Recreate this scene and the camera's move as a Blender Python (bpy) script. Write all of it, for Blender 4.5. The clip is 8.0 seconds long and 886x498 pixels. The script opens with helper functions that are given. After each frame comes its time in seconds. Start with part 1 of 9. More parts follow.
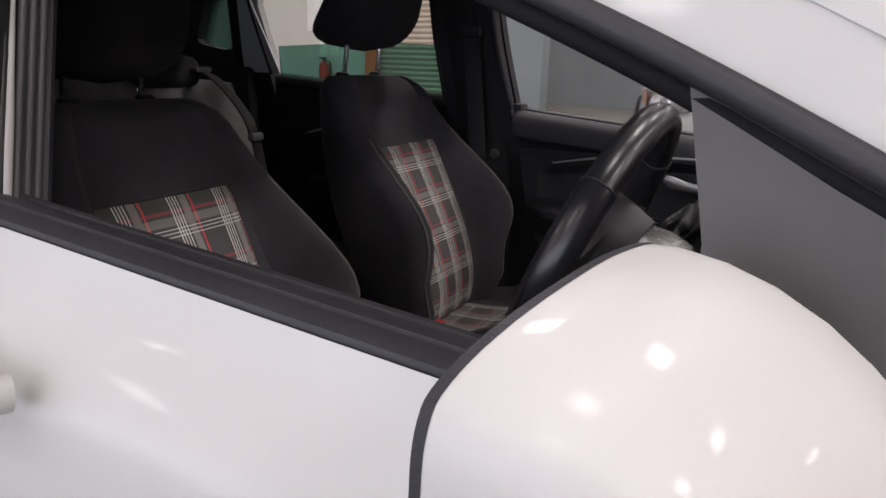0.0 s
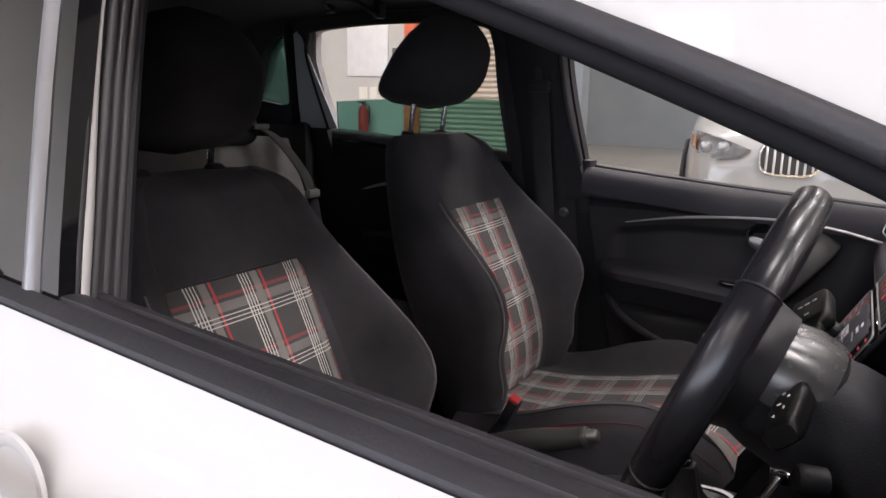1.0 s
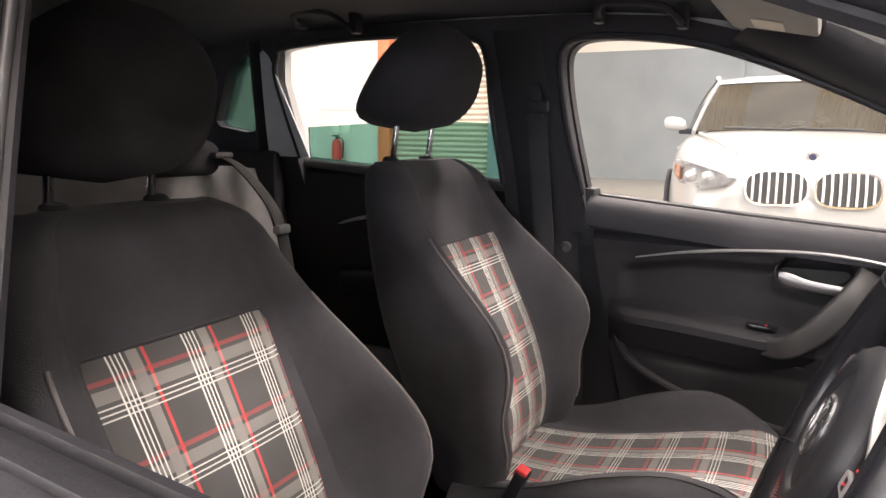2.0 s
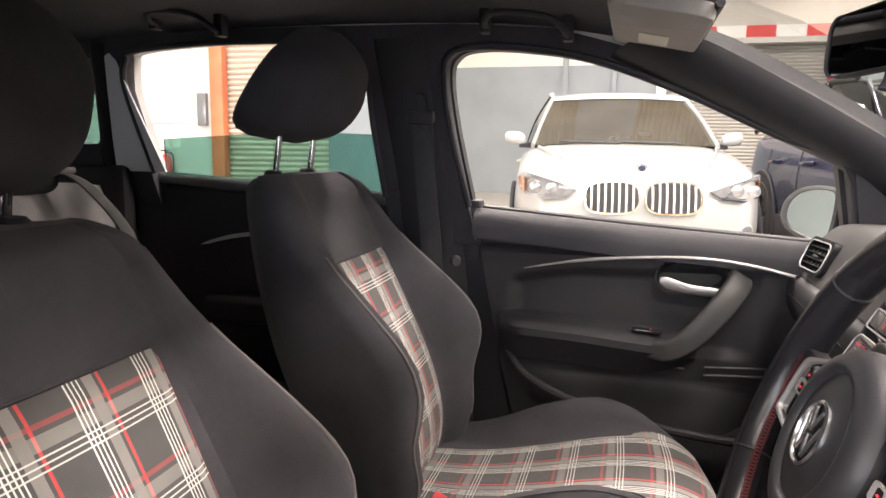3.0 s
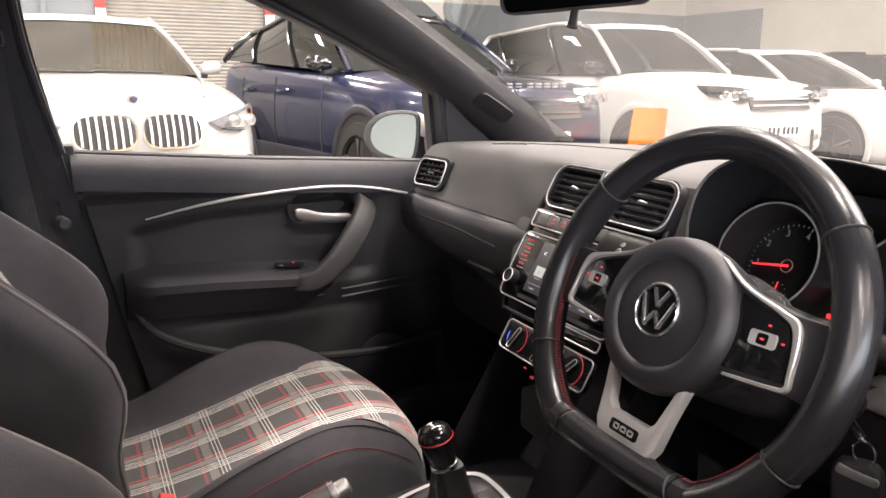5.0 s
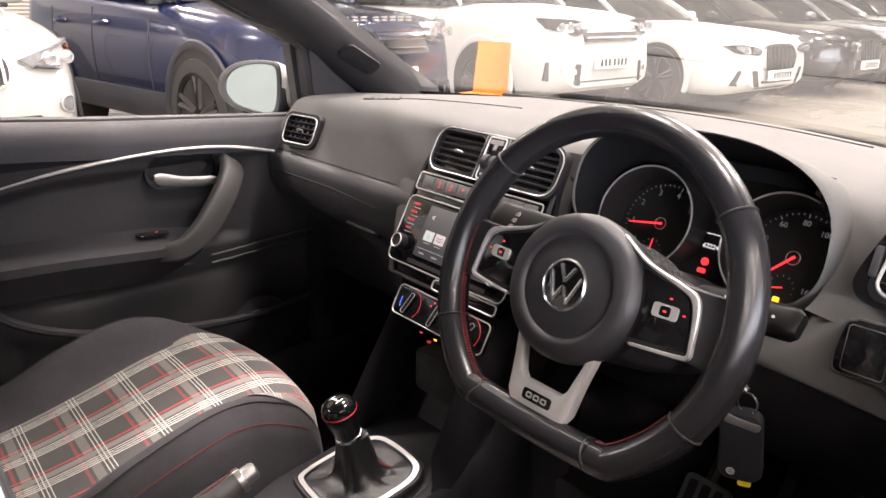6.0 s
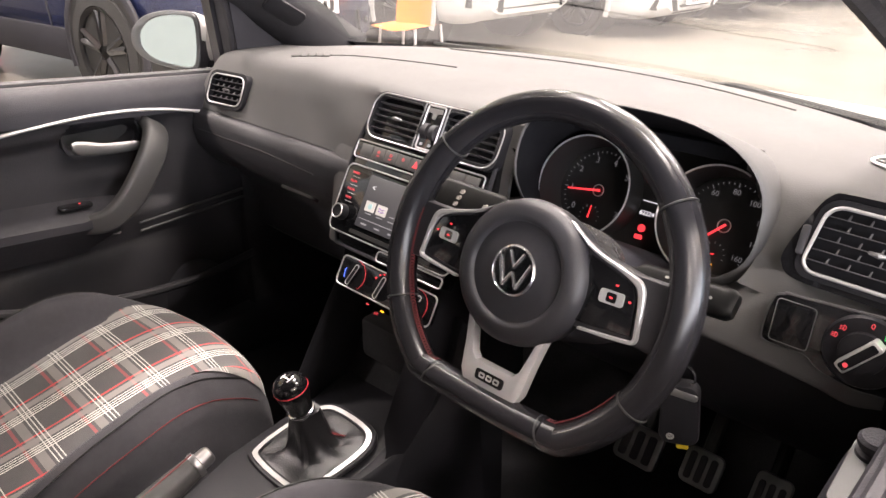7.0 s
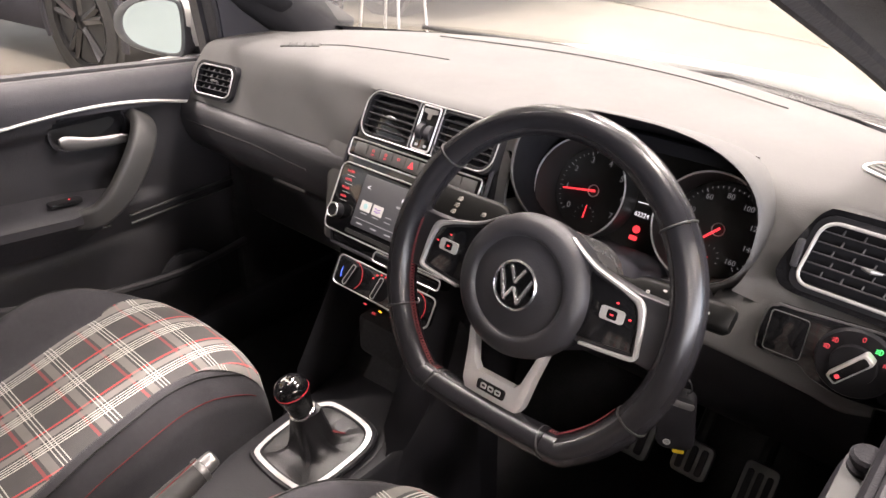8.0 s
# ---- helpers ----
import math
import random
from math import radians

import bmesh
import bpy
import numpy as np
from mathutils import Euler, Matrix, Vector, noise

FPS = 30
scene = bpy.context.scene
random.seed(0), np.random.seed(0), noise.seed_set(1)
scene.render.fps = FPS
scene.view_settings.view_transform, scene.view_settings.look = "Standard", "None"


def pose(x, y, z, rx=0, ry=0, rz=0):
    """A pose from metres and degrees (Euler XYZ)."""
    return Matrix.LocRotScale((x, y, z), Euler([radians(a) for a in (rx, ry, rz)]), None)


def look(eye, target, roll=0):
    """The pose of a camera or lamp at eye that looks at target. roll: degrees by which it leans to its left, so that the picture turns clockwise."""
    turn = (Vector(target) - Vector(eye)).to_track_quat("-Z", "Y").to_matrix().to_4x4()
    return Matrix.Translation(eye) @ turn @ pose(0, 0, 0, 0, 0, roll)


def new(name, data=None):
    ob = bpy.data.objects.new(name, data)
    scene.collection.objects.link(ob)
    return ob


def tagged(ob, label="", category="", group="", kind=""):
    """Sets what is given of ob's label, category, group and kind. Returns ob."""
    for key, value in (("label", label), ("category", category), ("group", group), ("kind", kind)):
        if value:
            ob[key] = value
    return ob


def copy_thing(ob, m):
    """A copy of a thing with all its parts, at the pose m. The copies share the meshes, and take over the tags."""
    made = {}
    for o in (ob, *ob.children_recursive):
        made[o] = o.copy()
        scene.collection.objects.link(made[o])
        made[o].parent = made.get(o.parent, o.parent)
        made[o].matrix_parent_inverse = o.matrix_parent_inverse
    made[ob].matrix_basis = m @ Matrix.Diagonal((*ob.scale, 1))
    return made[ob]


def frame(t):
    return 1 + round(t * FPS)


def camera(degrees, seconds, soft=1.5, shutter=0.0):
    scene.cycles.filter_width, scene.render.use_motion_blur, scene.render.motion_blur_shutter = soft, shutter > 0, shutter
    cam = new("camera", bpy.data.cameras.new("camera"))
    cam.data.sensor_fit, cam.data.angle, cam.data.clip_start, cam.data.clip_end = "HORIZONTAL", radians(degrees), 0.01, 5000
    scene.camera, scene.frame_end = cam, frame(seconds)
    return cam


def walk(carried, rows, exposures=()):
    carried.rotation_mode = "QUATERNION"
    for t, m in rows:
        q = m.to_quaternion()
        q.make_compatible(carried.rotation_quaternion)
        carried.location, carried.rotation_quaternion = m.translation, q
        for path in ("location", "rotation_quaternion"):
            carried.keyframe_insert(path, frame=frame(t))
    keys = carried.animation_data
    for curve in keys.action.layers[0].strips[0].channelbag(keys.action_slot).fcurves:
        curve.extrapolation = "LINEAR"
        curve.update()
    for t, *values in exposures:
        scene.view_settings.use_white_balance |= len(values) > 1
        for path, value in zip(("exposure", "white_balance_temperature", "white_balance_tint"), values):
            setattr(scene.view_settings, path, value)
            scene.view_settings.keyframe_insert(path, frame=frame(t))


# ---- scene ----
cam = camera(64.0, 8.0)
PATH = [
    (0, (1.143, 0.629, 1.15), (-0.574, -0.252, 0.626), 1.8),
    (0.5, (1.132, 0.574, 1.17), (-0.568, -0.366, 0.695), 1.3),
    (1, (1.097, 0.51, 1.186), (-0.596, -0.468, 0.765), 1.1),
    (1.2, (1.066, 0.481, 1.183), (-0.625, -0.512, 0.788), 0.9),
    (2.3, (0.913, 0.346, 1.149), (-0.871, -0.507, 0.854), 0.5),
    (2.5, (0.914, 0.322, 1.145), (-0.906, -0.455, 0.857), 0.5),
    (3, (0.907, 0.257, 1.151), (-1.007, -0.25, 0.868), 0.6),
    (3.5, (0.875, 0.209, 1.141), (-1.1, 0.068, 0.856), 0.9),
    (4, (0.863, 0.128, 1.135), (-1.099, 0.384, 0.838), 0.8),
    (4.5, (0.846, -0.002, 1.127), (-1.02, 0.63, 0.779), 0.7),
    (5.8, (0.765, -0.11, 1.201), (-0.724, 1.072, 0.58), 0.3),
    (6, (0.761, -0.117, 1.201), (-0.678, 1.11, 0.551), 0.5),
    (6.5, (0.749, -0.119, 1.223), (-0.58, 1.173, 0.471), 0.5),
    (7, (0.731, -0.12, 1.261), (-0.512, 1.203, 0.421), 0.6),
    (7.5, (0.706, -0.112, 1.293), (-0.489, 1.215, 0.391), 0.7),
    (8, (0.705, -0.12, 1.313), (-0.471, 1.2, 0.378), 0.6),
]
EXPOSURES = [(0.0, -0.8, 6300, 20), (1.0, -0.25, 6300, 20), (2.3, 1.09, 6850, 18), (3.4, 1.09, 6850, 18), (5.0, 1.14, 6800, 19), (8.0, 1.46, 6800, 20)]
walk(cam, [(t, look(eye, target, roll)) for t, eye, target, roll in PATH], EXPOSURES)

# ---- light ----
world = bpy.data.worlds.new("hall_air")
world.use_nodes = True
scene.world = world
world.node_tree.nodes["Background"].inputs[0].default_value = (0.9, 0.93, 1.0, 1)
world.node_tree.nodes["Background"].inputs[1].default_value = 0.05
LAMP_POWER = 230.0
GZ = 0.08  # floor of the hall
CX = 0.02  # middle of the hatchback

# ---- materials ----


def material(name, color, rough=0.5, metal=0.0, vary=0.12, scale=6.0, bump=0.0, bump_scale=300.0, coat=0.0,
             wear=0.0, spec=0.5, sheen=0.0, emit=0.0, alpha=1.0, trans=0.0, ior=1.45):
    m = bpy.data.materials.new(name)
    m.use_nodes = True
    nt = m.node_tree
    b = nt.nodes["Principled BSDF"]
    b.inputs["Base Color"].default_value = (*color, 1)
    b.inputs["Roughness"].default_value = rough
    b.inputs["Metallic"].default_value = metal
    b.inputs["Specular IOR Level"].default_value = spec
    b.inputs["Coat Weight"].default_value = coat
    b.inputs["Coat Roughness"].default_value = 0.04
    b.inputs["Sheen Weight"].default_value = sheen
    b.inputs["Sheen Roughness"].default_value = 0.4
    b.inputs["Alpha"].default_value = alpha
    b.inputs["Transmission Weight"].default_value = trans
    b.inputs["IOR"].default_value = ior
    if emit:
        b.inputs["Emission Color"].default_value = (*color, 1)
        b.inputs["Emission Strength"].default_value = emit
    co = nt.nodes.new("ShaderNodeTexCoord")
    if vary:
        big = nt.nodes.new("ShaderNodeTexNoise")
        big.inputs["Scale"].default_value = scale
        big.inputs["Detail"].default_value = 6
        nt.links.new(co.outputs["Object"], big.inputs["Vector"])
        ramp = nt.nodes.new("ShaderNodeMapRange")
        ramp.inputs["From Min"].default_value, ramp.inputs["From Max"].default_value = 0.3, 0.7
        ramp.inputs["To Min"].default_value, ramp.inputs["To Max"].default_value = 1 - vary, 1 + vary
        nt.links.new(big.outputs["Fac"], ramp.inputs["Value"])
        mul = nt.nodes.new("ShaderNodeVectorMath")
        mul.operation = "SCALE"
        mul.inputs[0].default_value = color
        nt.links.new(ramp.outputs[0], mul.inputs["Scale"])
        nt.links.new(mul.outputs[0], b.inputs["Base Color"])
        rr = nt.nodes.new("ShaderNodeMapRange")
        rr.inputs["To Min"].default_value, rr.inputs["To Max"].default_value = max(0.01, rough * (1 - vary)), min(1, rough * (1 + vary))
        fine = nt.nodes.new("ShaderNodeTexNoise")
        fine.inputs["Scale"].default_value = scale * 9
        nt.links.new(co.outputs["Object"], fine.inputs["Vector"])
        nt.links.new(fine.outputs["Fac"], rr.inputs["Value"])
        nt.links.new(rr.outputs[0], b.inputs["Roughness"])
    if bump:
        grain = nt.nodes.new("ShaderNodeTexNoise")
        grain.inputs["Scale"].default_value = bump_scale
        grain.inputs["Detail"].default_value = 3
        nt.links.new(co.outputs["Object"], grain.inputs["Vector"])
        bp = nt.nodes.new("ShaderNodeBump")
        bp.inputs["Strength"].default_value = bump
        bp.inputs["Distance"].default_value = 0.002
        nt.links.new(grain.outputs["Fac"], bp.inputs["Height"])
        nt.links.new(bp.outputs[0], b.inputs["Normal"])
    return m


def plaid_material():
    """Woven tartan: stripe profiles across and along, laid over one another by the lighter thread."""
    m = bpy.data.materials.new("tartan_fabric")
    m.use_nodes = True
    nt = m.node_tree
    b = nt.nodes["Principled BSDF"]
    b.inputs["Roughness"].default_value = 0.9
    b.inputs["Sheen Weight"].default_value = 0.15
    uv = nt.nodes.new("ShaderNodeUVMap")
    uv.uv_map = "cloth"
    sep = nt.nodes.new("ShaderNodeSeparateXYZ")
    nt.links.new(uv.outputs[0], sep.inputs[0])

    def profile(socket, period, shift, bands):
        d = nt.nodes.new("ShaderNodeMath")
        d.operation = "MULTIPLY_ADD"
        d.inputs[1].default_value, d.inputs[2].default_value = 1 / period, shift
        nt.links.new(socket, d.inputs[0])
        f = nt.nodes.new("ShaderNodeMath")
        f.operation = "FRACT"
        nt.links.new(d.outputs[0], f.inputs[0])
        r = nt.nodes.new("ShaderNodeValToRGB")
        r.color_ramp.interpolation = "CONSTANT"
        els = r.color_ramp.elements
        els[0].position, els[0].color = 0, (*bands[0][1], 1)
        els.remove(els[1])
        for p, c in bands[1:]:
            e = els.new(p)
            e.color = (*c, 1)
        nt.links.new(f.outputs[0], r.inputs[0])
        return r.outputs[0]

    field, grey = (0.075, 0.073, 0.072), (0.235, 0.225, 0.21)
    white, red, dull = (0.72, 0.7, 0.66), (0.58, 0.055, 0.055), (0.33, 0.06, 0.06)
    across = [(0.0, field)]
    for k in range(4):
        across += [(0.03 + 0.058 * k, white), (0.051 + 0.058 * k, field)]
    across += [(0.275, grey), (0.42, field), (0.465, red), (0.51, field)]
    along = [(0.0, field)]
    for k in range(3):
        along += [(0.04 + 0.066 * k, white), (0.062 + 0.066 * k, field)]
    along += [(0.245, grey), (0.4, field), (0.455, dull), (0.515, field)]
    pu = profile(sep.outputs[0], 0.09, 0.98, across)
    pv = profile(sep.outputs[1], 0.09, 0.2, along)
    mix = nt.nodes.new("ShaderNodeMix")
    mix.data_type, mix.blend_type = "RGBA", "LIGHTEN"
    mix.inputs["Factor"].default_value = 0.78
    nt.links.new(pu, mix.inputs["A"])
    nt.links.new(pv, mix.inputs["B"])
    weave = nt.nodes.new("ShaderNodeTexWave")
    weave.bands_direction = "DIAGONAL"
    weave.inputs["Scale"].default_value = 260
    nt.links.new(uv.outputs[0], weave.inputs["Vector"])
    dirt = nt.nodes.new("ShaderNodeTexNoise")
    dirt.inputs["Scale"].default_value = 25
    nt.links.new(uv.outputs[0], dirt.inputs["Vector"])
    mr = nt.nodes.new("ShaderNodeMapRange")
    mr.inputs["To Min"].default_value, mr.inputs["To Max"].default_value = 0.8, 1.15
    nt.links.new(dirt.outputs["Fac"], mr.inputs["Value"])
    mul = nt.nodes.new("ShaderNodeVectorMath")
    mul.operation = "SCALE"
    nt.links.new(mix.outputs["Result"], mul.inputs[0])
    nt.links.new(mr.outputs[0], mul.inputs["Scale"])
    nt.links.new(mul.outputs[0], b.inputs["Base Color"])
    bp = nt.nodes.new("ShaderNodeBump")
    bp.inputs["Strength"].default_value, bp.inputs["Distance"].default_value = 0.25, 0.001
    nt.links.new(weave.outputs["Fac"], bp.inputs["Height"])
    nt.links.new(bp.outputs[0], b.inputs["Normal"])
    return m


def glow(name, color, strength):
    m = bpy.data.materials.new(name)
    m.use_nodes = True
    b = m.node_tree.nodes["Principled BSDF"]
    b.inputs["Base Color"].default_value = (*[c * 0.3 for c in color], 1)
    b.inputs["Emission Color"].default_value = (*color, 1)
    b.inputs["Emission Strength"].default_value = strength
    return m


def glass(name, color, alpha=0.15, rough=0.01):
    """A thin pane: mostly clear, with a glossy face."""
    m = bpy.data.materials.new(name)
    m.use_nodes = True
    nt = m.node_tree
    out = nt.nodes["Material Output"]
    nt.nodes.remove(nt.nodes["Principled BSDF"])
    tr = nt.nodes.new("ShaderNodeBsdfTransparent")
    tr.inputs[0].default_value = (*color, 1)
    gl = nt.nodes.new("ShaderNodeBsdfGlossy")
    gl.inputs["Roughness"].default_value = rough
    fr = nt.nodes.new("ShaderNodeFresnel")
    fr.inputs[0].default_value = 1.45
    mx = nt.nodes.new("ShaderNodeMixShader")
    sc = nt.nodes.new("ShaderNodeMath")
    sc.operation = "MULTIPLY"
    sc.inputs[1].default_value = alpha
    nt.links.new(fr.outputs[0], sc.inputs[0])
    nt.links.new(sc.outputs[0], mx.inputs[0])
    nt.links.new(tr.outputs[0], mx.inputs[1])
    nt.links.new(gl.outputs[0], mx.inputs[2])
    nt.links.new(mx.outputs[0], out.inputs[0])
    return m


M_WHITE = material("white_car_paint", (0.45, 0.446, 0.44), 0.48, vary=0.02, coat=0.1)
M_PEARL = material("pearl_white_car_paint", (0.34, 0.343, 0.332), 0.3, vary=0.03, coat=0.8)
M_BLUE = material("dark_blue_metallic_paint", (0.012, 0.016, 0.045), 0.25, metal=0.2, vary=0.08, coat=0.6)
M_BLACKCAR = material("black_car_paint", (0.012, 0.012, 0.014), 0.2, vary=0.05, coat=1.0)
M_GREYCAR = material("grey_car_paint", (0.2, 0.21, 0.22), 0.25, metal=0.4, vary=0.05, coat=1.0)
M_DASH = material("grained_dash_plastic", (0.102, 0.1, 0.1), 0.75, vary=0.06, scale=9, bump=0.16, bump_scale=620, spec=0.2)
M_DASHLOW = material("hard_black_plastic", (0.027, 0.0265, 0.0319), 0.6, vary=0.12, scale=8, bump=0.35, bump_scale=480, spec=0.32)
M_DOORTRIM = material("black_door_plastic", (0.02, 0.0194, 0.0220), 0.6, vary=0.1, scale=7, bump=0.35, bump_scale=500, spec=0.32)
M_VINYL = material("door_armrest_vinyl", (0.02, 0.0195, 0.0226), 0.6, vary=0.12, scale=10, bump=0.25, bump_scale=350, spec=0.32)
M_FABRIC = material("black_seat_cloth", (0.043, 0.0415, 0.047), 0.92, vary=0.14, scale=14, bump=0.5, bump_scale=900, sheen=0.05)
M_PIPING = material("grey_seat_piping", (0.15, 0.138, 0.138), 0.85, vary=0.15, scale=20, bump=0.3, bump_scale=800)
M_REARCLOTH = material("grey_rear_cloth", (0.221, 0.208, 0.208), 0.92, vary=0.2, scale=12, bump=0.5, bump_scale=900, sheen=0.15)
M_LINER = material("black_headliner_cloth", (0.03, 0.029, 0.0336), 0.95, vary=0.2, scale=12, bump=0.3, bump_scale=900, sheen=0.1)
M_CARPET = material("black_carpet", (0.012, 0.012, 0.0139), 1.0, vary=0.35, scale=30, bump=0.9, bump_scale=700)
M_LEATHER = material("black_wheel_leather", (0.015, 0.0145, 0.0168), 0.27, vary=0.02, scale=22, bump=0.05, bump_scale=420)
M_GAITER = material("black_gaiter_leather", (0.009, 0.0088, 0.0099), 0.38, vary=0.2, scale=25, bump=0.3, bump_scale=420)
M_AIRBAG = material("soft_black_wheel_plastic", (0.025, 0.0243, 0.0278), 0.45, vary=0.1, scale=12, bump=0.12, bump_scale=600)
M_CHROME = material("chrome", (0.75, 0.75, 0.76), 0.12, metal=1.0, vary=0.15, scale=20)
M_SATIN = material("satin_silver", (0.6, 0.59, 0.585), 0.3, metal=0.55, vary=0.0)
M_DARKMETAL = material("dark_brushed_metal", (0.2, 0.2, 0.2), 0.38, metal=0.7, vary=0.2, scale=25)
M_SLAT = material("vent_slat_plastic", (0.075, 0.073, 0.076), 0.4, vary=0.1)
M_HOOD = material("matt_black_hood_lining", (0.012, 0.012, 0.0139), 0.85, vary=0.1, spec=0.08)
M_FORK = material("polished_silver_spoke", (0.72, 0.71, 0.71), 0.27, metal=0.5, vary=0.0)
M_SPOKETRIM = material("satin_spoke_trim", (0.5, 0.495, 0.49), 0.34, metal=0.55, vary=0.0)
M_VISOR = material("pale_grey_visor_cloth", (0.4, 0.39, 0.37), 0.9, vary=0.06, scale=12, bump=0.25, bump_scale=800)
M_STALK = material("matt_black_stalk", (0.005, 0.005, 0.005), 0.4, vary=0.1, spec=0.15)
M_LEVER = material("brushed_silver_lever", (0.26, 0.255, 0.255), 0.36, metal=0.85, vary=0.0)
M_GLOVE = material("dark_grey_glovebox_plastic", (0.033, 0.0325, 0.0365), 0.5, vary=0.08, scale=8, bump=0.3, bump_scale=520)
M_DEEP = material("deep_black_plastic", (0.012, 0.0118, 0.0142), 0.5, vary=0.15, scale=9, bump=0.15, bump_scale=500, spec=0.25)
M_PULL = material("dark_grey_handle_plastic", (0.05, 0.0495, 0.049), 0.48, vary=0.06, scale=10, bump=0.1, bump_scale=600)
M_STEM = material("smooth_black_knob_neck", (0.008, 0.008, 0.0085), 0.22, vary=0.1)
M_REDRING = material("dark_red_ring", (0.4, 0.02, 0.03), 0.4, vary=0.1)
# black leather made paler, with the light on the grip in its colour
M_GRIP = material("lit_grip_leather", (0.045, 0.044, 0.043), 0.5, vary=0.12, scale=25, bump=0.15, bump_scale=420)
M_PIANO = material("gloss_black_plastic", (0.008, 0.008, 0.009), 0.08, vary=0.2, scale=15, coat=0.6)
M_RUBBER = material("black_rubber_seal", (0.02, 0.0195, 0.0238), 0.55, vary=0.15, scale=12, bump=0.2, bump_scale=300)
M_SAIL = material("grey_black_sail_plastic", (0.05, 0.047, 0.046), 0.42, vary=0.06, scale=10, bump=0.07, bump_scale=600)
M_REDTHREAD = material("red_thread", (0.15, 0.022, 0.025), 0.8, vary=0.2, scale=40)
M_REDPLASTIC = material("red_plastic", (0.6, 0.03, 0.035), 0.4, vary=0.1)
M_BELT = material("dark_belt_webbing", (0.03, 0.03, 0.033), 0.8, vary=0.15, scale=30, bump=0.6, bump_scale=500)
M_BELTGREY = material("grey_belt_webbing", (0.075, 0.072, 0.071), 0.8, vary=0.15, scale=30, bump=0.6, bump_scale=500)
M_TARTAN = plaid_material()
M_CLEAR = glass("clear_glass", (0.96, 0.985, 0.97), 0.5)
M_TINT = glass("green_tinted_glass", (0.42, 0.62, 0.575), 0.8)
M_DARKGLASS = material("dark_car_glass", (0.012, 0.015, 0.015), 0.03, vary=0.0, spec=0.55, coat=0.3)
M_MIRROR = material("mirror_glass", (0.42, 0.52, 0.57), 0.01, metal=1.0, vary=0.0)
M_MIRRORDIM = material("dimmed_mirror_glass", (0.1, 0.1, 0.11), 0.03, metal=1.0, vary=0.0)
M_LAMPGLASS = material("headlamp_lens", (0.45, 0.47, 0.5), 0.12, metal=0.7, vary=0.35, scale=14, coat=1.0)
M_LAMPDARK = material("headlamp_bezel", (0.05, 0.05, 0.055), 0.15, metal=0.6, vary=0.3, scale=20, coat=1.0)
M_AMBER = material("amber_lens", (0.7, 0.22, 0.04), 0.2, vary=0.1, coat=1.0)
M_TYRE = material("tyre_rubber", (0.018, 0.018, 0.018), 0.75, vary=0.2, scale=15, bump=0.3)
M_ALLOY = material("dark_alloy", (0.06, 0.06, 0.063), 0.3, metal=0.9, vary=0.15)
M_ALLOYLIGHT = material("silver_alloy", (0.5, 0.5, 0.5), 0.3, metal=0.9, vary=0.1)
M_PLATE = material("number_plate", (0.8, 0.8, 0.78), 0.35, vary=0.03)
M_INK = material("black_ink", (0.02, 0.02, 0.02), 0.5, vary=0)
M_ORANGE = material("orange_board", (0.9, 0.22, 0.015), 0.5, vary=0.06)
M_FLOOR = material("polished_concrete_floor", (0.225, 0.208, 0.18), 0.24, vary=0.12, scale=0.9, bump=0.05, bump_scale=60)
M_WALLWHITE = material("white_wall_paint", (0.54, 0.518, 0.47), 0.7, vary=0.05, scale=1.3, bump=0.2, bump_scale=40)
M_WALLGREY = material("grey_wall_paint", (0.2, 0.225, 0.24), 0.6, vary=0.08, scale=1.1, bump=0.2, bump_scale=40)
M_SHUTTER = material("galvanised_shutter", (0.42, 0.41, 0.385), 0.4, metal=0.3, vary=0.08, scale=3)
M_REDPAINT = material("red_paint", (0.62, 0.05, 0.045), 0.5, vary=0.1)
M_ORANGERED = material("orange_red_paint", (0.72, 0.17, 0.08), 0.5, vary=0.15, scale=3)
# shutter colour warmed for the yellow light that falls on it
M_SHUTTERLIT = material("yellow_lit_shutter", (0.5, 0.43, 0.35), 0.5, vary=0.1, scale=2)
M_WHITEPAINT = material("white_paint", (0.78, 0.77, 0.74), 0.5, vary=0.05)
M_CEIL = material("pale_ceiling", (0.6, 0.58, 0.54), 0.8, vary=0.06, scale=0.8)
M_CLADDING = material("yellow_ribbed_cladding", (0.6, 0.45, 0.2), 0.6, vary=0.1, scale=0.8)
M_STEEL = material("brown_steel_column", (0.14, 0.06, 0.05), 0.5, vary=0.15)
M_LAMPSTEEL = material("white_lamp_housing", (0.7, 0.7, 0.7), 0.5, vary=0.03)
M_SATINDARK = material("satin_grey_strip", (0.17, 0.17, 0.175), 0.3, metal=0.3, vary=0.05)
M_RIB = material("grey_black_rubber_rib", (0.05, 0.049, 0.051), 0.4, vary=0.1, scale=12)
M_EMBLEM = material("dull_chrome", (0.5, 0.5, 0.51), 0.24, metal=0.95, vary=0.1, scale=20)
M_PAPER = material("paper", (0.75, 0.72, 0.62), 0.8, vary=0.04)
G_LAMP = glow("lamp_diffuser", (1.0, 0.96, 0.88), 14.0)
G_DIM = glow("faint_dial_print", (0.5, 0.5, 0.53), 0.09)
G_RED = glow("red_backlight", (1.0, 0.05, 0.06), 0.6)
G_REDDIM = glow("dim_red_backlight", (1.0, 0.09, 0.11), 0.3)
G_WHITE = glow("white_backlight", (0.85, 0.85, 0.9), 0.55)
G_GREY = glow("dim_backlight", (0.5, 0.5, 0.52), 0.22)
G_AMBER = glow("amber_backlight", (1.0, 0.4, 0.02), 1.3)
G_GREEN = glow("green_backlight", (0.05, 0.9, 0.2), 0.9)
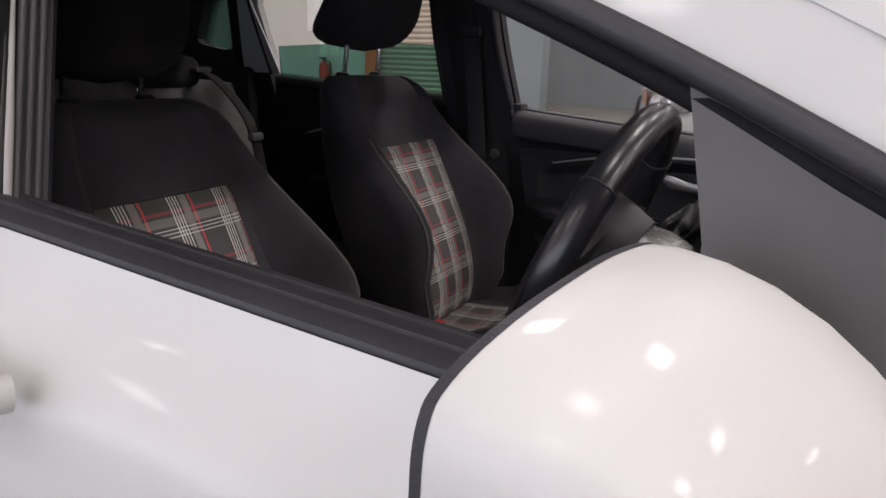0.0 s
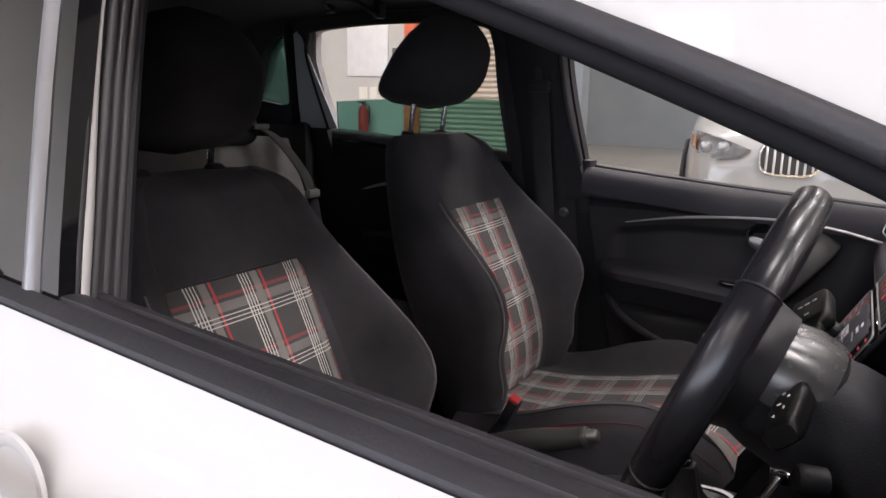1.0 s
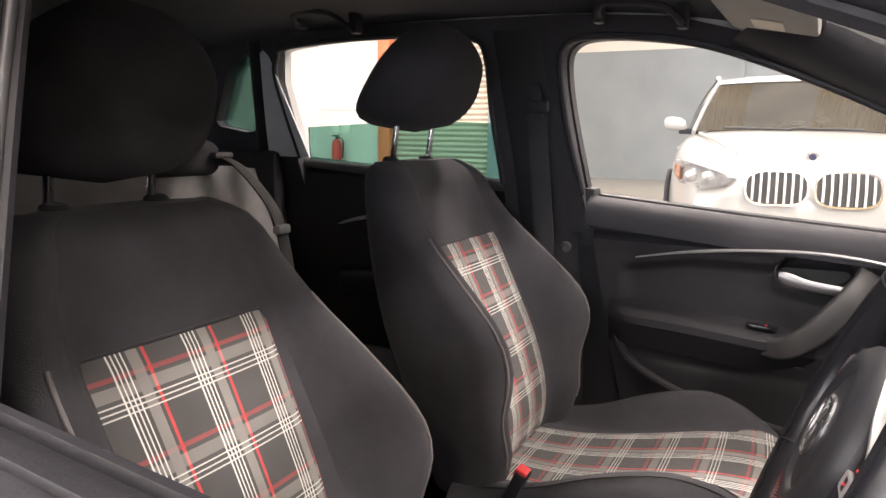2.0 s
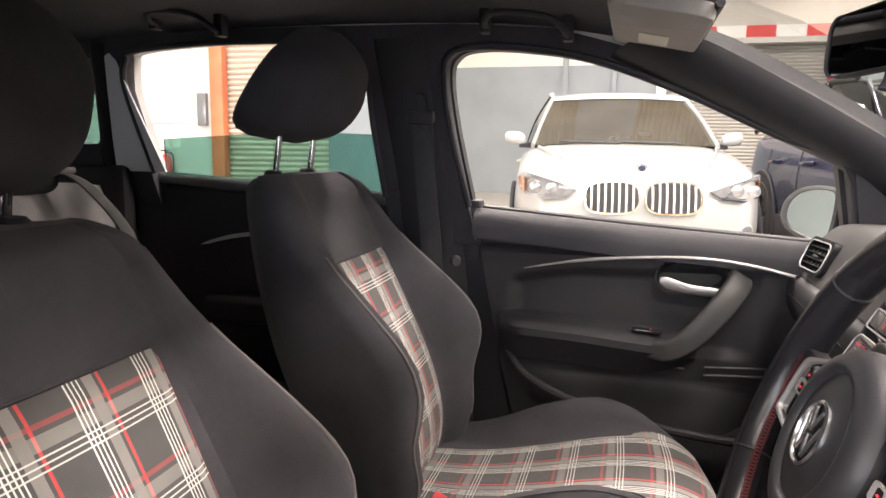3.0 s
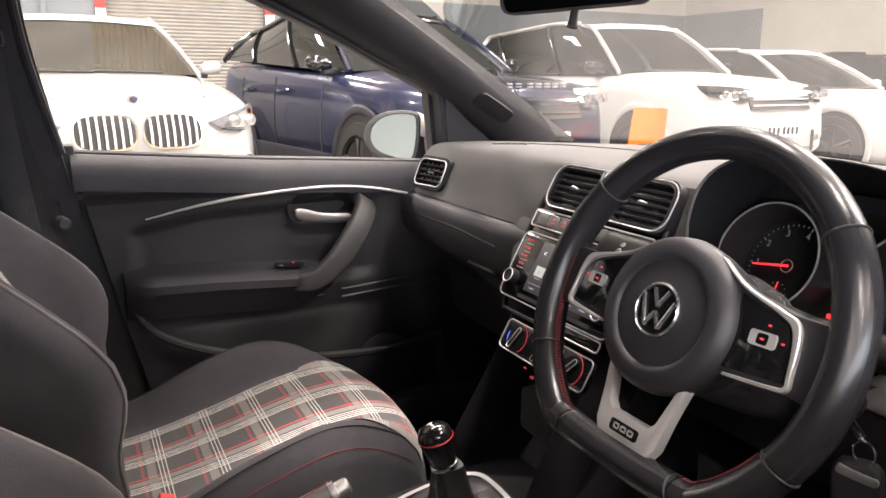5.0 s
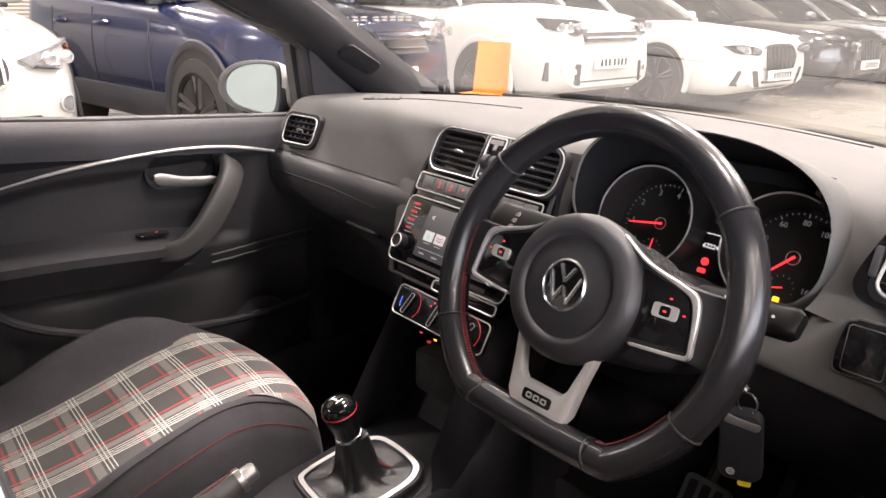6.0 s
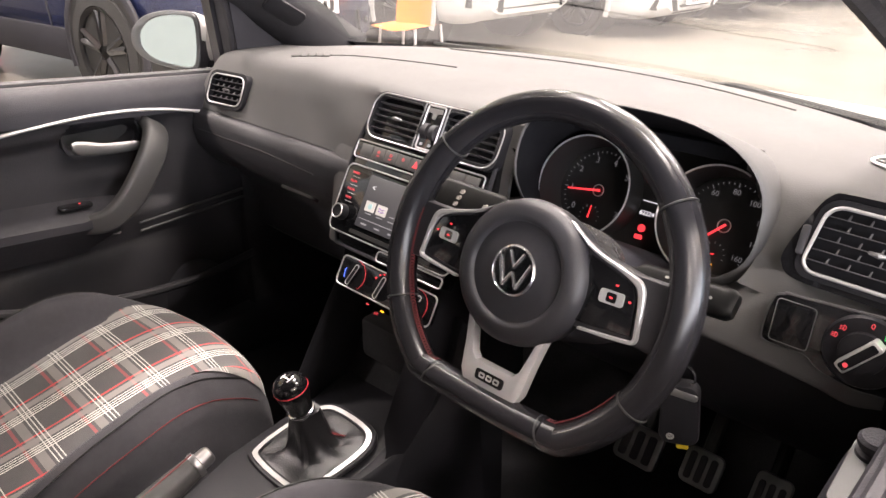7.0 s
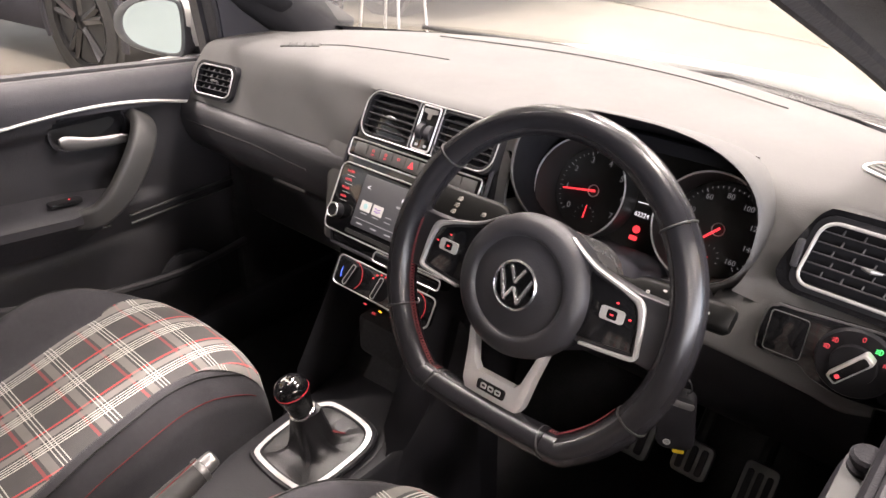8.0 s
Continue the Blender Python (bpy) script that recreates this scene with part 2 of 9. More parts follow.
G_BLUE = glow("blue_backlight", (0.1, 0.2, 1.0), 0.8)
G_SCREEN = glow("radio_screen", (0.12, 0.12, 0.13), 0.14)
G_CYAN = glow("pale_cyan_backlight", (0.45, 0.7, 0.7), 0.3)
G_TILE = glow("pale_tile_backlight", (0.75, 0.72, 0.66), 0.3)
G_VIOLET = glow("violet_backlight", (0.35, 0.22, 0.5), 0.3)

# ---- mesh tools ----


def finish(bm, name, mat, angle=38):
    bmesh.ops.remove_doubles(bm, verts=bm.verts[:], dist=1e-5)
    bmesh.ops.recalc_face_normals(bm, faces=bm.faces[:])
    lim = radians(angle)
    for f in bm.faces:
        f.smooth = True
    for e in bm.edges:
        e.smooth = not (len(e.link_faces) == 2 and e.calc_face_angle(0) > lim)
    me = bpy.data.meshes.new(name)
    bm.to_mesh(me)
    bm.free()
    me.materials.append(mat)
    return me


def thing(name, label, category, at=(0, 0, 0), group="", kind="", turn=0.0):
    ob = new(name)
    ob.empty_display_size = 0.05
    ob.matrix_basis = pose(*at, 0, 0, turn)
    return tagged(ob, label, category, group, kind)


def part(name, bm, mat, parent, label="", local=False, angle=38):
    """Links a bmesh as one mesh under a thing or a part. World places, unless local."""
    ob = new(name, finish(bm, name, mat, angle))
    ob.parent = parent
    if parent.parent is None and not local:
        ob.matrix_parent_inverse = parent.matrix_basis.inverted()
    if label:
        ob["label"] = label
    return ob


def solo(name, bm, mat, label, category, kind="", group="", angle=38):
    return tagged(new(name, finish(bm, name, mat, angle)), label, category, group, kind)


def bm_new():
    return bmesh.new()


def box(bm, x0, x1, y0, y1, z0, z1, r=0.0, seg=2):
    res = bmesh.ops.create_cube(bm, size=1.0)
    vs = res["verts"]
    for v in vs:
        v.co = Vector(((x0 + x1) / 2 + v.co.x * (x1 - x0), (y0 + y1) / 2 + v.co.y * (y1 - y0), (z0 + z1) / 2 + v.co.z * (z1 - z0)))
    if r:
        es = list({e for v in vs for e in v.link_edges})
        bmesh.ops.bevel(bm, geom=es, offset=r, segments=seg, affect="EDGES", profile=0.5)
    return bm


def crom(pts, n=6, closed=False):
    """A smooth curve through points."""
    pts = [Vector(p) for p in pts]
    out, k = [], len(pts)
    for i in range(k if closed else k - 1):
        if closed:
            a, b, c, d = pts[i - 1], pts[i], pts[(i + 1) % k], pts[(i + 2) % k]
        else:
            a, b, c, d = pts[max(i - 1, 0)], pts[i], pts[i + 1], pts[min(i + 2, k - 1)]
        for j in range(n):
            t = j / n
            out.append(0.5 * (2 * b + (c - a) * t + (2 * a - 5 * b + 4 * c - d) * t * t + (3 * b - a - 3 * c + d) * t ** 3))
    if not closed:
        out.append(pts[-1])
    return out


def loft(bm, rings, ring_closed=True, cap=True, tube_closed=False):
    rows = [[bm.verts.new(p) for p in r] for r in rings]
    n = len(rows[0])
    pairs = list(zip(rows, rows[1:])) + ([(rows[-1], rows[0])] if tube_closed else [])
    for a, b in pairs:
        for i in range(n if ring_closed else n - 1):
            j = (i + 1) % n
            try:
                bm.faces.new((a[i], a[j], b[j], b[i]))
            except ValueError:
                pass
    if cap and ring_closed and not tube_closed:
        bm.faces.new(rows[0][::-1])
        bm.faces.new(rows[-1])
    return rows


def tube(bm, pts, radius, n=10, closed=False, flat=1.0, up=None):
    """A round (or flattened) bar along points; radius may change from point to point."""
    pts = [Vector(p) for p in pts]
    k = len(pts)
    rad = radius if isinstance(radius, (list, tuple)) else [radius] * k
    ref = Vector(up) if up else None
    rings, prev = [], None
    for i, p in enumerate(pts):
        a = pts[i - 1] if (i or closed) else p
        b = pts[(i + 1) % k] if (i < k - 1 or closed) else p
        t = (b - a).normalized()
        if ref:
            s = t.cross(ref).normalized()
        elif prev is None:
            s = t.cross(Vector((0, 0, 1)) if abs(t.z) < 0.9 else Vector((1, 0, 0))).normalized()
        else:
            s = (prev - t * prev.dot(t)).normalized()
        prev = s
        w = t.cross(s)
        rings.append([p + rad[i] * (s * math.cos(2 * math.pi * q / n) + w * flat * math.sin(2 * math.pi * q / n)) for q in range(n)])
    loft(bm, rings, True, not closed, closed)
    return bm


def cyl(bm, p0, p1, r0, r1=None, n=24):
    return tube(bm, [p0, p1], [r0, r0 if r1 is None else r1], n)


def lathe(bm, at, axis, prof, n=32):
    """A turned body: prof is (radius, way along the axis) rows."""
    at, axis = Vector(at), Vector(axis).normalized()
    s = axis.orthogonal().normalized()
    w = axis.cross(s)
    rings = [[at + axis * h + max(r, 1e-4) * (s * math.cos(2 * math.pi * q / n) + w * math.sin(2 * math.pi * q / n)) for q in range(n)] for r, h in prof]
    loft(bm, rings)
    return bm


def rrect(w, h, r, n=4):
    """Corners of a rounded rectangle round (0, 0)."""
    out = []
    for cx, cy, a0 in ((w / 2 - r, h / 2 - r, 0), (-w / 2 + r, h / 2 - r, 90), (-w / 2 + r, -h / 2 + r, 180), (w / 2 - r, -h / 2 + r, 270)):
        for i in range(n + 1):
            a = radians(a0 + 90 * i / n)
            out.append((cx + r * math.cos(a), cy + r * math.sin(a)))
    return out


def basis(o, u, v):
    """A face's own axes: u across, v up, and out of it."""
    o, u, v = Vector(o), Vector(u).normalized(), Vector(v)
    v = (v - u * u.dot(v)).normalized()
    n = u.cross(v)
    return Matrix(((u.x, v.x, n.x, o.x), (u.y, v.y, n.y, o.y), (u.z, v.z, n.z, o.z), (0, 0, 0, 1)))


def slab(bm, outline, d0, d1, B=None, holes=(), bevel=0.0):
    """A plate of an outline, from depth d0 to d1 along the face's way out, with holes through it."""
    B = B or Matrix()
    loops, start = [outline, *holes], len(bm.verts)
    edges = []
    for lp in loops:
        vs = [bm.verts.new((p[0], p[1], d0)) for p in lp]
        edges += [bm.edges.new((vs[i], vs[(i + 1) % len(vs)])) for i in range(len(vs))]
    if holes:
        faces = [g for g in bmesh.ops.triangle_fill(bm, use_beauty=True, use_dissolve=False, edges=edges)["geom"] if isinstance(g, bmesh.types.BMFace)]
    else:
        faces = [bm.faces.new(vs)]
    ext = bmesh.ops.extrude_face_region(bm, geom=faces)
    top = [v for v in ext["geom"] if isinstance(v, bmesh.types.BMVert)]
    for v in top:
        v.co.z = d1
    if bevel and not holes:
        topset = set(top)
        es = [e for e in bm.edges if e.verts[0] in topset and e.verts[1] in topset and len(e.link_faces) == 2 and e.calc_face_angle(0) > 0.6]
        bmesh.ops.bevel(bm, geom=es, offset=bevel, segments=2, affect="EDGES", profile=0.5)
    bm.verts.ensure_lookup_table()
    for v in bm.verts[start:]:
        v.co = B @ v.co
    return bm


def sheet(bm, f, us, vs, thick=0.0, cloth=None):
    """A curved sheet f(u, v), with a thickness behind it; cloth: (u, v) to the cloth's metres."""
    rows = [[bm.verts.new(f(u, v)) for v in vs] for u in us]
    lay = bm.loops.layers.uv.new("cloth") if cloth else None
    for i in range(len(us) - 1):
        for j in range(len(vs) - 1):
            fc = bm.faces.new((rows[i][j], rows[i + 1][j], rows[i + 1][j + 1], rows[i][j + 1]))
            if lay:
                for lp, (a, b) in zip(fc.loops, ((i, j), (i + 1, j), (i + 1, j + 1), (i, j + 1))):
                    lp[lay].uv = cloth(us[a], vs[b])
    if thick:
        bmesh.ops.solidify(bm, geom=bm.faces[:], thickness=thick)
    return bm


def span(a, b, n):
    return [a + (b - a) * i / n for i in range(n + 1)]


def lin(x, rows):
    """A straight-line value from (x, value) rows."""
    if x <= rows[0][0]:
        return rows[0][1]
    for (a, va), (b, vb) in zip(rows, rows[1:]):
        if x <= b:
            return va + (vb - va) * (x - a) / (b - a)
    return rows[-1][1]


def spl(x, rows):
    """A smooth curve through (x, value) rows."""
    if x <= rows[0][0]:
        return rows[0][1]
    k = len(rows)
    for i in range(k - 1):
        (a, va), (b, vb) = rows[i], rows[i + 1]
        if x <= b:
            pa, pva = rows[i - 1] if i else (2 * a - b, 2 * va - vb)
            nb, nvb = rows[i + 2] if i + 2 < k else (2 * b - a, 2 * vb - va)
            m0, m1 = (vb - pva) / (b - pa) * (b - a), (nvb - va) / (nb - a) * (b - a)
            t = (x - a) / (b - a)
            return (2 * t ** 3 - 3 * t * t + 1) * va + (t ** 3 - 2 * t * t + t) * m0 + (3 * t * t - 2 * t ** 3) * vb + (t ** 3 - t * t) * m1
    return rows[-1][1]


def text(bm, words, size, B, depth=0.0006, align="CENTER"):
    """Writing in the built-in font, as a thin mesh on a face."""
    cu = bpy.data.curves.new("writing", "FONT")
    cu.body, cu.size, cu.align_x, cu.align_y = words, size, align, "CENTER"
    cu.extrude, cu.resolution_u = depth, 3
    ob = bpy.data.objects.new("writing", cu)
    scene.collection.objects.link(ob)
    dg = bpy.context.evaluated_depsgraph_get()
    me = bpy.data.meshes.new_from_object(ob.evaluated_get(dg))
    me.transform(B)
    bm.from_mesh(me)
    bpy.data.objects.remove(ob)
    bpy.data.curves.remove(cu)
    bpy.data.meshes.remove(me)
    return bm



# ---- the hall ----
WX0, WX1, WY0, WY1, WH = -16.3, 9.0, -11.0, 30.0, 6.0

bm = bm_new()
box(bm, WX0 - 0.3, WX1 + 0.3, WY0 - 0.3, WY1 + 0.3, -0.2, GZ)
solo("floor", bm, M_FLOOR, "pale polished concrete showroom floor", "floor", "structure")

bm = bm_new()
box(bm, WX0 - 0.3, WX1 + 0.3, WY0 - 0.3, WY1 + 0.3, WH, WH + 0.2)
for i in range(7):
    box(bm, WX0, WX1, WY0 + 3 + 5.6 * i, WY0 + 3.2 + 5.6 * i, WH - 0.3, WH)
ceil = solo("ceiling", bm, M_CEIL, "pale hall ceiling with steel beams", "ceiling", "structure")

for (y0, y1) in ((-2.6, -0.7), (0.75, 3.4)):
    bm = bm_new()
    pts = []
    for i in range(int((y1 - y0) / 0.15)):
        y = y0 + 0.15 * i
        pts += [(y, WH - 0.02), (y + 0.07, WH - 0.02), (y + 0.09, WH - 0.07), (y + 0.13, WH - 0.07)]
    loft(bm, [[(x, y, z) for y, z in pts] for x in (-11.2, -6.8)], False, False)
    part("ribbed_rooflight", bm, M_CLADDING, ceil, "yellowed ribbed rooflight")
LINE = 3.08  # height of the grey paint
SH_Y0, SH_Y1, SH_TOP = 0.89, 4.22, 3.45
bm = bm_new()
for (y0, y1, z0) in ((WY0, SH_Y0, LINE), (SH_Y1, 17.6, LINE), (SH_Y0, SH_Y1, SH_TOP)):
    box(bm, WX0 - 0.3, WX0, y0, y1, z0, WH)
wall = solo("wall_west", bm, M_WALLWHITE, "white painted hall wall, grey below", "wall", "structure")
bm = bm_new()
for (y0, y1) in ((WY0 + 4.0, SH_Y0), (SH_Y1, 17.6)):
    box(bm, WX0 - 0.3, WX0 + 0.006, y0, y1, 0.0, LINE)
part("grey_lower_wall", bm, M_WALLGREY, wall)
bm = bm_new()
for (y0, y1) in ((-1.42, -1.3), (-0.3, -0.2)):
    box(bm, WX0, WX0 + 0.12, y0, y1, 0.0, WH)
part("pier", bm, M_WALLGREY, wall)
bm = bm_new()
box(bm, WX0, WX0 + 0.04, 6.5, 17.4, 4.05, 4.1)
part("cable_tray", bm, M_WHITEPAINT, wall)

shutter = thing("roller_shutter", "galvanised roller shutter with red and white posts", "shutter", (WX0, 2.8, 0))
n = 44
for i in range(n):
    bm = bm_new()
    z = SH_TOP * i / n
    prof = [(0, 0), (0.03, 0.018), (0.045, 0.042), (0.03, 0.066), (0.0, 0.0818)]
    loft(bm, [[(WX0 - 0.12 + d, y, z + h) for d, h in prof] for y in (SH_Y0, SH_Y1)], False, False)
    part("slat", bm, M_SHUTTER, shutter)
for y in (SH_Y0 - 0.1, SH_Y1 + 0.1):
    for i in range(8):
        bm = bm_new()
        box(bm, WX0 - 0.05, WX0 + 0.12, y - 0.1, y + 0.1, SH_TOP * i / 8, SH_TOP * (i + 1) / 8)
        part("post_band", bm, (M_REDPAINT, M_WHITEPAINT)[i % 2], shutter)
bm = bm_new()
box(bm, WX0, WX0 + 0.3, SH_Y0 - 0.2, SH_Y1 + 0.2, SH_TOP + 0.0, SH_TOP + 0.12)
part("hood", bm, M_SHUTTER, shutter)
for i in range(7):
    bm = bm_new()
    y = SH_Y0 - 0.2 + 0.6 * i
    box(bm, WX0 + 0.02, WX0 + 0.22, y, y + 0.6, SH_TOP + 0.12, SH_TOP + 0.38)
    part("post_band", bm, (M_WHITEPAINT, M_REDPAINT)[i % 2], shutter)

# south-west corner: white wall with a panel, red column and a second shutter
bm = bm_new()
box(bm, WX0 - 0.3, WX0 + 0.02, WY0, WY0 + 4.0, 0, LINE)
solo("wall_west_end", bm, M_WALLWHITE, "white painted wall beside the red column", "wall", "structure")
bm = bm_new()
box(bm, WX0 - 0.3, WX1 + 0.3, WY0 - 0.3, WY0, 0, WH)
solo("wall_south", bm, M_WALLWHITE, "white painted hall wall, grey below", "wall", "structure")
S2X = -9.0
sy0, sy1 = -5.9, -4.15
bm = bm_new()
box(bm, S2X - 0.3, S2X, sy1, sy1 + 1.1, 0, WH)
box(bm, S2X - 0.3, S2X, sy0, sy1, 3.3, WH)
solo("wall_south_west", bm, M_WALLGREY, "grey painted wall beside a shutter", "wall", "structure")
bm = bm_new()
box(bm, S2X - 0.3, S2X - 0.02, WY0, sy0, 0, WH)
solo("wall_panel_west", bm, M_WALLWHITE, "white wall with a flush panel", "wall", "structure")
shutter2 = thing("roller_shutter", "pale roller shutter beside a red column", "shutter", (S2X, -5, 0))
for i in range(40):
    bm = bm_new()
    z = 3.3 * i / 40
    prof = [(0, 0), (0.03, 0.018), (0.045, 0.042), (0.03, 0.066), (0.0, 0.0825)]
    loft(bm, [[(S2X - 0.12 + d, y, z + h) for d, h in prof] for y in (sy0, sy1)], False, False)
    part("slat", bm, M_SHUTTERLIT, shutter2)
bm = bm_new()
box(bm, S2X - 0.05, S2X + 0.1, sy0 - 0.17, sy0 + 0.05, 0, 4.2, 0.01)
solo("steel_column", bm, M_ORANGERED, "orange-red painted steel column beside the shutter", "column")
bm = bm_new()
box(bm, S2X - 0.02, S2X + 0.012, -7.3, -6.45, 1.5, 3.2, 0.006)
solo("wall_panel", bm, M_WHITEPAINT, "flush white panel on the wall", "panel")
bm = bm_new()
box(bm, S2X - 0.02, S2X + 0.06, -6.33, -6.18, 1.45, 1.95, 0.01)
solo("switch_box", bm, M_GREYCAR, "grey electric switch box on the wall", "box")
for k in range(2):
    bm = bm_new()
    box(bm, S2X - 0.02, S2X + 0.003, -7.05 + 0.22 * k, -6.9 + 0.22 * k, 1.12, 1.32)
    solo("notice", bm, M_PAPER, "small yellowed paper notice on the wall", "notice", group="notices on the wall")
ext = thing("fire_extinguisher", "red fire extinguisher against the wall", "extinguisher", (S2X + 0.2, -6.85, 0.5))
bm = bm_new()
lathe(bm, (S2X + 0.16, -6.85, 0.5), (0, 0, 1), [(0.07, 0), (0.085, 0.02), (0.085, 0.42), (0.06, 0.48), (0.025, 0.51)])
part("cylinder", bm, M_REDPAINT, ext)
bm = bm_new()
cyl(bm, (S2X + 0.16, -6.85, 1.01), (S2X + 0.16, -6.85, 1.06), 0.022)
box(bm, S2X + 0.15, S2X + 0.17, -6.95, -6.79, 1.05, 1.075, 0.004)
part("valve", bm, M_INK, ext, "black valve and grip")
bm = bm_new()
tube(bm, crom([(S2X + 0.16, -6.82, 1.03), (S2X + 0.16, -6.72, 0.98), (S2X + 0.16, -6.73, 0.7)]), 0.012, 8)
part("hose", bm, M_INK, ext, "black hose")
bm = bm_new()
box(bm, S2X + 0.0, S2X + 0.3, -7.0, -6.7, 0.0, 0.5, 0.01)
solo("plinth", bm, M_WALLGREY, "grey plinth under the fire extinguisher", "plinth")

bm = bm_new()
box(bm, WX0 - 0.3, -6.0, 17.4, 17.7, 0, 6.0)
wn = solo("wall_north_west", bm, M_WALLWHITE, "white painted wall of the far corner", "wall", "structure")
bm = bm_new()
box(bm, WX0, -13.4, 17.37, 17.4, 0, LINE)
part("grey_lower_wall", bm, M_WALLGREY, wn)
bm = bm_new()
box(bm, WX0 - 0.3, WX1 + 0.3, WY1, WY1 + 0.3, 0, WH)
solo("wall_north", bm, M_WALLWHITE, "white painted far hall wall", "wall", "structure")
bm = bm_new()
box(bm, WX1, WX1 + 0.3, WY0, WY1, 0, WH)
we = solo("wall_east", bm, M_WALLGREY, "hall wall with yellow ribbed cladding", "wall", "structure")
for (y0, y1) in ((-9.5, -5.5), (-1.9, 0.0), (2.0, 6.5), (9.0, 14.0), (17.0, 23.0)):
    bm = bm_new()
    k = int((y1 - y0) / 0.15)
    pts = []
    for i in range(k):
        y = y0 + 0.15 * i
        pts += [(WX1 - 0.02, y), (WX1 - 0.02, y + 0.07), (WX1 - 0.06, y + 0.09), (WX1 - 0.06, y + 0.13)]
    loft(bm, [[(x, y, z) for x, y in pts] for z in (3.9, 5.6)], False, False)
    part("ribbed_cladding", bm, M_CLADDING, we)
for y in (0.9, 7.5, 15.0):
    bm = bm_new()
    box(bm, WX1 - 0.3, WX1 - 0.01, y, y + 0.25, 0, WH)
    part("column", bm, M_STEEL, we)

# ceiling lamps in rows
lamp0 = thing("ceiling_lamp", "square white ceiling lamp with a bright diffuser", "lamp", group="ceiling lamps")
bm = bm_new()
box(bm, -0.42, 0.42, -0.42, 0.42, 0.03, 0.1, 0.01)
part("housing", bm, M_LAMPSTEEL, lamp0, local=True)
bm = bm_new()
box(bm, -0.38, 0.38, -0.38, 0.38, 0.0, 0.04)
part("diffuser", bm, G_LAMP, lamp0, "bright diffuser", local=True)
for hx in (-0.3, 0.3):
    bm = bm_new()
    cyl(bm, (hx, 0, 0.09), (hx, 0, 0.46), 0.008, n=8)
    part("hanger", bm, M_LAMPSTEEL, lamp0, "thin steel hanger", local=True)
spots = [(x, y) for x in (-11.5, -4.6, 4.6, 7.4) for y in (-6.5, -1.2, 2.4, 6.0, 13.0)] + [(x, y) for x in (-1.5, 1.5) for y in (1.7, 6.0, 9.5, 14.0)]
for i, (x, y) in enumerate(spots):
    m = pose(x, y, WH - 0.45)
    if i == 0:
        lamp0.matrix_basis = m
    else:
        copy_thing(lamp0, m)
    li = bpy.data.lights.new("lamp_light", "AREA")
    ahead = (0.8 if y > 5 else 0.45) if abs(x) < 2 else (0.4 if x > 4 else (0.9 if y < 0 else 0.62))  # the aisle ahead is lit more than the bay overhead
    li.shape, li.size, li.energy, li.color = "SQUARE", 0.75, LAMP_POWER * ahead, (1.0, 0.95, 0.88)
    lo = new("lamp_light", li)
    lo.matrix_basis = pose(x, y, WH - 0.46)

# unseen glazed front in the east wall, added to fill the cabin with light
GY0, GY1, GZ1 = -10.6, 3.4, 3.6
wf = thing("shop_front", "unseen glazed front with grey mullions, added as fill light", "window", (WX1, -3.6, GZ), kind="structure")
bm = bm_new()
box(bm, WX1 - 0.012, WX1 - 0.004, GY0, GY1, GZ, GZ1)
part("pane", bm, glow("fill_pane", (0.86, 0.93, 1.0), 3.0), wf, "glowing pane of the added fill light")
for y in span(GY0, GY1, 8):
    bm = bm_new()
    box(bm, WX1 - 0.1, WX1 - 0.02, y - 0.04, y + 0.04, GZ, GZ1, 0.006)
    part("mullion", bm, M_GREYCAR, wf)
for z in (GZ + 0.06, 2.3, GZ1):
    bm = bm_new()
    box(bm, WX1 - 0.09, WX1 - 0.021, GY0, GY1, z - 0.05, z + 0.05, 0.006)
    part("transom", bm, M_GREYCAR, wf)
# area light that brightens the cabin through the added front
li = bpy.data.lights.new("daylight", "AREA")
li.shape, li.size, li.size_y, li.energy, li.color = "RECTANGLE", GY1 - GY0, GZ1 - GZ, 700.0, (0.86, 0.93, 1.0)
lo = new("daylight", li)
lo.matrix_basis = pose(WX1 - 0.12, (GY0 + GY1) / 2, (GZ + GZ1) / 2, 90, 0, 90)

# ---- parked cars of the hall ----


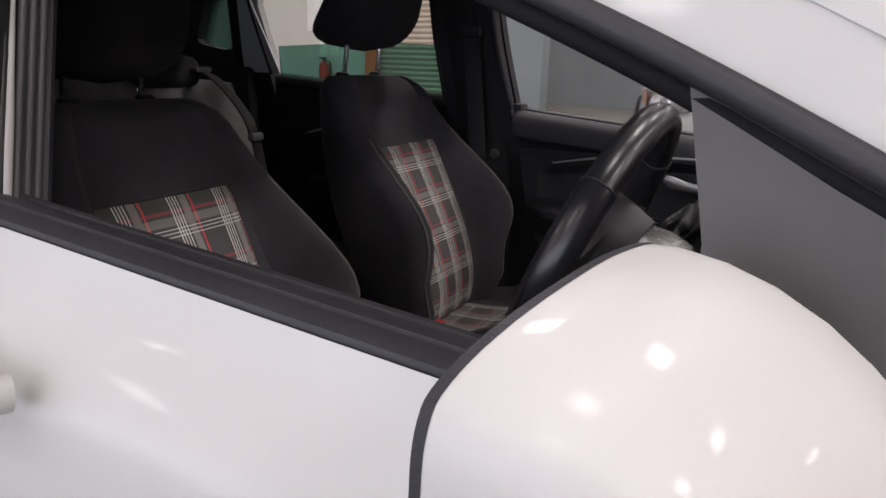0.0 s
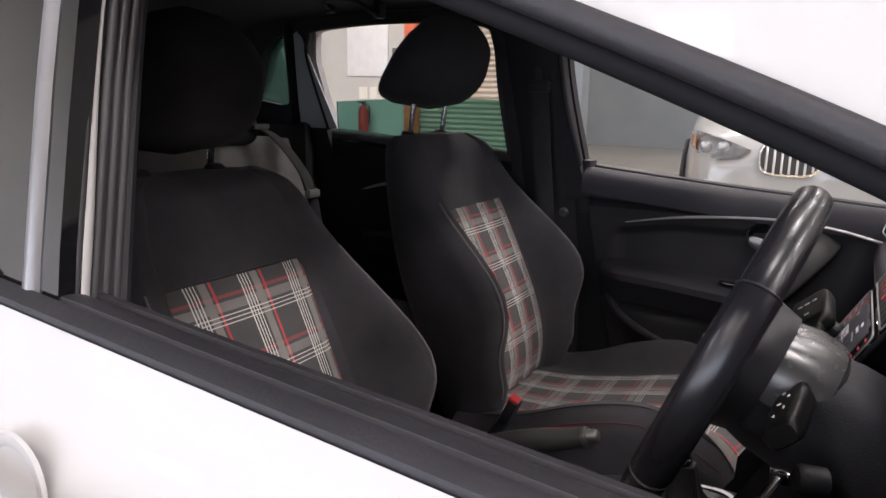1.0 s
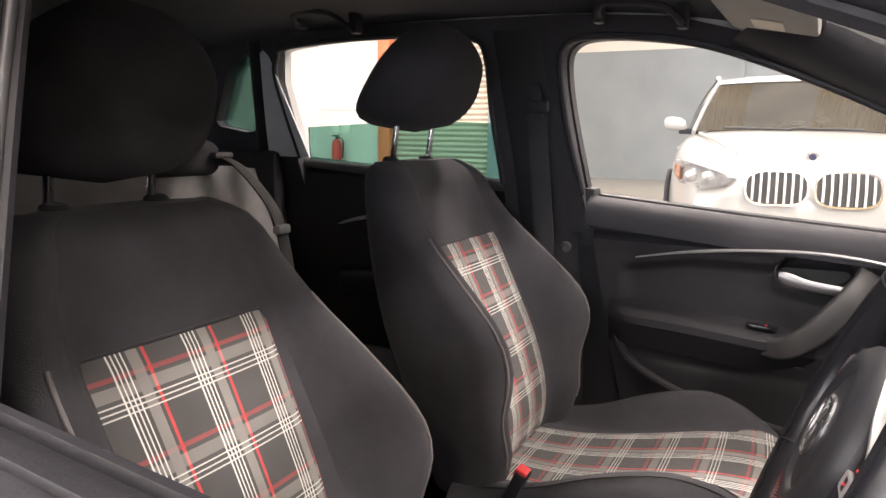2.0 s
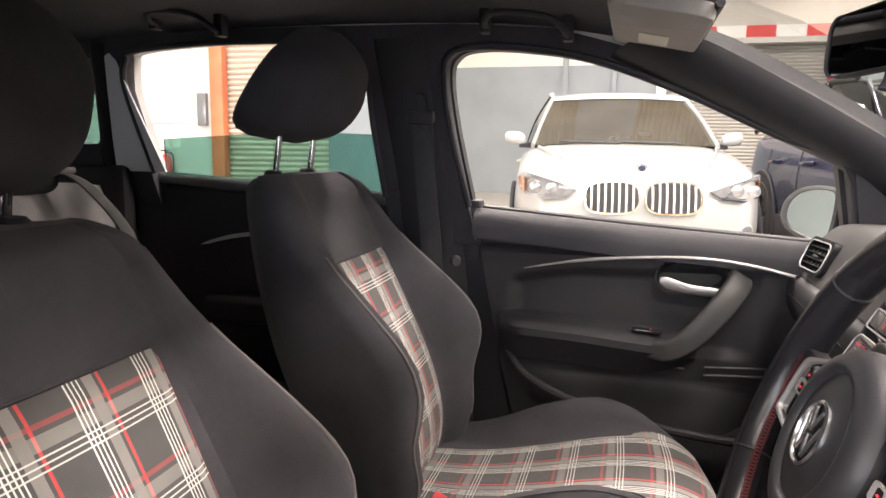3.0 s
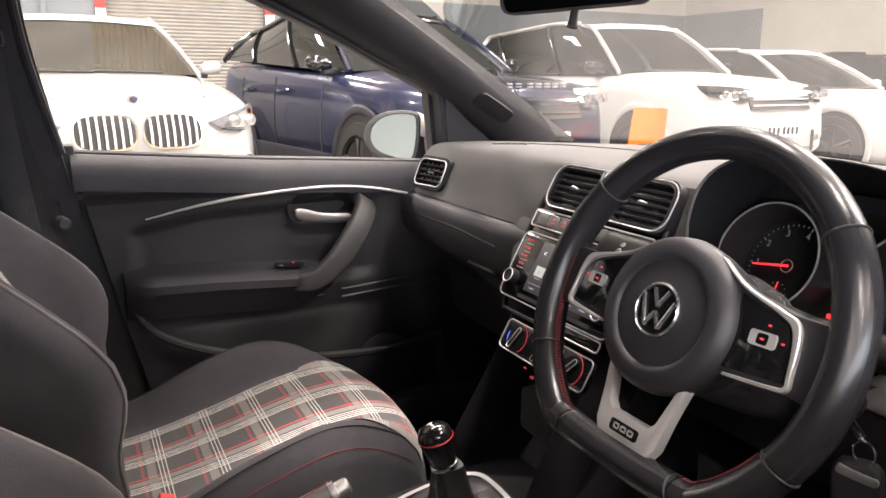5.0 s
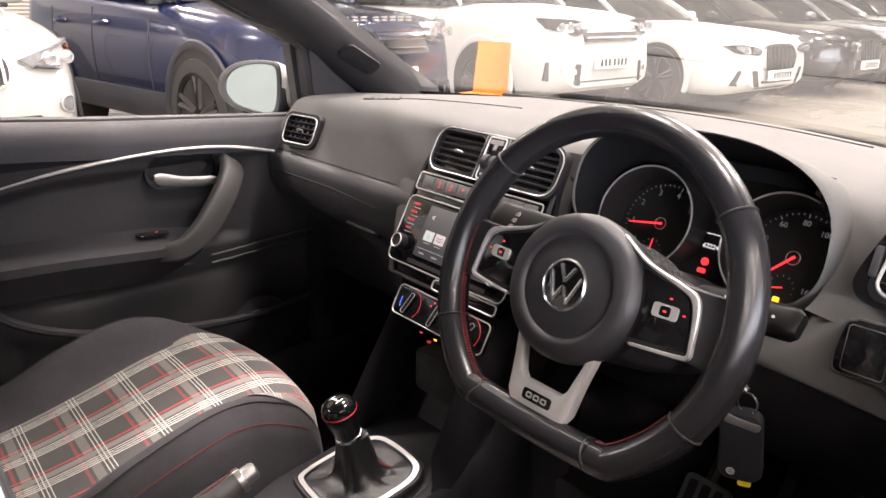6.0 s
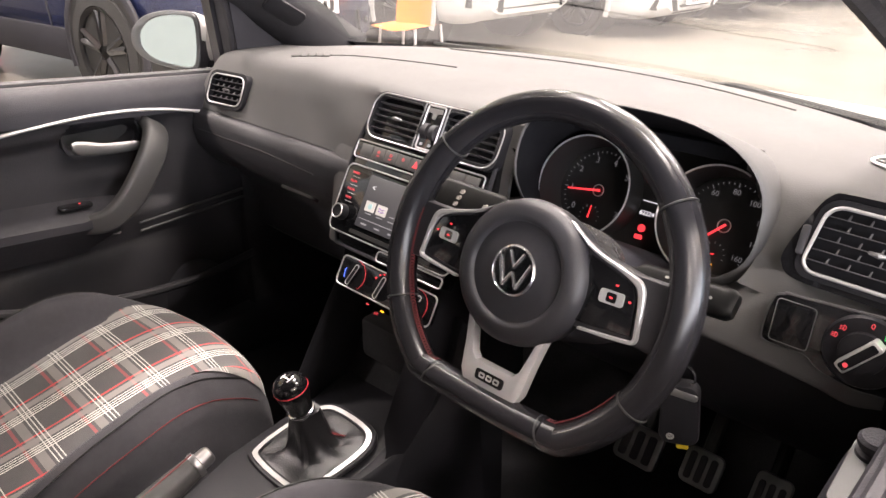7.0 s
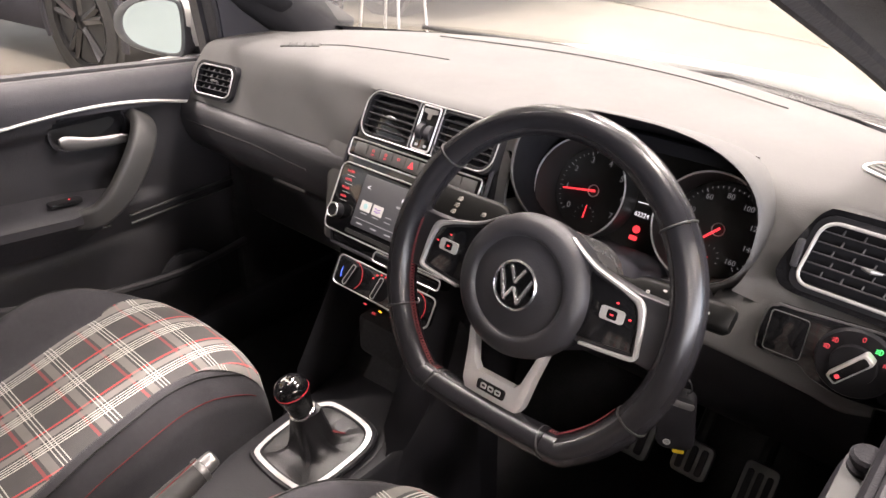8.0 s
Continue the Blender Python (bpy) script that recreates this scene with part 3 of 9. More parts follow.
def parked_car(name, label, at, turn, paint, P):
    """A car by its side profile and plan; local: x across, y ahead, origin under the nose."""
    car = thing(name, label, "car", at, group="cars parked in the hall", turn=turn)
    L, W, H = P["length"], P["width"] / 2, P["height"]
    hood, belt, cowl, head, roofend = P["hood"], P["belt"], P["cowl"], P["head"], P["roofend"]
    low = P.get("low", 0.24)
    nose = P.get("nose", 0.62)
    taper = P.get("taper", 0.34)
    rise = P.get("rise", 0.03)

    def plan(y):  # half width at a way behind the nose
        f = -y
        front = 1 - taper * max(0, 1 - f / 0.75) ** 2.4
        rear = 1 - 0.16 * max(0, 1 - (L - f) / 0.6) ** 2
        return W * front * rear

    def top(y):
        f = -y
        return lin(f, [(0, nose), (0.05, hood - 0.13), (0.16, hood - 0.06), (0.4, hood - 0.02), (-cowl, belt - 0.0), (L - 0.4, belt + rise), (L, belt + rise - 0.11)])

    def bottom(y):
        f = -y
        return lin(f, [(0, low + 0.1), (0.25, low), (L - 0.3, low), (L, low + 0.15)])

    ys = [0, -0.02, -0.06, -0.12, -0.2, -0.32, -0.5, -0.75, -1.0] + [-1.0 - (L - 1.5) * i / 12 for i in range(1, 13)] + [-L + 0.35, -L + 0.15, -L + 0.05, -L]

    def ring(y):
        w, b, t = plan(y), bottom(y), top(y)
        h = t - b
        half = [(0.0, b), (w * 0.8, b), (w * 0.95, b + 0.04), (w * 0.985, b + 0.16 * h), (w, b + 0.42 * h), (w * 0.995, b + 0.62 * h), (w * 0.975, b + 0.78 * h),
                (w * 0.95, b + 0.9 * h), (w * 0.88, b + 0.965 * h), (w * 0.7, t), (w * 0.4, t + 0.018), (0, t + 0.025)]
        return [(x, y, z) for x, z in half] + [(-x, y, z) for x, z in half[-2:0:-1]]

    bm = bm_new()
    loft(bm, [ring(y) for y in ys])
    body = part("body", bm, paint, car, local=True, angle=50)

    def edge(y, up):  # greenhouse rim at belt and roof
        return plan(y) * (0.86 - 0.2 * up)

    wr = W * 0.66
    zb = belt - 0.01
    roof_y0, roof_y1 = head, roofend
    rz0, rz1, rzm = H - 0.05, H - P.get("fall", 0.1), H
    # windscreen
    bm = bm_new()
    cw = W * 0.86

    def screen(u, v):
        wide = cw + (wr - cw) * v
        y = cowl + 0.02 + (roof_y0 - cowl - 0.02) * v - 0.1 * (u * u) * (1 - 0.4 * v)
        return Vector((u * wide, y, zb + 0.02 + (rz0 - zb - 0.02) * v + 0.03 * math.sin(math.pi * v) - 0.02 * u * u))
    sheet(bm, screen, span(-0.97, 0.97, 12), span(0.02, 0.92, 6), 0.01)
    part("windscreen", bm, P.get("screen", M_DARKGLASS), car, "dark tinted windscreen", local=True)
    # roof
    bm = bm_new()

    def roof(u, v):
        y = roof_y0 + 0.02 + (roof_y1 - roof_y0) * v
        z = rz0 + (rz1 - rz0) * v + (rzm - rz0) * math.sin(math.pi * min(1, v * 1.1)) ** 0.8 if v < 0.9 else rz0 + (rz1 - rz0) * v
        z = rz0 + (rz1 - rz0) * v + 0.05 * math.sin(math.pi * v)
        return Vector((u * (wr + 0.02), y - 0.05 * u * u * (1 - v), z - 0.04 * abs(u) ** 3))
    sheet(bm, roof, span(-1, 1, 12), span(0, 1, 10), 0.03)
    sheet(bm, lambda u, v: screen(u, 0.9 + 0.12 * v) + Vector((0, 0.01, 0.004)), span(-1.02, 1.02, 12), span(0, 1, 3), 0.02)
    part("roof", bm, P.get("roofpaint", paint), car, local=True)
    # side glass and pillars
    yr = -L + 0.25
    for s in (-1, 1):
        lower = [(cowl + 0.0, zb), (cowl - 0.9, zb + rise * 0.35), (cowl - 1.9, zb + rise * 0.75), (yr, zb + rise + 0.01)]
        upper = [(roof_y0, rz0), (roof_y0 - 0.7, rz0 + 0.03), (roof_y1 + 0.3, rz1 + 0.02), (roof_y1, rz1)]
        def side(u, v):
            yl, zl = lin(u, [(0, lower[0][0]), (0.33, lower[1][0]), (0.66, lower[2][0]), (1, lower[3][0])]), lin(u, [(0, lower[0][1]), (0.33, lower[1][1]), (0.66, lower[2][1]), (1, lower[3][1])])
            yu, zu = lin(u, [(0, upper[0][0]), (0.33, upper[1][0]), (0.66, upper[2][0]), (1, upper[3][0])]), lin(u, [(0, upper[0][1]), (0.33, upper[1][1]), (0.66, upper[2][1]), (1, upper[3][1])])
            x = cw * 1.06 + (wr + 0.015 - cw * 1.06) * v + 0.03 * math.sin(math.pi * v)
            if u < 0.12:
                x -= 0.05 * (0.12 - u) / 0.12
            return Vector((s * x, yl + (yu - yl) * v, zl + (zu - zl) * v))
        bm = bm_new()
        sheet(bm, side, span(0.03, 0.97, 16), span(0.0, 0.98, 5), 0.012)
        part("side_glass", bm, M_DARKGLASS, car, "dark side glass", local=True)
        for u0, wd, mt in ((0.0, 0.035, paint), (0.36, 0.03, M_PIANO), (0.7, 0.03, M_PIANO), (0.99, 0.045, P.get("rearpillar", paint))):
            bm = bm_new()
            pts = [side(u0, v) + Vector((s * 0.012, 0, 0)) if u0 else screen(s * 0.99, v * 0.97) + Vector((0, 0.0, 0.003)) for v in span(0, 1, 6)]
            tube(bm, pts, wd, 8, flat=0.45, up=(1, 0, 0))
            part("pillar", bm, mt, car, local=True)
        bm = bm_new()
        tube(bm, [side(u, 1.0) + Vector((s * 0.006, 0, 0.012)) for u in span(0.1, 1, 12)], 0.022, 8)
        part("roof_rail", bm, P.get("rail", paint), car, local=True)
        # mirror
        my, mz = cowl - 0.28, belt + 0.065
        bm = bm_new()
        loft(bm, [[(s * (W + dx), my + 0.9 * hd * math.cos(a) - 0.15 * (dx + 0.06), mz + up + hh * math.copysign(abs(math.sin(a)) ** 0.75, math.sin(a))) for a in [2 * math.pi * j / 16 for j in range(16)]]
                  for dx, hh, hd, up in ((-0.075, 0.018, 0.02, -0.03), (-0.06, 0.04, 0.045, -0.012), (-0.02, 0.056, 0.062, -0.002), (0.05, 0.06, 0.065, 0.003), (0.095, 0.05, 0.055, 0.008), (0.115, 0.03, 0.035, 0.01), (0.12, 0.008, 0.01, 0.01))])
        mir = part("wing_mirror", bm, P.get("mirror", paint), car, local=True)
        bm = bm_new()
        box(bm, min(s * W * 0.8, s * (W - 0.01)), max(s * W * 0.8, s * (W - 0.01)), my - 0.04, my + 0.02, mz - 0.085, mz - 0.035, 0.01)
        part("mirror_foot", bm, M_DASHLOW, mir, local=True)
        # wheels
        for wy in (-P["axle"], -P["axle"] - P["base"]):
            R = P.get("wheel", 0.35)
            bm = bm_new()
            lathe(bm, (s * (W - 0.205), wy, R), (s, 0, 0), [(R * 0.62, 0.0), (R * 0.97, 0.0), (R, 0.03), (R, 0.19), (R * 0.96, 0.225), (R * 0.74, 0.235), (R * 0.7, 0.2), (R * 0.68, 0.05)], 32)
            wh = part("wheel", bm, M_TYRE, car, "black tyre on an alloy rim", local=True)
            bm = bm_new()
            lathe(bm, (s * (W - 0.205), wy, R), (s, 0, 0), [(R * 0.72, 0.19), (R * 0.73, 0.236), (R * 0.66, 0.225), (R * 0.64, 0.12), (0.01, 0.1)], 32)
            for k in range(P.get("spokes", 5)):
                a = 2 * math.pi * k / P.get("spokes", 5) + 0.3
                for da in (-0.14, 0.14):
                    q0 = Vector((s * (W - 0.0), wy + 0.05 * math.cos(a), R + 0.05 * math.sin(a)))
                    q1 = Vector((s * (W + 0.01), wy + R * 0.68 * math.cos(a + da), R + R * 0.68 * math.sin(a + da)))
                    tube(bm, [q0, q1], [0.034, 0.024], 6)
            lathe(bm, (s * (W - 0.03), wy, R), (s, 0, 0), [(0.07, 0), (0.07, 0.04), (0.04, 0.05)], 16)
            part("rim", bm, P.get("rim", M_ALLOY), wh, local=True)
            # arch
            bm = bm_new()
            pts = [(s * (W + 0.004), wy + (R + 0.06) * math.cos(a), R + 0.02 + (R + 0.06) * math.sin(a)) for a in span(-0.35, math.pi + 0.35, 20)]
            tube(bm, pts, 0.035, 8, flat=0.5)
            part("arch_trim", bm, P.get("arch", M_DASHLOW), car, local=True)
            bm = bm_new()
            lathe(bm, (s * (W - 0.3), wy, R + 0.01), (s, 0, 0), [(R + 0.05, 0), (R + 0.05, 0.308), (0.02, 0.309)], 28)
            part("wheel_well", bm, M_INK, car, "dark wheel well", local=True)
        # door lines and handles
        for k, dy in enumerate((cowl - 0.35, cowl - 1.35, cowl - 2.2)):
            bm = bm_new()
            pts = []
            for z in span(low + 0.12, belt - 0.04, 8):
                b, t = bottom(dy), top(dy)
                q = (z - b) / (t - b)
                x = plan(dy) * lin(q, [(0, 0.9), (0.16, 0.985), (0.42, 1.0), (0.62, 0.995), (0.78, 0.975), (0.9, 0.95), (1, 0.85)])
                pts.append((s * (x + 0.001), dy, z))
            tube(bm, pts, 0.006, 6)
            part("door_gap", bm, M_INK, car, local=True)
            if k:
                bm = bm_new()
                tube(bm, [(s * (W * 0.985), dy + 0.12, belt - 0.16), (s * (W * 0.985 + 0.035), dy + 0.16, belt - 0.16), (s * (W * 0.985 + 0.035), dy + 0.3, belt - 0.155), (s * (W * 0.985), dy + 0.34, belt - 0.155)], 0.016, 8)
                part("door_handle", bm, paint, car, local=True)
        bm = bm_new()
        box(bm, min(s * (W - 0.04), s * (W + 0.004)), max(s * (W - 0.04), s * (W + 0.004)), -P["axle"] - P["base"] + 0.45, -P["axle"] - 0.45, low - 0.02, low + P.get("sill", 0.1), 0.02)
        part("sill_trim", bm, M_DASHLOW, car, local=True)
    # back window and wiper arms
    bm = bm_new()
    sheet(bm, lambda u, v: Vector((u * (W * 0.8 + (wr - W * 0.8) * v), yr - 0.02 + (roof_y1 - yr) * v, zb + (rz1 - zb) * v)), span(-1, 1, 6), span(0, 1, 3), 0.012)
    part("back_window", bm, M_DARKGLASS, car, local=True)
    for x0, x1 in ((-0.5, 0.05), (0.05, 0.6)):
        bm = bm_new()
        tube(bm, [(x0 * W, cowl + 0.03, zb + 0.035), (x1 * W, cowl + 0.02, zb + 0.045)], 0.011, 6)
        part("wiper", bm, M_INK, car, local=True)

    def on_nose(x, z, out=0.0):  # a place on the front face
        q = min(abs(x) / (W * 0.985), 0.995)
        fx = 0.0 if q < 1 - taper else 0.75 * (1 - ((1 - q) / taper) ** (1 / 2.4))
        fz = lin(z, [(nose, 0.0), (hood - 0.13, 0.05), (hood - 0.06, 0.16), (hood, 0.4)])
        fb = lin(z, [(low, 0.25), (low + 0.1, 0.0)])
        return Vector((x, -max(fx, fz, fb) + out, z))
    car_nose[name + str(at)] = on_nose
    return car, body, on_nose


car_nose = {}


def front_piece(car, name, mat, outline, on_nose, out, deep=0.05, label="", parent=None):
    """A piece that follows the front face: outline in x and z."""
    bm = bm_new()
    a = [bm.verts.new(on_nose(x, z, out)) for x, z in outline]
    b = [bm.verts.new(on_nose(x, z, out - deep)) for x, z in outline]
    n = len(a)
    bm.faces.new(a)
    for i in range(n):
        bm.faces.new((a[i], a[(i + 1) % n], b[(i + 1) % n], b[i]))
    return part(name, bm, mat, parent or car, label, local=True, angle=30)


def ell(cx, cz, w, h, n=24, p=3.0):
    out = []
    for i in range(n):
        a = 2 * math.pi * i / n
        c, s = math.cos(a), math.sin(a)
        out.append((cx + w * math.copysign(abs(c) ** (2 / p), c), cz + h * math.copysign(abs(s) ** (2 / p), s)))
    return out


M_LAMPGREY = material("headlamp_grey", (0.3, 0.3, 0.31), 0.2, metal=0.5, vary=0.3, scale=20, coat=1.0)
M_SUVSCREEN = material("brown_tinted_windscreen", (0.04, 0.039, 0.035), 0.03, vary=0.25, scale=3, spec=0.7, coat=0.6)
# white compact suv with twin upright grilles
SUV = dict(length=4.45, width=1.82, height=1.62, hood=1.0, belt=1.1, cowl=-1.2, head=-1.92, roofend=-3.95, axle=0.84, base=2.67, nose=0.7, low=0.22, rail=M_PEARL, mirror=M_PEARL, taper=0.22, screen=M_SUVSCREEN)
compact_suv, body, nose = parked_car("suv", "white compact suv with twin slatted grilles", (-4.15, 0.33, GZ), -83, M_PEARL, SUV)
for s in (-1, 1):
    g = front_piece(compact_suv, "grille", M_CHROME, ell(s * 0.205, 0.745, 0.192, 0.118, 28, 3.2), nose, 0.03, 0.08, "upright slatted grille with a chrome rim")
    front_piece(compact_suv, "grille_back", M_INK, ell(s * 0.205, 0.745, 0.178, 0.104, 28, 3.2), nose, 0.034, 0.05, "", g)
    for k in range(7):
        x = s * 0.205 + (k - 3) * 0.047
        h = 0.1 if abs(k - 3) < 3 else 0.08
        bm = bm_new()
        tube(bm, [nose(x, 0.745 - h, 0.045), nose(x, 0.745, 0.05), nose(x, 0.745 + h, 0.045)], 0.0085, 6)
        part("slat", bm, M_SATIN, g, local=True)
    lamp = [(s * 0.445, 0.79), (s * 0.51, 0.74), (s * 0.66, 0.725), (s * 0.81, 0.75), (s * 0.862, 0.8), (s * 0.868, 0.885), (s * 0.82, 0.905), (s * 0.68, 0.875), (s * 0.54, 0.83)]
    hl = front_piece(compact_suv, "headlight", M_LAMPGLASS, lamp, nose, 0.035, 0.1, "clear headlight with twin round lamps")
    front_piece(compact_suv, "bezel", M_LAMPGREY, [(x * 0.99 + s * 0.006, (z - 0.81) * 0.8 + 0.81) for x, z in lamp], nose, 0.038, 0.04, "", hl)
    for x in (0.62, 0.73):
        bm = bm_new()
        p = nose(s * x, 0.8, 0.036)
        lathe(bm, p, (0, 1, 0), [(0.042, 0), (0.042, 0.008), (0.036, 0.009), (0.034, 0.004)], 20)
        part("lamp_ring", bm, M_LAMPGLASS, hl, local=True)
        bm = bm_new()
        lathe(bm, p, (0, 1, 0), [(0.034, 0), (0.033, 0.006), (0.02, 0.012), (0.003, 0.014)], 20)
        part("projector", bm, M_LAMPGREY, hl, "grey glossy projector lens", local=True)
    front_piece(compact_suv, "indicator", M_AMBER, [(s * 0.81, 0.765), (s * 0.85, 0.8), (s * 0.858, 0.875), (s * 0.815, 0.87)], nose, 0.04, 0.03, "amber indicator lens", hl)
    fog = front_piece(compact_suv, "fog_lamp", M_SATIN, ell(s * 0.7, 0.52, 0.06, 0.06, 20, 2), nose, 0.03, 0.05)
    front_piece(compact_suv, "lens", M_LAMPGLASS, ell(s * 0.7, 0.52, 0.048, 0.048, 20, 2), nose, 0.034, 0.02, "", fog)
    bm = bm_new()
    tube(bm, crom([(s * 0.45, -0.1, 0.955), (s * 0.6, -0.6, 1.04), (s * 0.72, -1.12, 1.09)]), 0.012, 6)
    part("bonnet_crease", bm, M_PEARL, compact_suv, local=True)
bm = bm_new()
p = Vector((0, -0.105, 0.937))
lathe(bm, p, (0, 0.75, 0.65), [(0.041, 0), (0.041, 0.01), (0.036, 0.013), (0.034, 0.009), (0.005, 0.01)], 24)
bd = part("badge", bm, M_CHROME, compact_suv, "round chrome badge", local=True)
bm = bm_new()
lathe(bm, p, (0, 0.75, 0.65), [(0.024, 0.0), (0.024, 0.0125), (0.003, 0.0125)], 20)
part("badge_face", bm, M_BLUE, bd, local=True)
front_piece(compact_suv, "lower_intake", M_INK, [(-0.6, 0.3), (0.6, 0.3), (0.52, 0.46), (-0.52, 0.46)], nose, 0.02, 0.06, "black lower air intake")
pl8 = front_piece(compact_suv, "number_plate", M_PLATE, [(-0.26, 0.38), (0.26, 0.38), (0.26, 0.49), (-0.26, 0.49)], nose, 0.04, 0.02, "white number plate with dark bars")
for k in range(7):
    x = -0.21 + 0.06 * k + (0.03 if k > 3 else 0)
    front_piece(compact_suv, "plate_bar", M_INK, [(x, 0.4), (x + 0.035, 0.4), (x + 0.035, 0.47), (x, 0.47)], nose, 0.043, 0.002, "", pl8)

# dark blue suv
RR = dict(length=4.4, width=1.88, height=1.68, hood=1.08, belt=1.13, cowl=-1.2, head=-2.05, roofend=-3.85, axle=0.86, base=2.66, nose=0.75, low=0.3, wheel=0.39, rim=M_ALLOY, mirror=M_PIANO, roofpaint=M_BLACKCAR, rail=M_BLACKCAR, rearpillar=M_BLACKCAR, sill=0.2, rise=0.14, fall=0.15)
rr, body, nose = parked_car("suv", "dark navy blue suv with black roof and alloys", (-3.31, 2.83, GZ), -83.5, M_BLUE, RR)


def upright_front(car, nose, zl, grille_z, mark, plate_z, plate_x=0.0, wide=0.42, chrome=M_SATIN, lamp_w=0.2, letters=True):
    """Headlights, slim grille, bonnet lettering as plain blocks, plate."""
    for s in (-1, 1):
        lamp = [(s * wide, zl + 0.07), (s * wide, zl - 0.05), (s * (wide + lamp_w * 0.6), zl - 0.07), (s * (wide + lamp_w * 1.7), zl - 0.01), (s * (wide + lamp_w * 1.9), zl + 0.09), (s * (wide + lamp_w), zl + 0.08)]
        hl = front_piece(car, "headlight", M_LAMPDARK, lamp, nose, 0.03, 0.1, "slim clear headlight")
        for q in (0.35, 0.9, 1.35):
            bm = bm_new()
            lathe(bm, nose(s * (wide + lamp_w * q), zl + 0.01, 0.03), (0, 1, 0), [(0.036, -0.01), (0.036, 0.006), (0.028, 0.01), (0.005, 0.004)], 16)
            part("lamp_lens", bm, M_LAMPGLASS, hl, local=True)
        it = front_piece(car, "side_intake", M_INK, [(s * (wide + 0.06), 0.4), (s * (wide + 0.36), 0.45), (s * (wide + 0.35), 0.62), (s * (wide + 0.05), 0.6)], nose, 0.03, 0.05, "black side air intake")
        front_piece(car, "intake_bar", chrome, [(s * (wide + 0.12), 0.51), (s * (wide + 0.26), 0.525), (s * (wide + 0.26), 0.565), (s * (wide + 0.12), 0.555)], nose, 0.034, 0.02, "", it)
    gr = front_piece(car, "grille", M_INK, [(-wide + 0.02, grille_z - 0.1), (wide - 0.02, grille_z - 0.1), (wide, grille_z + 0.09), (-wide, grille_z + 0.09)], nose, 0.03, 0.06, "black slatted grille")
    for k in range(3):
        z = grille_z - 0.06 + 0.055 * k
        bm = bm_new()
        tube(bm, [nose(x, z, 0.033) for x in span(-wide + 0.04, wide - 0.04, 8)], 0.008, 6)
        part("bar", bm, chrome, gr, local=True)
    if letters:
        for k in range(9):
            x = -0.34 + 0.078 * k + (0.03 if k > 4 else 0)
            bm = bm_new()
            box(bm, x, x + 0.04, -0.12, -0.097, mark, mark + 0.012, 0.002)
            box(bm, x, x + 0.04, -0.12, -0.097, mark + 0.02, mark + 0.032, 0.002)
            part("bonnet_mark", bm, M_SATIN, car, local=True)
    front_piece(car, "lower_intake", M_INK, [(-0.62, 0.3), (0.62, 0.3), (0.55, 0.44), (-0.55, 0.44)], nose, 0.02, 0.06, "black lower air intake")
    p8 = front_piece(car, "number_plate", M_PLATE, [(plate_x - 0.26, plate_z), (plate_x + 0.26, plate_z), (plate_x + 0.26, plate_z + 0.11), (plate_x - 0.26, plate_z + 0.11)], nose, 0.05, 0.03, "white number plate with dark bars")
    for k in range(7):
        x = plate_x - 0.21 + 0.06 * k + (0.02 if k > 3 else 0)
        front_piece(car, "plate_bar", M_INK, [(x, plate_z + 0.02), (x + 0.035, plate_z + 0.02), (x + 0.035, plate_z + 0.09), (x, plate_z + 0.09)], nose, 0.053, 0.002, "", p8)


upright_front(rr, nose, 0.93, 0.9, 1.015, 0.6, chrome=M_LAMPDARK)

# white suv behind it
DS = dict(length=4.6, width=1.9, height=1.72, hood=1.08, belt=1.13, cowl=-1.25, head=-2.0, roofend=-4.2, axle=0.86, base=2.74, nose=0.75, low=0.28, wheel=0.37, mirror=M_PIANO, rail=M_SATIN, arch=M_WHITE)
ds, body, nose = parked_car("suv", "white seven-seat suv with black mirrors", (-3.7, 5.84, GZ), -90, M_WHITE, DS)
upright_front(ds, nose, 0.93, 0.9, 1.01, 0.55)

# white saloon, dark saloons and more cars along the row
SAL = dict(length=4.95, width=1.88, height=1.46, hood=0.88, belt=0.95, cowl=-1.5, head=-2.35, roofend=-4.0, axle=0.95, base=2.96, nose=0.62, low=0.2, wheel=0.35, arch=M_WHITE, mirror=M_WHITE)


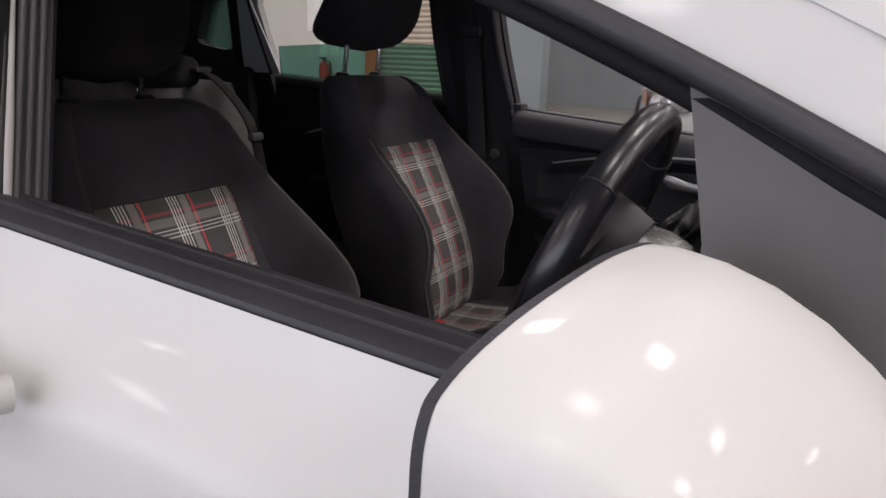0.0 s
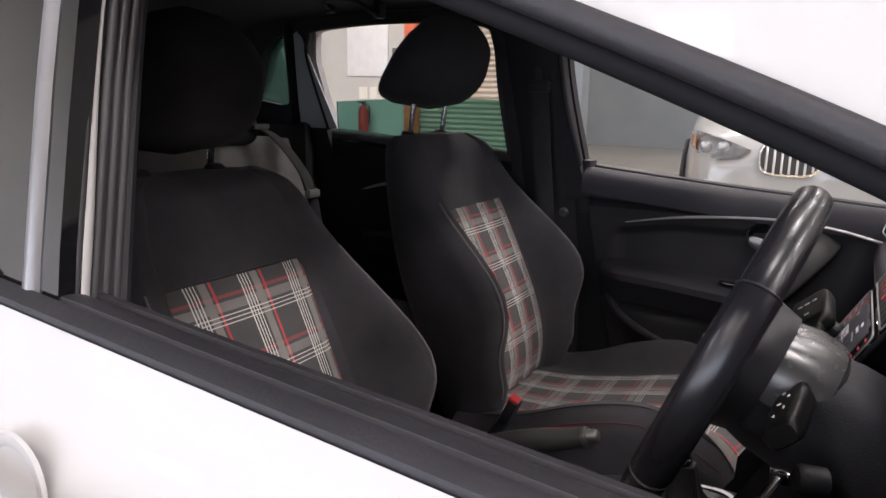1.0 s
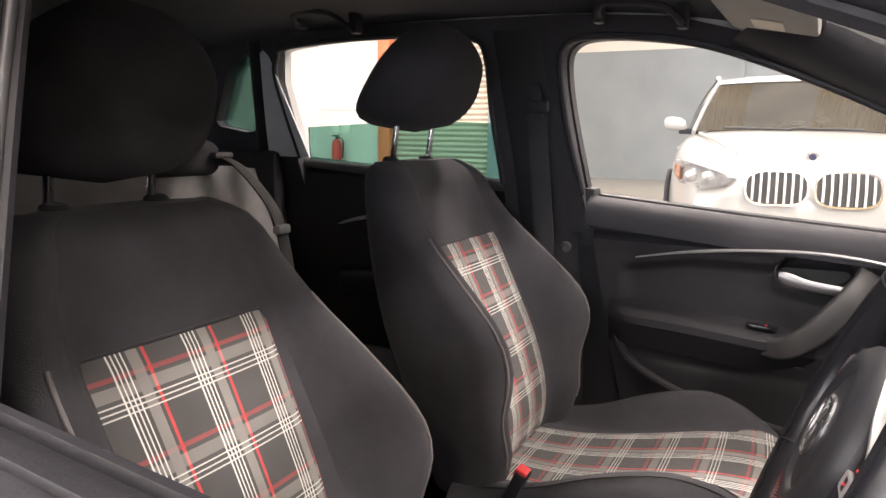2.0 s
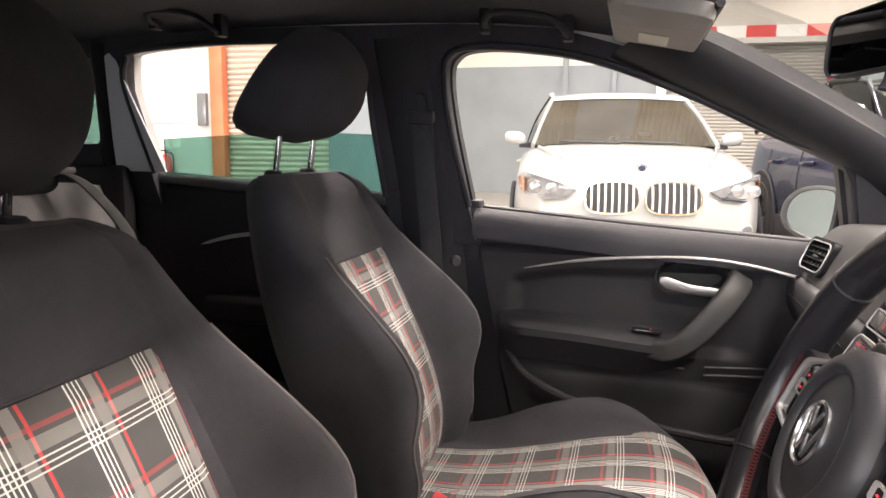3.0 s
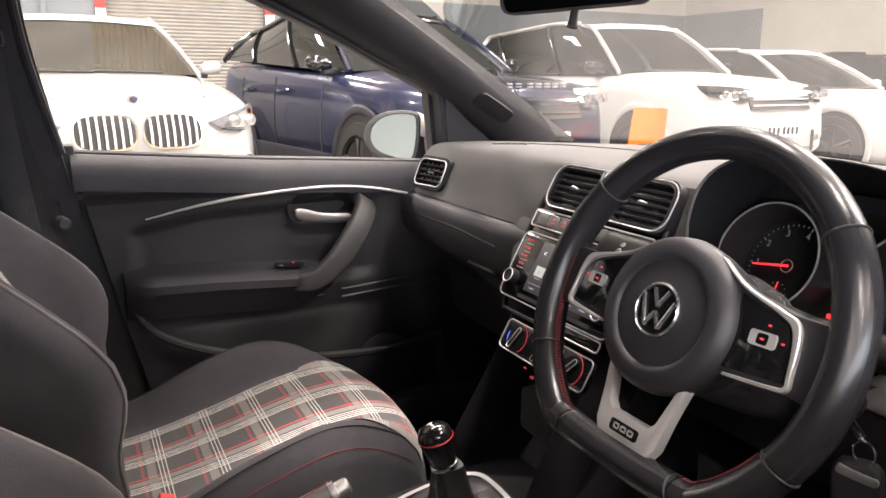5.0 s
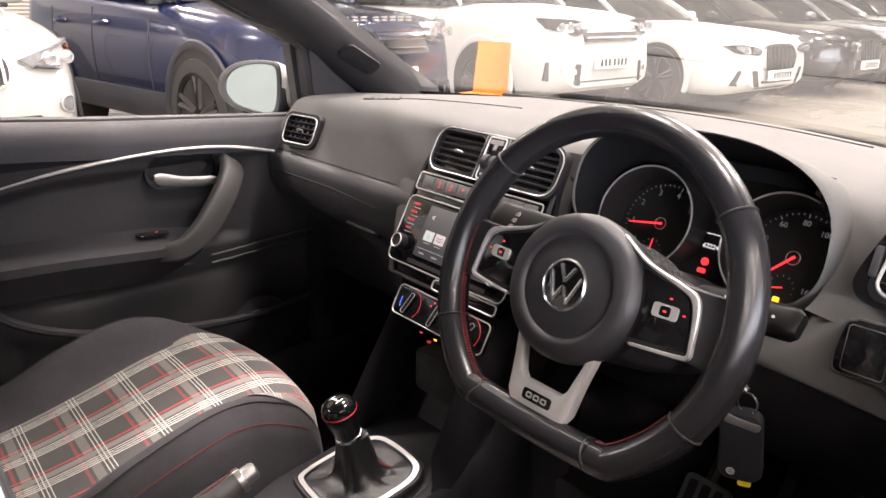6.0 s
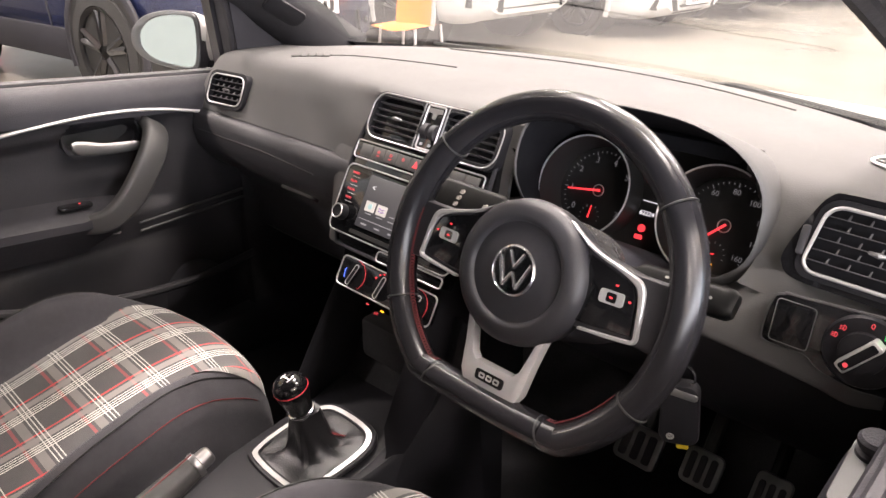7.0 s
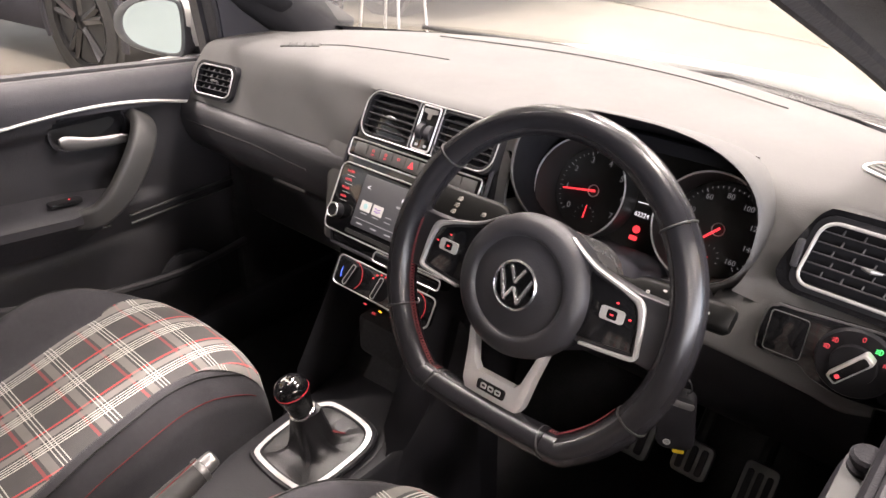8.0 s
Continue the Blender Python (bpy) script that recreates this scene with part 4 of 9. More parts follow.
def saloon_front(car, nose):
    gr = front_piece(car, "grille", M_CHROME, ell(0, 0.6, 0.34, 0.15, 28, 4), nose, 0.03, 0.06, "wide mesh grille with a chrome rim")
    front_piece(car, "grille_mesh", M_INK, ell(0, 0.6, 0.32, 0.13, 28, 4), nose, 0.034, 0.04, "", gr)
    for k in range(7):
        bm = bm_new()
        tube(bm, [nose(-0.27 + 0.09 * k, 0.48, 0.038), nose(-0.27 + 0.09 * k, 0.72, 0.038)], 0.008, 6)
        part("bar", bm, M_LAMPDARK, gr, local=True)
    for s in (-1, 1):
        lamp = [(s * 0.42, 0.68), (s * 0.5, 0.64), (s * 0.72, 0.66), (s * 0.8, 0.74), (s * 0.7, 0.75), (s * 0.5, 0.72)]
        hl = front_piece(car, "headlight", M_LAMPDARK, lamp, nose, 0.04, 0.1, "slim clear headlight")
        for q in (0.52, 0.6, 0.68):
            bm = bm_new()
            lathe(bm, nose(s * q, 0.69, 0.04), (0, 1, 0), [(0.032, 0), (0.032, 0.014), (0.005, 0.016)], 14)
            part("lamp_lens", bm, M_LAMPGLASS, hl, local=True)
        front_piece(car, "side_intake", M_INK, [(s * 0.42, 0.3), (s * 0.74, 0.32), (s * 0.7, 0.48), (s * 0.5, 0.48)], nose, 0.03, 0.05, "black side air intake")
    front_piece(car, "lower_intake", M_INK, [(-0.34, 0.26), (0.34, 0.26), (0.34, 0.36), (-0.34, 0.36)], nose, 0.03, 0.05, "black lower air intake")
    p8 = front_piece(car, "number_plate", M_PLATE, [(-0.26, 0.36), (0.26, 0.36), (0.26, 0.47), (-0.26, 0.47)], nose, 0.06, 0.03, "white number plate with dark bars")
    for k in range(7):
        x = -0.21 + 0.06 * k
        front_piece(car, "plate_bar", M_INK, [(x, 0.38), (x + 0.035, 0.38), (x + 0.035, 0.45), (x, 0.45)], nose, 0.063, 0.002, "", p8)


xf, body, nose = parked_car("saloon", "white saloon with a wide dark grille", (-3.05, 8.05, GZ), -91, M_WHITE, SAL)
saloon_front(xf, nose)
DARK = dict(SAL, arch=M_BLACKCAR, mirror=M_BLACKCAR)
xe, body, nose = parked_car("saloon", "black saloon with a chrome-rimmed grille", (-3.05, 10.6, GZ), -91, M_BLACKCAR, DARK)
saloon_front(xe, nose)
GREY = dict(SAL, arch=M_GREYCAR, mirror=M_GREYCAR)
xg, body, nose = parked_car("saloon", "grey saloon at the end of the row", (-2.8, 13.2, GZ), -92, M_GREYCAR, GREY)
saloon_front(xg, nose)
HB = dict(length=4.2, width=1.78, height=1.5, hood=0.95, belt=1.0, cowl=-1.2, head=-2.0, roofend=-3.7, axle=0.85, base=2.55, nose=0.65, low=0.2, wheel=0.33)
hb, body, nose = parked_car("hatchback", "white hatchback at the far end of the row", (-2.4, 15.9, GZ), -92, M_WHITE, HB)
upright_front(hb, nose, 0.78, 0.72, 0.86, 0.5, letters=False)

# orange plastic chair on the floor before the white suv
ch = thing("chair", "orange moulded plastic chair beside the white suv", "chair", (-3.1, 3.63, GZ))
CHB = basis((-3.1, 3.63, GZ), (0.985, 0.17, 0), (0, 0, 1))
bm = bm_new()
sheet(bm, lambda u, v: CHB @ Vector((0.155 * u * (1 - 0.06 * v * v), 0.5 + 0.37 * v, -0.03 + 0.05 * u * u - 0.05 * v)), span(-1, 1, 10), span(0, 1, 8), 0.014)
part("backrest", bm, M_ORANGE, ch)
bm = bm_new()
sheet(bm, lambda u, v: CHB @ Vector((0.15 - 0.4 * v, 0.5 - 0.03 * math.sin(math.pi * v) - 0.03 * max(0, v - 0.8), 0.2 * u)), span(-1, 1, 8), span(0, 1, 8), 0.014)
part("seat", bm, M_ORANGE, ch)
for a, b in ((0.12, -0.16), (0.12, 0.16), (-0.2, -0.14), (-0.2, 0.14)):
    bm = bm_new()
    cyl(bm, CHB @ Vector((a, 0.49, b)), CHB @ Vector((a * 1.25, 0.0, b * 1.2)), 0.011, n=10)
    part("leg", bm, M_SATIN, ch)

M_CORNER = material("grey_corner_trim", (0.5, 0.5, 0.52), 0.5, vary=0.08, bump=0.2)
# ---- the hatchback's body ----
body_car = thing("hatchback", "white five-door hatchback with its driver window down", "car", (CX, 0, 0))


def flank(z):  # half width of the glass line
    return 0.68 - 0.25 * (max(z, 0.96) - 1.023)


# edges of the front window opening, as (y, z)
FRONT_WIN = [(-0.085, 1.022), (-0.118, 1.18), (-0.128, 1.3), (-0.113, 1.34), (-0.07, 1.354), (0.03, 1.35), (0.17, 1.326), (0.345, 1.262), (0.52, 1.182), (0.652, 1.122), (0.688, 0.966)]
REAR_WIN = [(-0.285, 1.04), (-0.30, 1.2), (-0.305, 1.325), (-0.34, 1.365), (-0.5, 1.378), (-0.7, 1.378), (-0.88, 1.366), (-0.905, 1.345), (-0.92, 1.28), (-0.885, 1.082)]
DRIVER_WIN = [(-0.085, 0.945), (-0.118, 1.18), (-0.128, 1.3), (-0.113, 1.335), (-0.07, 1.345), (0.03, 1.336), (0.1, 1.316), (0.17, 1.287), (0.345, 1.222), (0.52, 1.15), (0.6, 1.115), (0.676, 0.945)]


def rounded(rows):  # the same outline with smooth corners
    return [(p.x, p.y) for p in crom([Vector((y, z, 0)) for y, z in rows], 4)]


FRONT_CUT = rounded([(-0.078, 0.945)] + FRONT_WIN[1:-1]) + [(0.692, 0.945)]
REAR_CUT = rounded([(-0.28, 0.99)] + REAR_WIN[1:-1]) + [(-0.88, 0.99)]
QUARTER = [(-0.985, 1.345), (-0.998, 1.352), (-1.03, 1.35), (-1.085, 1.31), (-1.165, 1.18), (-1.155, 1.165), (-1.06, 1.15), (-1.03, 1.152), (-1.02, 1.162)]


def side_point(s, y, z, inn=0.0):
    return Vector((CX + s * (flank(z) - inn), y, z))


def side_slab(name, outline, holes, s, in0, in1, mat, parent, label=""):
    """A plate that lies in the leaning side of the cabin."""
    bm = bm_new()
    B = Matrix(((0, 0, 1, 0), (1, 0, 0, 0), (0, 1, 0, 0), (0, 0, 0, 1)))
    slab(bm, outline, 0, 1, B, holes)
    for v in bm.verts:
        inn = in0 + (in1 - in0) * v.co.x
        v.co = side_point(s, v.co.y, v.co.z, inn)
    return part(name, bm, mat, parent, label)


# headliner, outer roof
def liner(u, v):
    y = 0.36 - 1.75 * v
    edge = 0.575 - 0.05 * max(0, (0.12 - v) / 0.12)
    crown = spl(y, [(-1.4, 1.37), (-1.0, 1.425), (-0.5, 1.445), (0.0, 1.435), (0.2, 1.405), (0.36, 1.36)])
    return Vector((CX + u * edge, y, crown - 0.035 * abs(u) ** 4))


bm = bm_new()
sheet(bm, liner, span(-1, 1, 24), span(0, 1, 24), 0.012)
part("headliner", bm, M_LINER, body_car, "black cloth headliner")
bm = bm_new()
sheet(bm, lambda u, v: liner(u * 1.05, v) + Vector((0, 0, 0.05 + 0.02 * (1 - abs(u) ** 3))), span(-1, 1, 20), span(0, 1, 20), 0.01)
part("roof", bm, M_WHITE, body_car, "white roof panel")

for s in (-1, 1):
    # inner cabin side: one plate with the window openings through it
    outer = [(-1.45, 0.935), (0.74, 0.935), (0.74, 1.10), (0.62, 1.165), (0.5, 1.222), (0.35, 1.295), (0.22, 1.352), (0.1, 1.385), (-0.1, 1.4), (-0.5, 1.405), (-0.9, 1.4), (-1.2, 1.37), (-1.45, 1.2)]
    holes = [FRONT_CUT if s < 0 else DRIVER_WIN, REAR_CUT, QUARTER]
    if s > 0:
        outer = [(y, 0.88 if z < 0.95 else z) for y, z in outer]
        holes[0] = rounded([(-0.078, 0.892)] + DRIVER_WIN[1:-1]) + [(0.676, 0.892)]
    side_slab("cabin_side", outer, holes, s, 0.0, 0.035, M_LINER, body_car, "black inner window surround")
    # outer skin above the doors
    base = 0.935 if s < 0 else 0.88
    lift = 0.0 if s < 0 else 0.034
    side_slab("roof_frame", [(-1.45, base), (0.86, base), (0.86, 1.06 + lift), (0.7, 1.148 + lift), (0.5, 1.25 + lift), (0.35, 1.322 + lift), (0.22, 1.378 + lift * 0.7), (0.1, 1.41), (-0.1, 1.425), (-0.5, 1.43), (-0.9, 1.425), (-1.2, 1.39), (-1.45, 1.22)],
              [FRONT_CUT if s < 0 else holes[0], REAR_CUT, QUARTER], s, -0.03, -0.004 if s < 0 else -0.013, M_WHITE, body_car, "white outer window frame")
    # rubber seal round the front window
    bm = bm_new()
    tube(bm, [side_point(s, p.x - (0.006 if p.x < -0.05 else 0), p.y, 0.034) for p in crom([Vector((y, z, 0)) for y, z in (FRONT_WIN if s < 0 else DRIVER_WIN)], 5)], 0.008, 8)
    part("window_seal", bm, M_RUBBER, body_car, "black rubber window seal")
    bm = bm_new()
    tube(bm, [side_point(s, p.x, p.y, 0.03) for p in crom([Vector((y, z, 0)) for y, z in REAR_WIN], 5)], 0.008, 8)
    part("window_seal", bm, M_RUBBER, body_car, "black rubber window seal")

mid_y, mid_z = sum(p[0] for p in FRONT_CUT) / len(FRONT_CUT), sum(p[1] for p in FRONT_CUT) / len(FRONT_CUT)
side_slab("window_channel", [(mid_y + (y - mid_y) * 1.01, mid_z + (z - mid_z) * 1.01) for y, z in FRONT_CUT], [[(mid_y + (y - mid_y) * 0.982, mid_z + (z - mid_z) * 0.972) for y, z in FRONT_CUT]], -1, -0.034, -0.0025, M_RUBBER, body_car, "black rubber lining of the window frame")

# passenger A pillar trim, from the roof to the dash, with a smooth round face
for s in (-1, 1):
    low = [(-0.585, 0.20, 1.322), (-0.592, 0.345, 1.258), (-0.605, 0.52, 1.178), (-0.622, 0.64, 1.12), (-0.625, 0.76, 1.04), (-0.62, 0.84, 0.985)]
    hi = [(-0.47, 0.30, 1.375), (-0.485, 0.40, 1.335), (-0.515, 0.56, 1.252), (-0.545, 0.73, 1.155), (-0.575, 0.92, 1.045), (-0.58, 1.0, 0.995)]
    lo_c, hi_c = crom(low, 5), crom(hi, 5)
    bm = bm_new()
    rings = []
    for a, b in zip(lo_c, hi_c):
        out = Vector((0.8, -0.55, -0.1)).normalized()
        w = (b - a)
        rings.append([a + Vector((-0.06, 0.03, 0)), a] + [a + w * q + out * (0.034 * math.sin(math.pi * q) ** 0.7) for q in span(0.08, 0.92, 8)] + [b, b + Vector((-0.05, 0.05, 0.01))])
    for r in rings:
        for i, p in enumerate(r):
            if s > 0:
                r[i] = Vector((min(2 * CX - p.x, side_point(1, p.y, p.z, -0.002).x), p.y, p.z))
    loft(bm, rings, True, True)
    ap = part("a_pillar_trim", bm, M_DOORTRIM, body_car, "dark grey grained pillar trim")
    # airbag patch, rounded
    bm = bm_new()
    o = Vector((-0.555, 0.765, 1.09))
    along = (hi_c[-1] - hi_c[0]).normalized()
    across = (hi_c[18] - lo_c[18]).normalized()
    B = basis(o, along, across)
    if B.col[2].x < 0:
        B = basis(o, -along, across)
    slab(bm, rrect(0.105, 0.042, 0.014), 0.0, 0.005, B, bevel=0.003)
    if s > 0:
        for v in bm.verts:
            v.co.x = 2 * CX - v.co.x
    part("pillar_cover", bm, M_DEEP, ap)
    # sail triangle inside the front corner of the window
    bm = bm_new()
    tri = [(0.662, 1.118), (0.696, 0.962), (0.86, 0.955), (0.83, 0.99), (0.73, 1.06)]
    B = Matrix(((0, 0, 1, 0), (1, 0, 0, 0), (0, 1, 0, 0), (0, 0, 0, 1)))
    slab(bm, tri, 0, 1, B)
    for v in bm.verts:
        v.co = side_point(s, v.co.y, v.co.z, -0.015 + 0.06 * v.co.x)
    part("sail_trim", bm, M_DASHLOW, body_car, "black triangular mirror trim")
    bm = bm_new()
    tube(bm, [side_point(s, 0.658, 1.122, 0.02), side_point(s, 0.675, 1.05, 0.02), side_point(s, 0.694, 0.955, 0.02)], 0.006, 8)
    part("window_channel", bm, M_RUBBER, body_car)

# grey corner trim at the rear of the rear door window
for s in (-1, 1):
    side_slab("corner_trim", [(-0.85, 1.085), (-0.882, 1.19), (-0.908, 1.275), (-0.925, 1.345), (-0.94, 1.362), (-0.965, 1.35), (-0.985, 1.23), (-1.01, 1.085)], [], s, 0.03, 0.036, M_CORNER, body_car, "grey triangular window corner trim")

# B and C pillar trims
for s in (-1, 1):
    def pillar(y0, y1, z0, z1, in0, depth, nm, lean=0.0):
        bm = bm_new()
        rings = []
        for z in span(z0, z1, 10):
            q = (z - z0) / (z1 - z0)
            ya, yb = y0(z), y1(z)
            r = []
            for i in range(11):
                t = i / 10
                r.append(side_point(s, ya + (yb - ya) * t, z, in0 + depth * math.sin(math.pi * t) ** 0.6))
            r += [side_point(s, yb, z, in0 - 0.03), side_point(s, ya, z, in0 - 0.03)]
            rings.append(r)
        loft(bm, rings)
        return part(nm, bm, M_DOORTRIM, body_car, "black grained pillar trim")
    pillar(lambda z: lin(z, [(0.3, -0.06), (0.7, -0.07), (0.95, -0.1), (1.02, -0.105), (1.36, -0.145)]), lambda z: lin(z, [(0.3, -0.25), (1.02, -0.275), (1.36, -0.31)]), 0.3, 1.375, 0.015, 0.03, "b_pillar_trim")
    pillar(lambda z: lin(z, [(0.3, -0.97), (1.08, -0.99), (1.25, -0.968), (1.37, -0.945)]), lambda z: lin(z, [(0.3, -1.3), (1.08, -1.03), (1.36, -0.99)]), 0.3, 1.385, 0.02, 0.035, "c_pillar_trim")

# quarter glass, half-lowered rear passenger glass, windscreen
for s in (-1, 1):
    side_slab("quarter_glass", QUARTER, [], s, 0.004, 0.009, M_TINT, body_car, "green tinted quarter glass").visible_shadow = False
g = [(-0.285, 1.0), (-0.292, 1.178), (-0.5, 1.185), (-0.856, 1.165), (-0.875, 1.04)]
side_slab("rear_door_glass", g, [], -1, 0.006, 0.011, M_TINT, body_car, "green tinted glass, wound half down").visible_shadow = False
g2 = [(-0.22, 1.0), (-0.235, 1.34), (-0.33, 1.37), (-0.7, 1.378), (-0.9, 1.34), (-0.9, 1.05)]
M_PRIV = material("privacy_glass", (0.02, 0.022, 0.026), 0.04, vary=0, spec=0.8, coat=1.0)
side_slab("rear_door_glass", g2, [], 1, -0.034, -0.026, M_PRIV, body_car, "dark tinted rear door glass")

bm = bm_new()


def windscreen(u, v):
    wb, wt = 0.63, 0.5
    x = u * (wb + (wt - wb) * v)
    y = 1.14 - 0.2 * u * u + (0.36 - 1.14 + 0.14 * u * u) * v
    return Vector((CX + x, y, 1.0 + 0.375 * v + 0.03 * math.sin(math.pi * v)))


sheet(bm, windscreen, span(-1, 1, 16), span(0, 1.12, 12), 0.005)
ws = part("windscreen", bm, M_CLEAR, body_car, "clear windscreen")
ws.visible_shadow = False
bm = bm_new()
for v0, v1 in ((-0.01, 0.035),):
    sheet(bm, lambda u, v: windscreen(u, v0 + (v1 - v0) * v) + Vector((0, 0.0, -0.006)), span(-1, 1, 16), [0, 1], 0.004)
part("screen_border", bm, M_PIANO, body_car, "black windscreen border")

# bonnet, scuttle, wings
bm = bm_new()
sheet(bm, lambda u, v: Vector((CX + u * (0.74 - 0.1 * v * v), 1.1 - 0.18 * u * u + 0.85 * v, 0.945 - 0.03 * u * u - 0.13 * v * v - 0.04 * v)), span(-1, 1, 14), span(0.05, 1, 10), 0.01)
part("bonnet", bm, M_WHITE, body_car, "white bonnet")
bm = bm_new()
sheet(bm, lambda u, v: Vector((CX + u * 0.66, 1.06 - 0.2 * u * u + 0.12 * v, 0.97 - 0.02 * v)), span(-1, 1, 14), [0, 1], 0.02)
part("scuttle", bm, M_DASHLOW, body_car, "black plastic scuttle panel")
for x0, x1, y0, y1 in ((0.05, -0.45, 1.15, 1.1), (0.12, 0.55, 1.15, 1.03)):
    bm = bm_new()
    tube(bm, [(x0, y0, 0.985), (x0 + (x1 - x0) * 0.3, y0 - 0.01, 1.0), (x1, y1, 1.002)], [0.012, 0.009, 0.005], 8)
    part("wiper", bm, M_INK, body_car, "black wiper arm")
for s in (-1, 1):
    bm = bm_new()
    ys = span(0.75, 1.8, 8)
    loft(bm, [[(CX + s * 0.74, y, lin(y, [(0.75, 0.99), (1.95, 0.82)])), (CX + s * 0.81, y, lin(y, [(0.75, 0.955), (1.95, 0.79)])), (CX + s * 0.835, y, 0.86 - 0.05 * (y - 0.75)), (CX + s * 0.84, y, 0.65), (CX + s * 0.83, y, 0.35)] for y in ys], False, False)
    part("wing", bm, M_WHITE, body_car, "white front wing")
    # A pillar outside
    bm = bm_new()
    if s < 0:
        tube(bm, crom([(CX + s * x, y, z) for x, y, z in ((0.62, 0.2, 1.4), (0.645, 0.4, 1.325), (0.675, 0.6, 1.225), (0.71, 0.8, 1.115), (0.735, 1.0, 1.0))], 5), 0.04, 14, flat=0.8)
    else:
        rings = []
        for k in span(0, 1, 12):
            y = 0.16 + 0.68 * k
            ze = lin(y, [(0.1, 1.42), (0.22, 1.398), (0.35, 1.352), (0.5, 1.28), (0.7, 1.178), (0.86, 1.09)])
            low_p = side_point(1, y, ze - 0.035, -0.0315)
            top_p = windscreen(1, 1 - k) + Vector((-0.01, 0.02, 0.008))
            d = top_p - low_p
            out_n = Vector((0.75, 0.1, 0.65))
            rings.append([low_p] + [low_p + d * q + out_n * (0.03 * math.sin(math.pi * q) ** 0.8) for q in (0.12, 0.25, 0.4, 0.55, 0.7, 0.85)] + [top_p, top_p - Vector((0.01, 0, 0.02)), low_p - Vector((0.02, 0, 0))])
        loft(bm, rings)
    part("a_pillar", bm, M_WHITE, body_car, "white outer windscreen pillar")

# bumpers close the body at both ends
for y0, dy, zt, wide, nm in ((1.8, 1, 0.83, 0.835, "front_bumper"), (-1.45, -1, 0.98, 0.8, "rear_bumper")):
    bm = bm_new()
    rings = []
    for u in span(-1, 1, 24):
        x = CX + wide * u
        y = y0 + dy * 0.3 * (1 - abs(u) ** 3.2)
        rings.append([(x, y - dy * 0.1, zt), (x, y - dy * 0.02, zt - 0.03), (x, y, zt - 0.12), (x, y + dy * 0.02, 0.5), (x, y, 0.34), (x, y - dy * 0.06, 0.25), (x, y - dy * 0.12, 0.25), (x, y - dy * 0.12, zt - 0.02)])
    loft(bm, rings)
    part(nm, bm, M_WHITE, body_car, "white painted bumper")
# floor pan, sills, firewall, tail
bm = bm_new()
box(bm, CX - 0.72, CX + 0.72, -1.5, 1.2, 0.2, 0.3, 0.01)
part("floor_pan", bm, M_CARPET, body_car, "black carpeted floor")
bm = bm_new()
box(bm, CX - 0.7, CX + 0.7, 1.06, 1.12, 0.3, 0.96, 0.01)
sheet(bm, lambda u, v: Vector((CX + u * 0.7, 0.85 + 0.21 * v, 0.3 + 0.3 * v)), [-1, 1], [0, 1], 0.01)
part("bulkhead", bm, M_CARPET, body_car, "black carpeted bulkhead")
bm = bm_new()
box(bm, CX - 0.7, CX + 0.7, -1.62, -1.5, 0.3, 1.0, 0.02)
part("tailgate_lower", bm, M_LINER, body_car, "black tailgate lining")
bm = bm_new()
sheet(bm, lambda u, v: Vector((CX + u * (0.66 - 0.08 * v), -1.58 + 0.2 * v, 1.0 + 0.36 * v)), span(-1, 1, 6), span(0, 1, 3), 0.006)
part("tailgate_glass", bm, M_PRIV, body_car, "dark tailgate glass")
for s in (-1, 1):
    bm = bm_new()
    box(bm, CX + (s * 0.7 if s < 0 else 0.62), CX + (0.7 if s > 0 else -0.62), -1.5, 1.1, 0.3, 0.42, 0.02)
    part("door_sill", bm, M_DASHLOW, body_car, "black plastic door sill")
    bm = bm_new()
    box(bm, min(CX + s * 0.66, CX + s * 0.78), max(CX + s * 0.66, CX + s * 0.78), -1.55, -0.98, 0.3, 1.06, 0.02)
    part("rear_quarter", bm, M_WHITE, body_car, "white rear quarter panel")
    bm = bm_new()
    box(bm, min(CX + s * 0.6, CX + s * 0.655), max(CX + s * 0.6, CX + s * 0.655), -1.5, -0.95, 0.3, 1.1, 0.02)
    part("rear_side_trim", bm, M_DOORTRIM, body_car, "black luggage side trim")
for s in (-1, 1):
    for wy in (1.28, -1.19):
        bm = bm_new()
        R = 0.31
        lathe(bm, (CX + s * 0.64, wy, R), (s, 0, 0), [(R * 0.62, 0.0), (R * 0.97, 0.0), (R, 0.03), (R, 0.17), (R * 0.95, 0.2), (R * 0.74, 0.205), (R * 0.7, 0.17)], 32)
        wh = part("wheel", bm, M_TYRE, body_car, "black tyre on an alloy rim")
        bm = bm_new()
        lathe(bm, (CX + s * 0.64, wy, R), (s, 0, 0), [(R * 0.72, 0.16), (R * 0.66, 0.2), (0.05, 0.17), (0.01, 0.18)], 32)
        part("rim", bm, M_ALLOYLIGHT, wh)

for s in (-1, 1):
    bm = bm_new()
    box(bm, min(CX + s * 0.64, CX + s * 0.7), max(CX + s * 0.64, CX + s * 0.7), 0.66, 1.12, 0.3, 0.95, 0.01)
    part("footwell_side", bm, M_CARPET, body_car, "black footwell side")

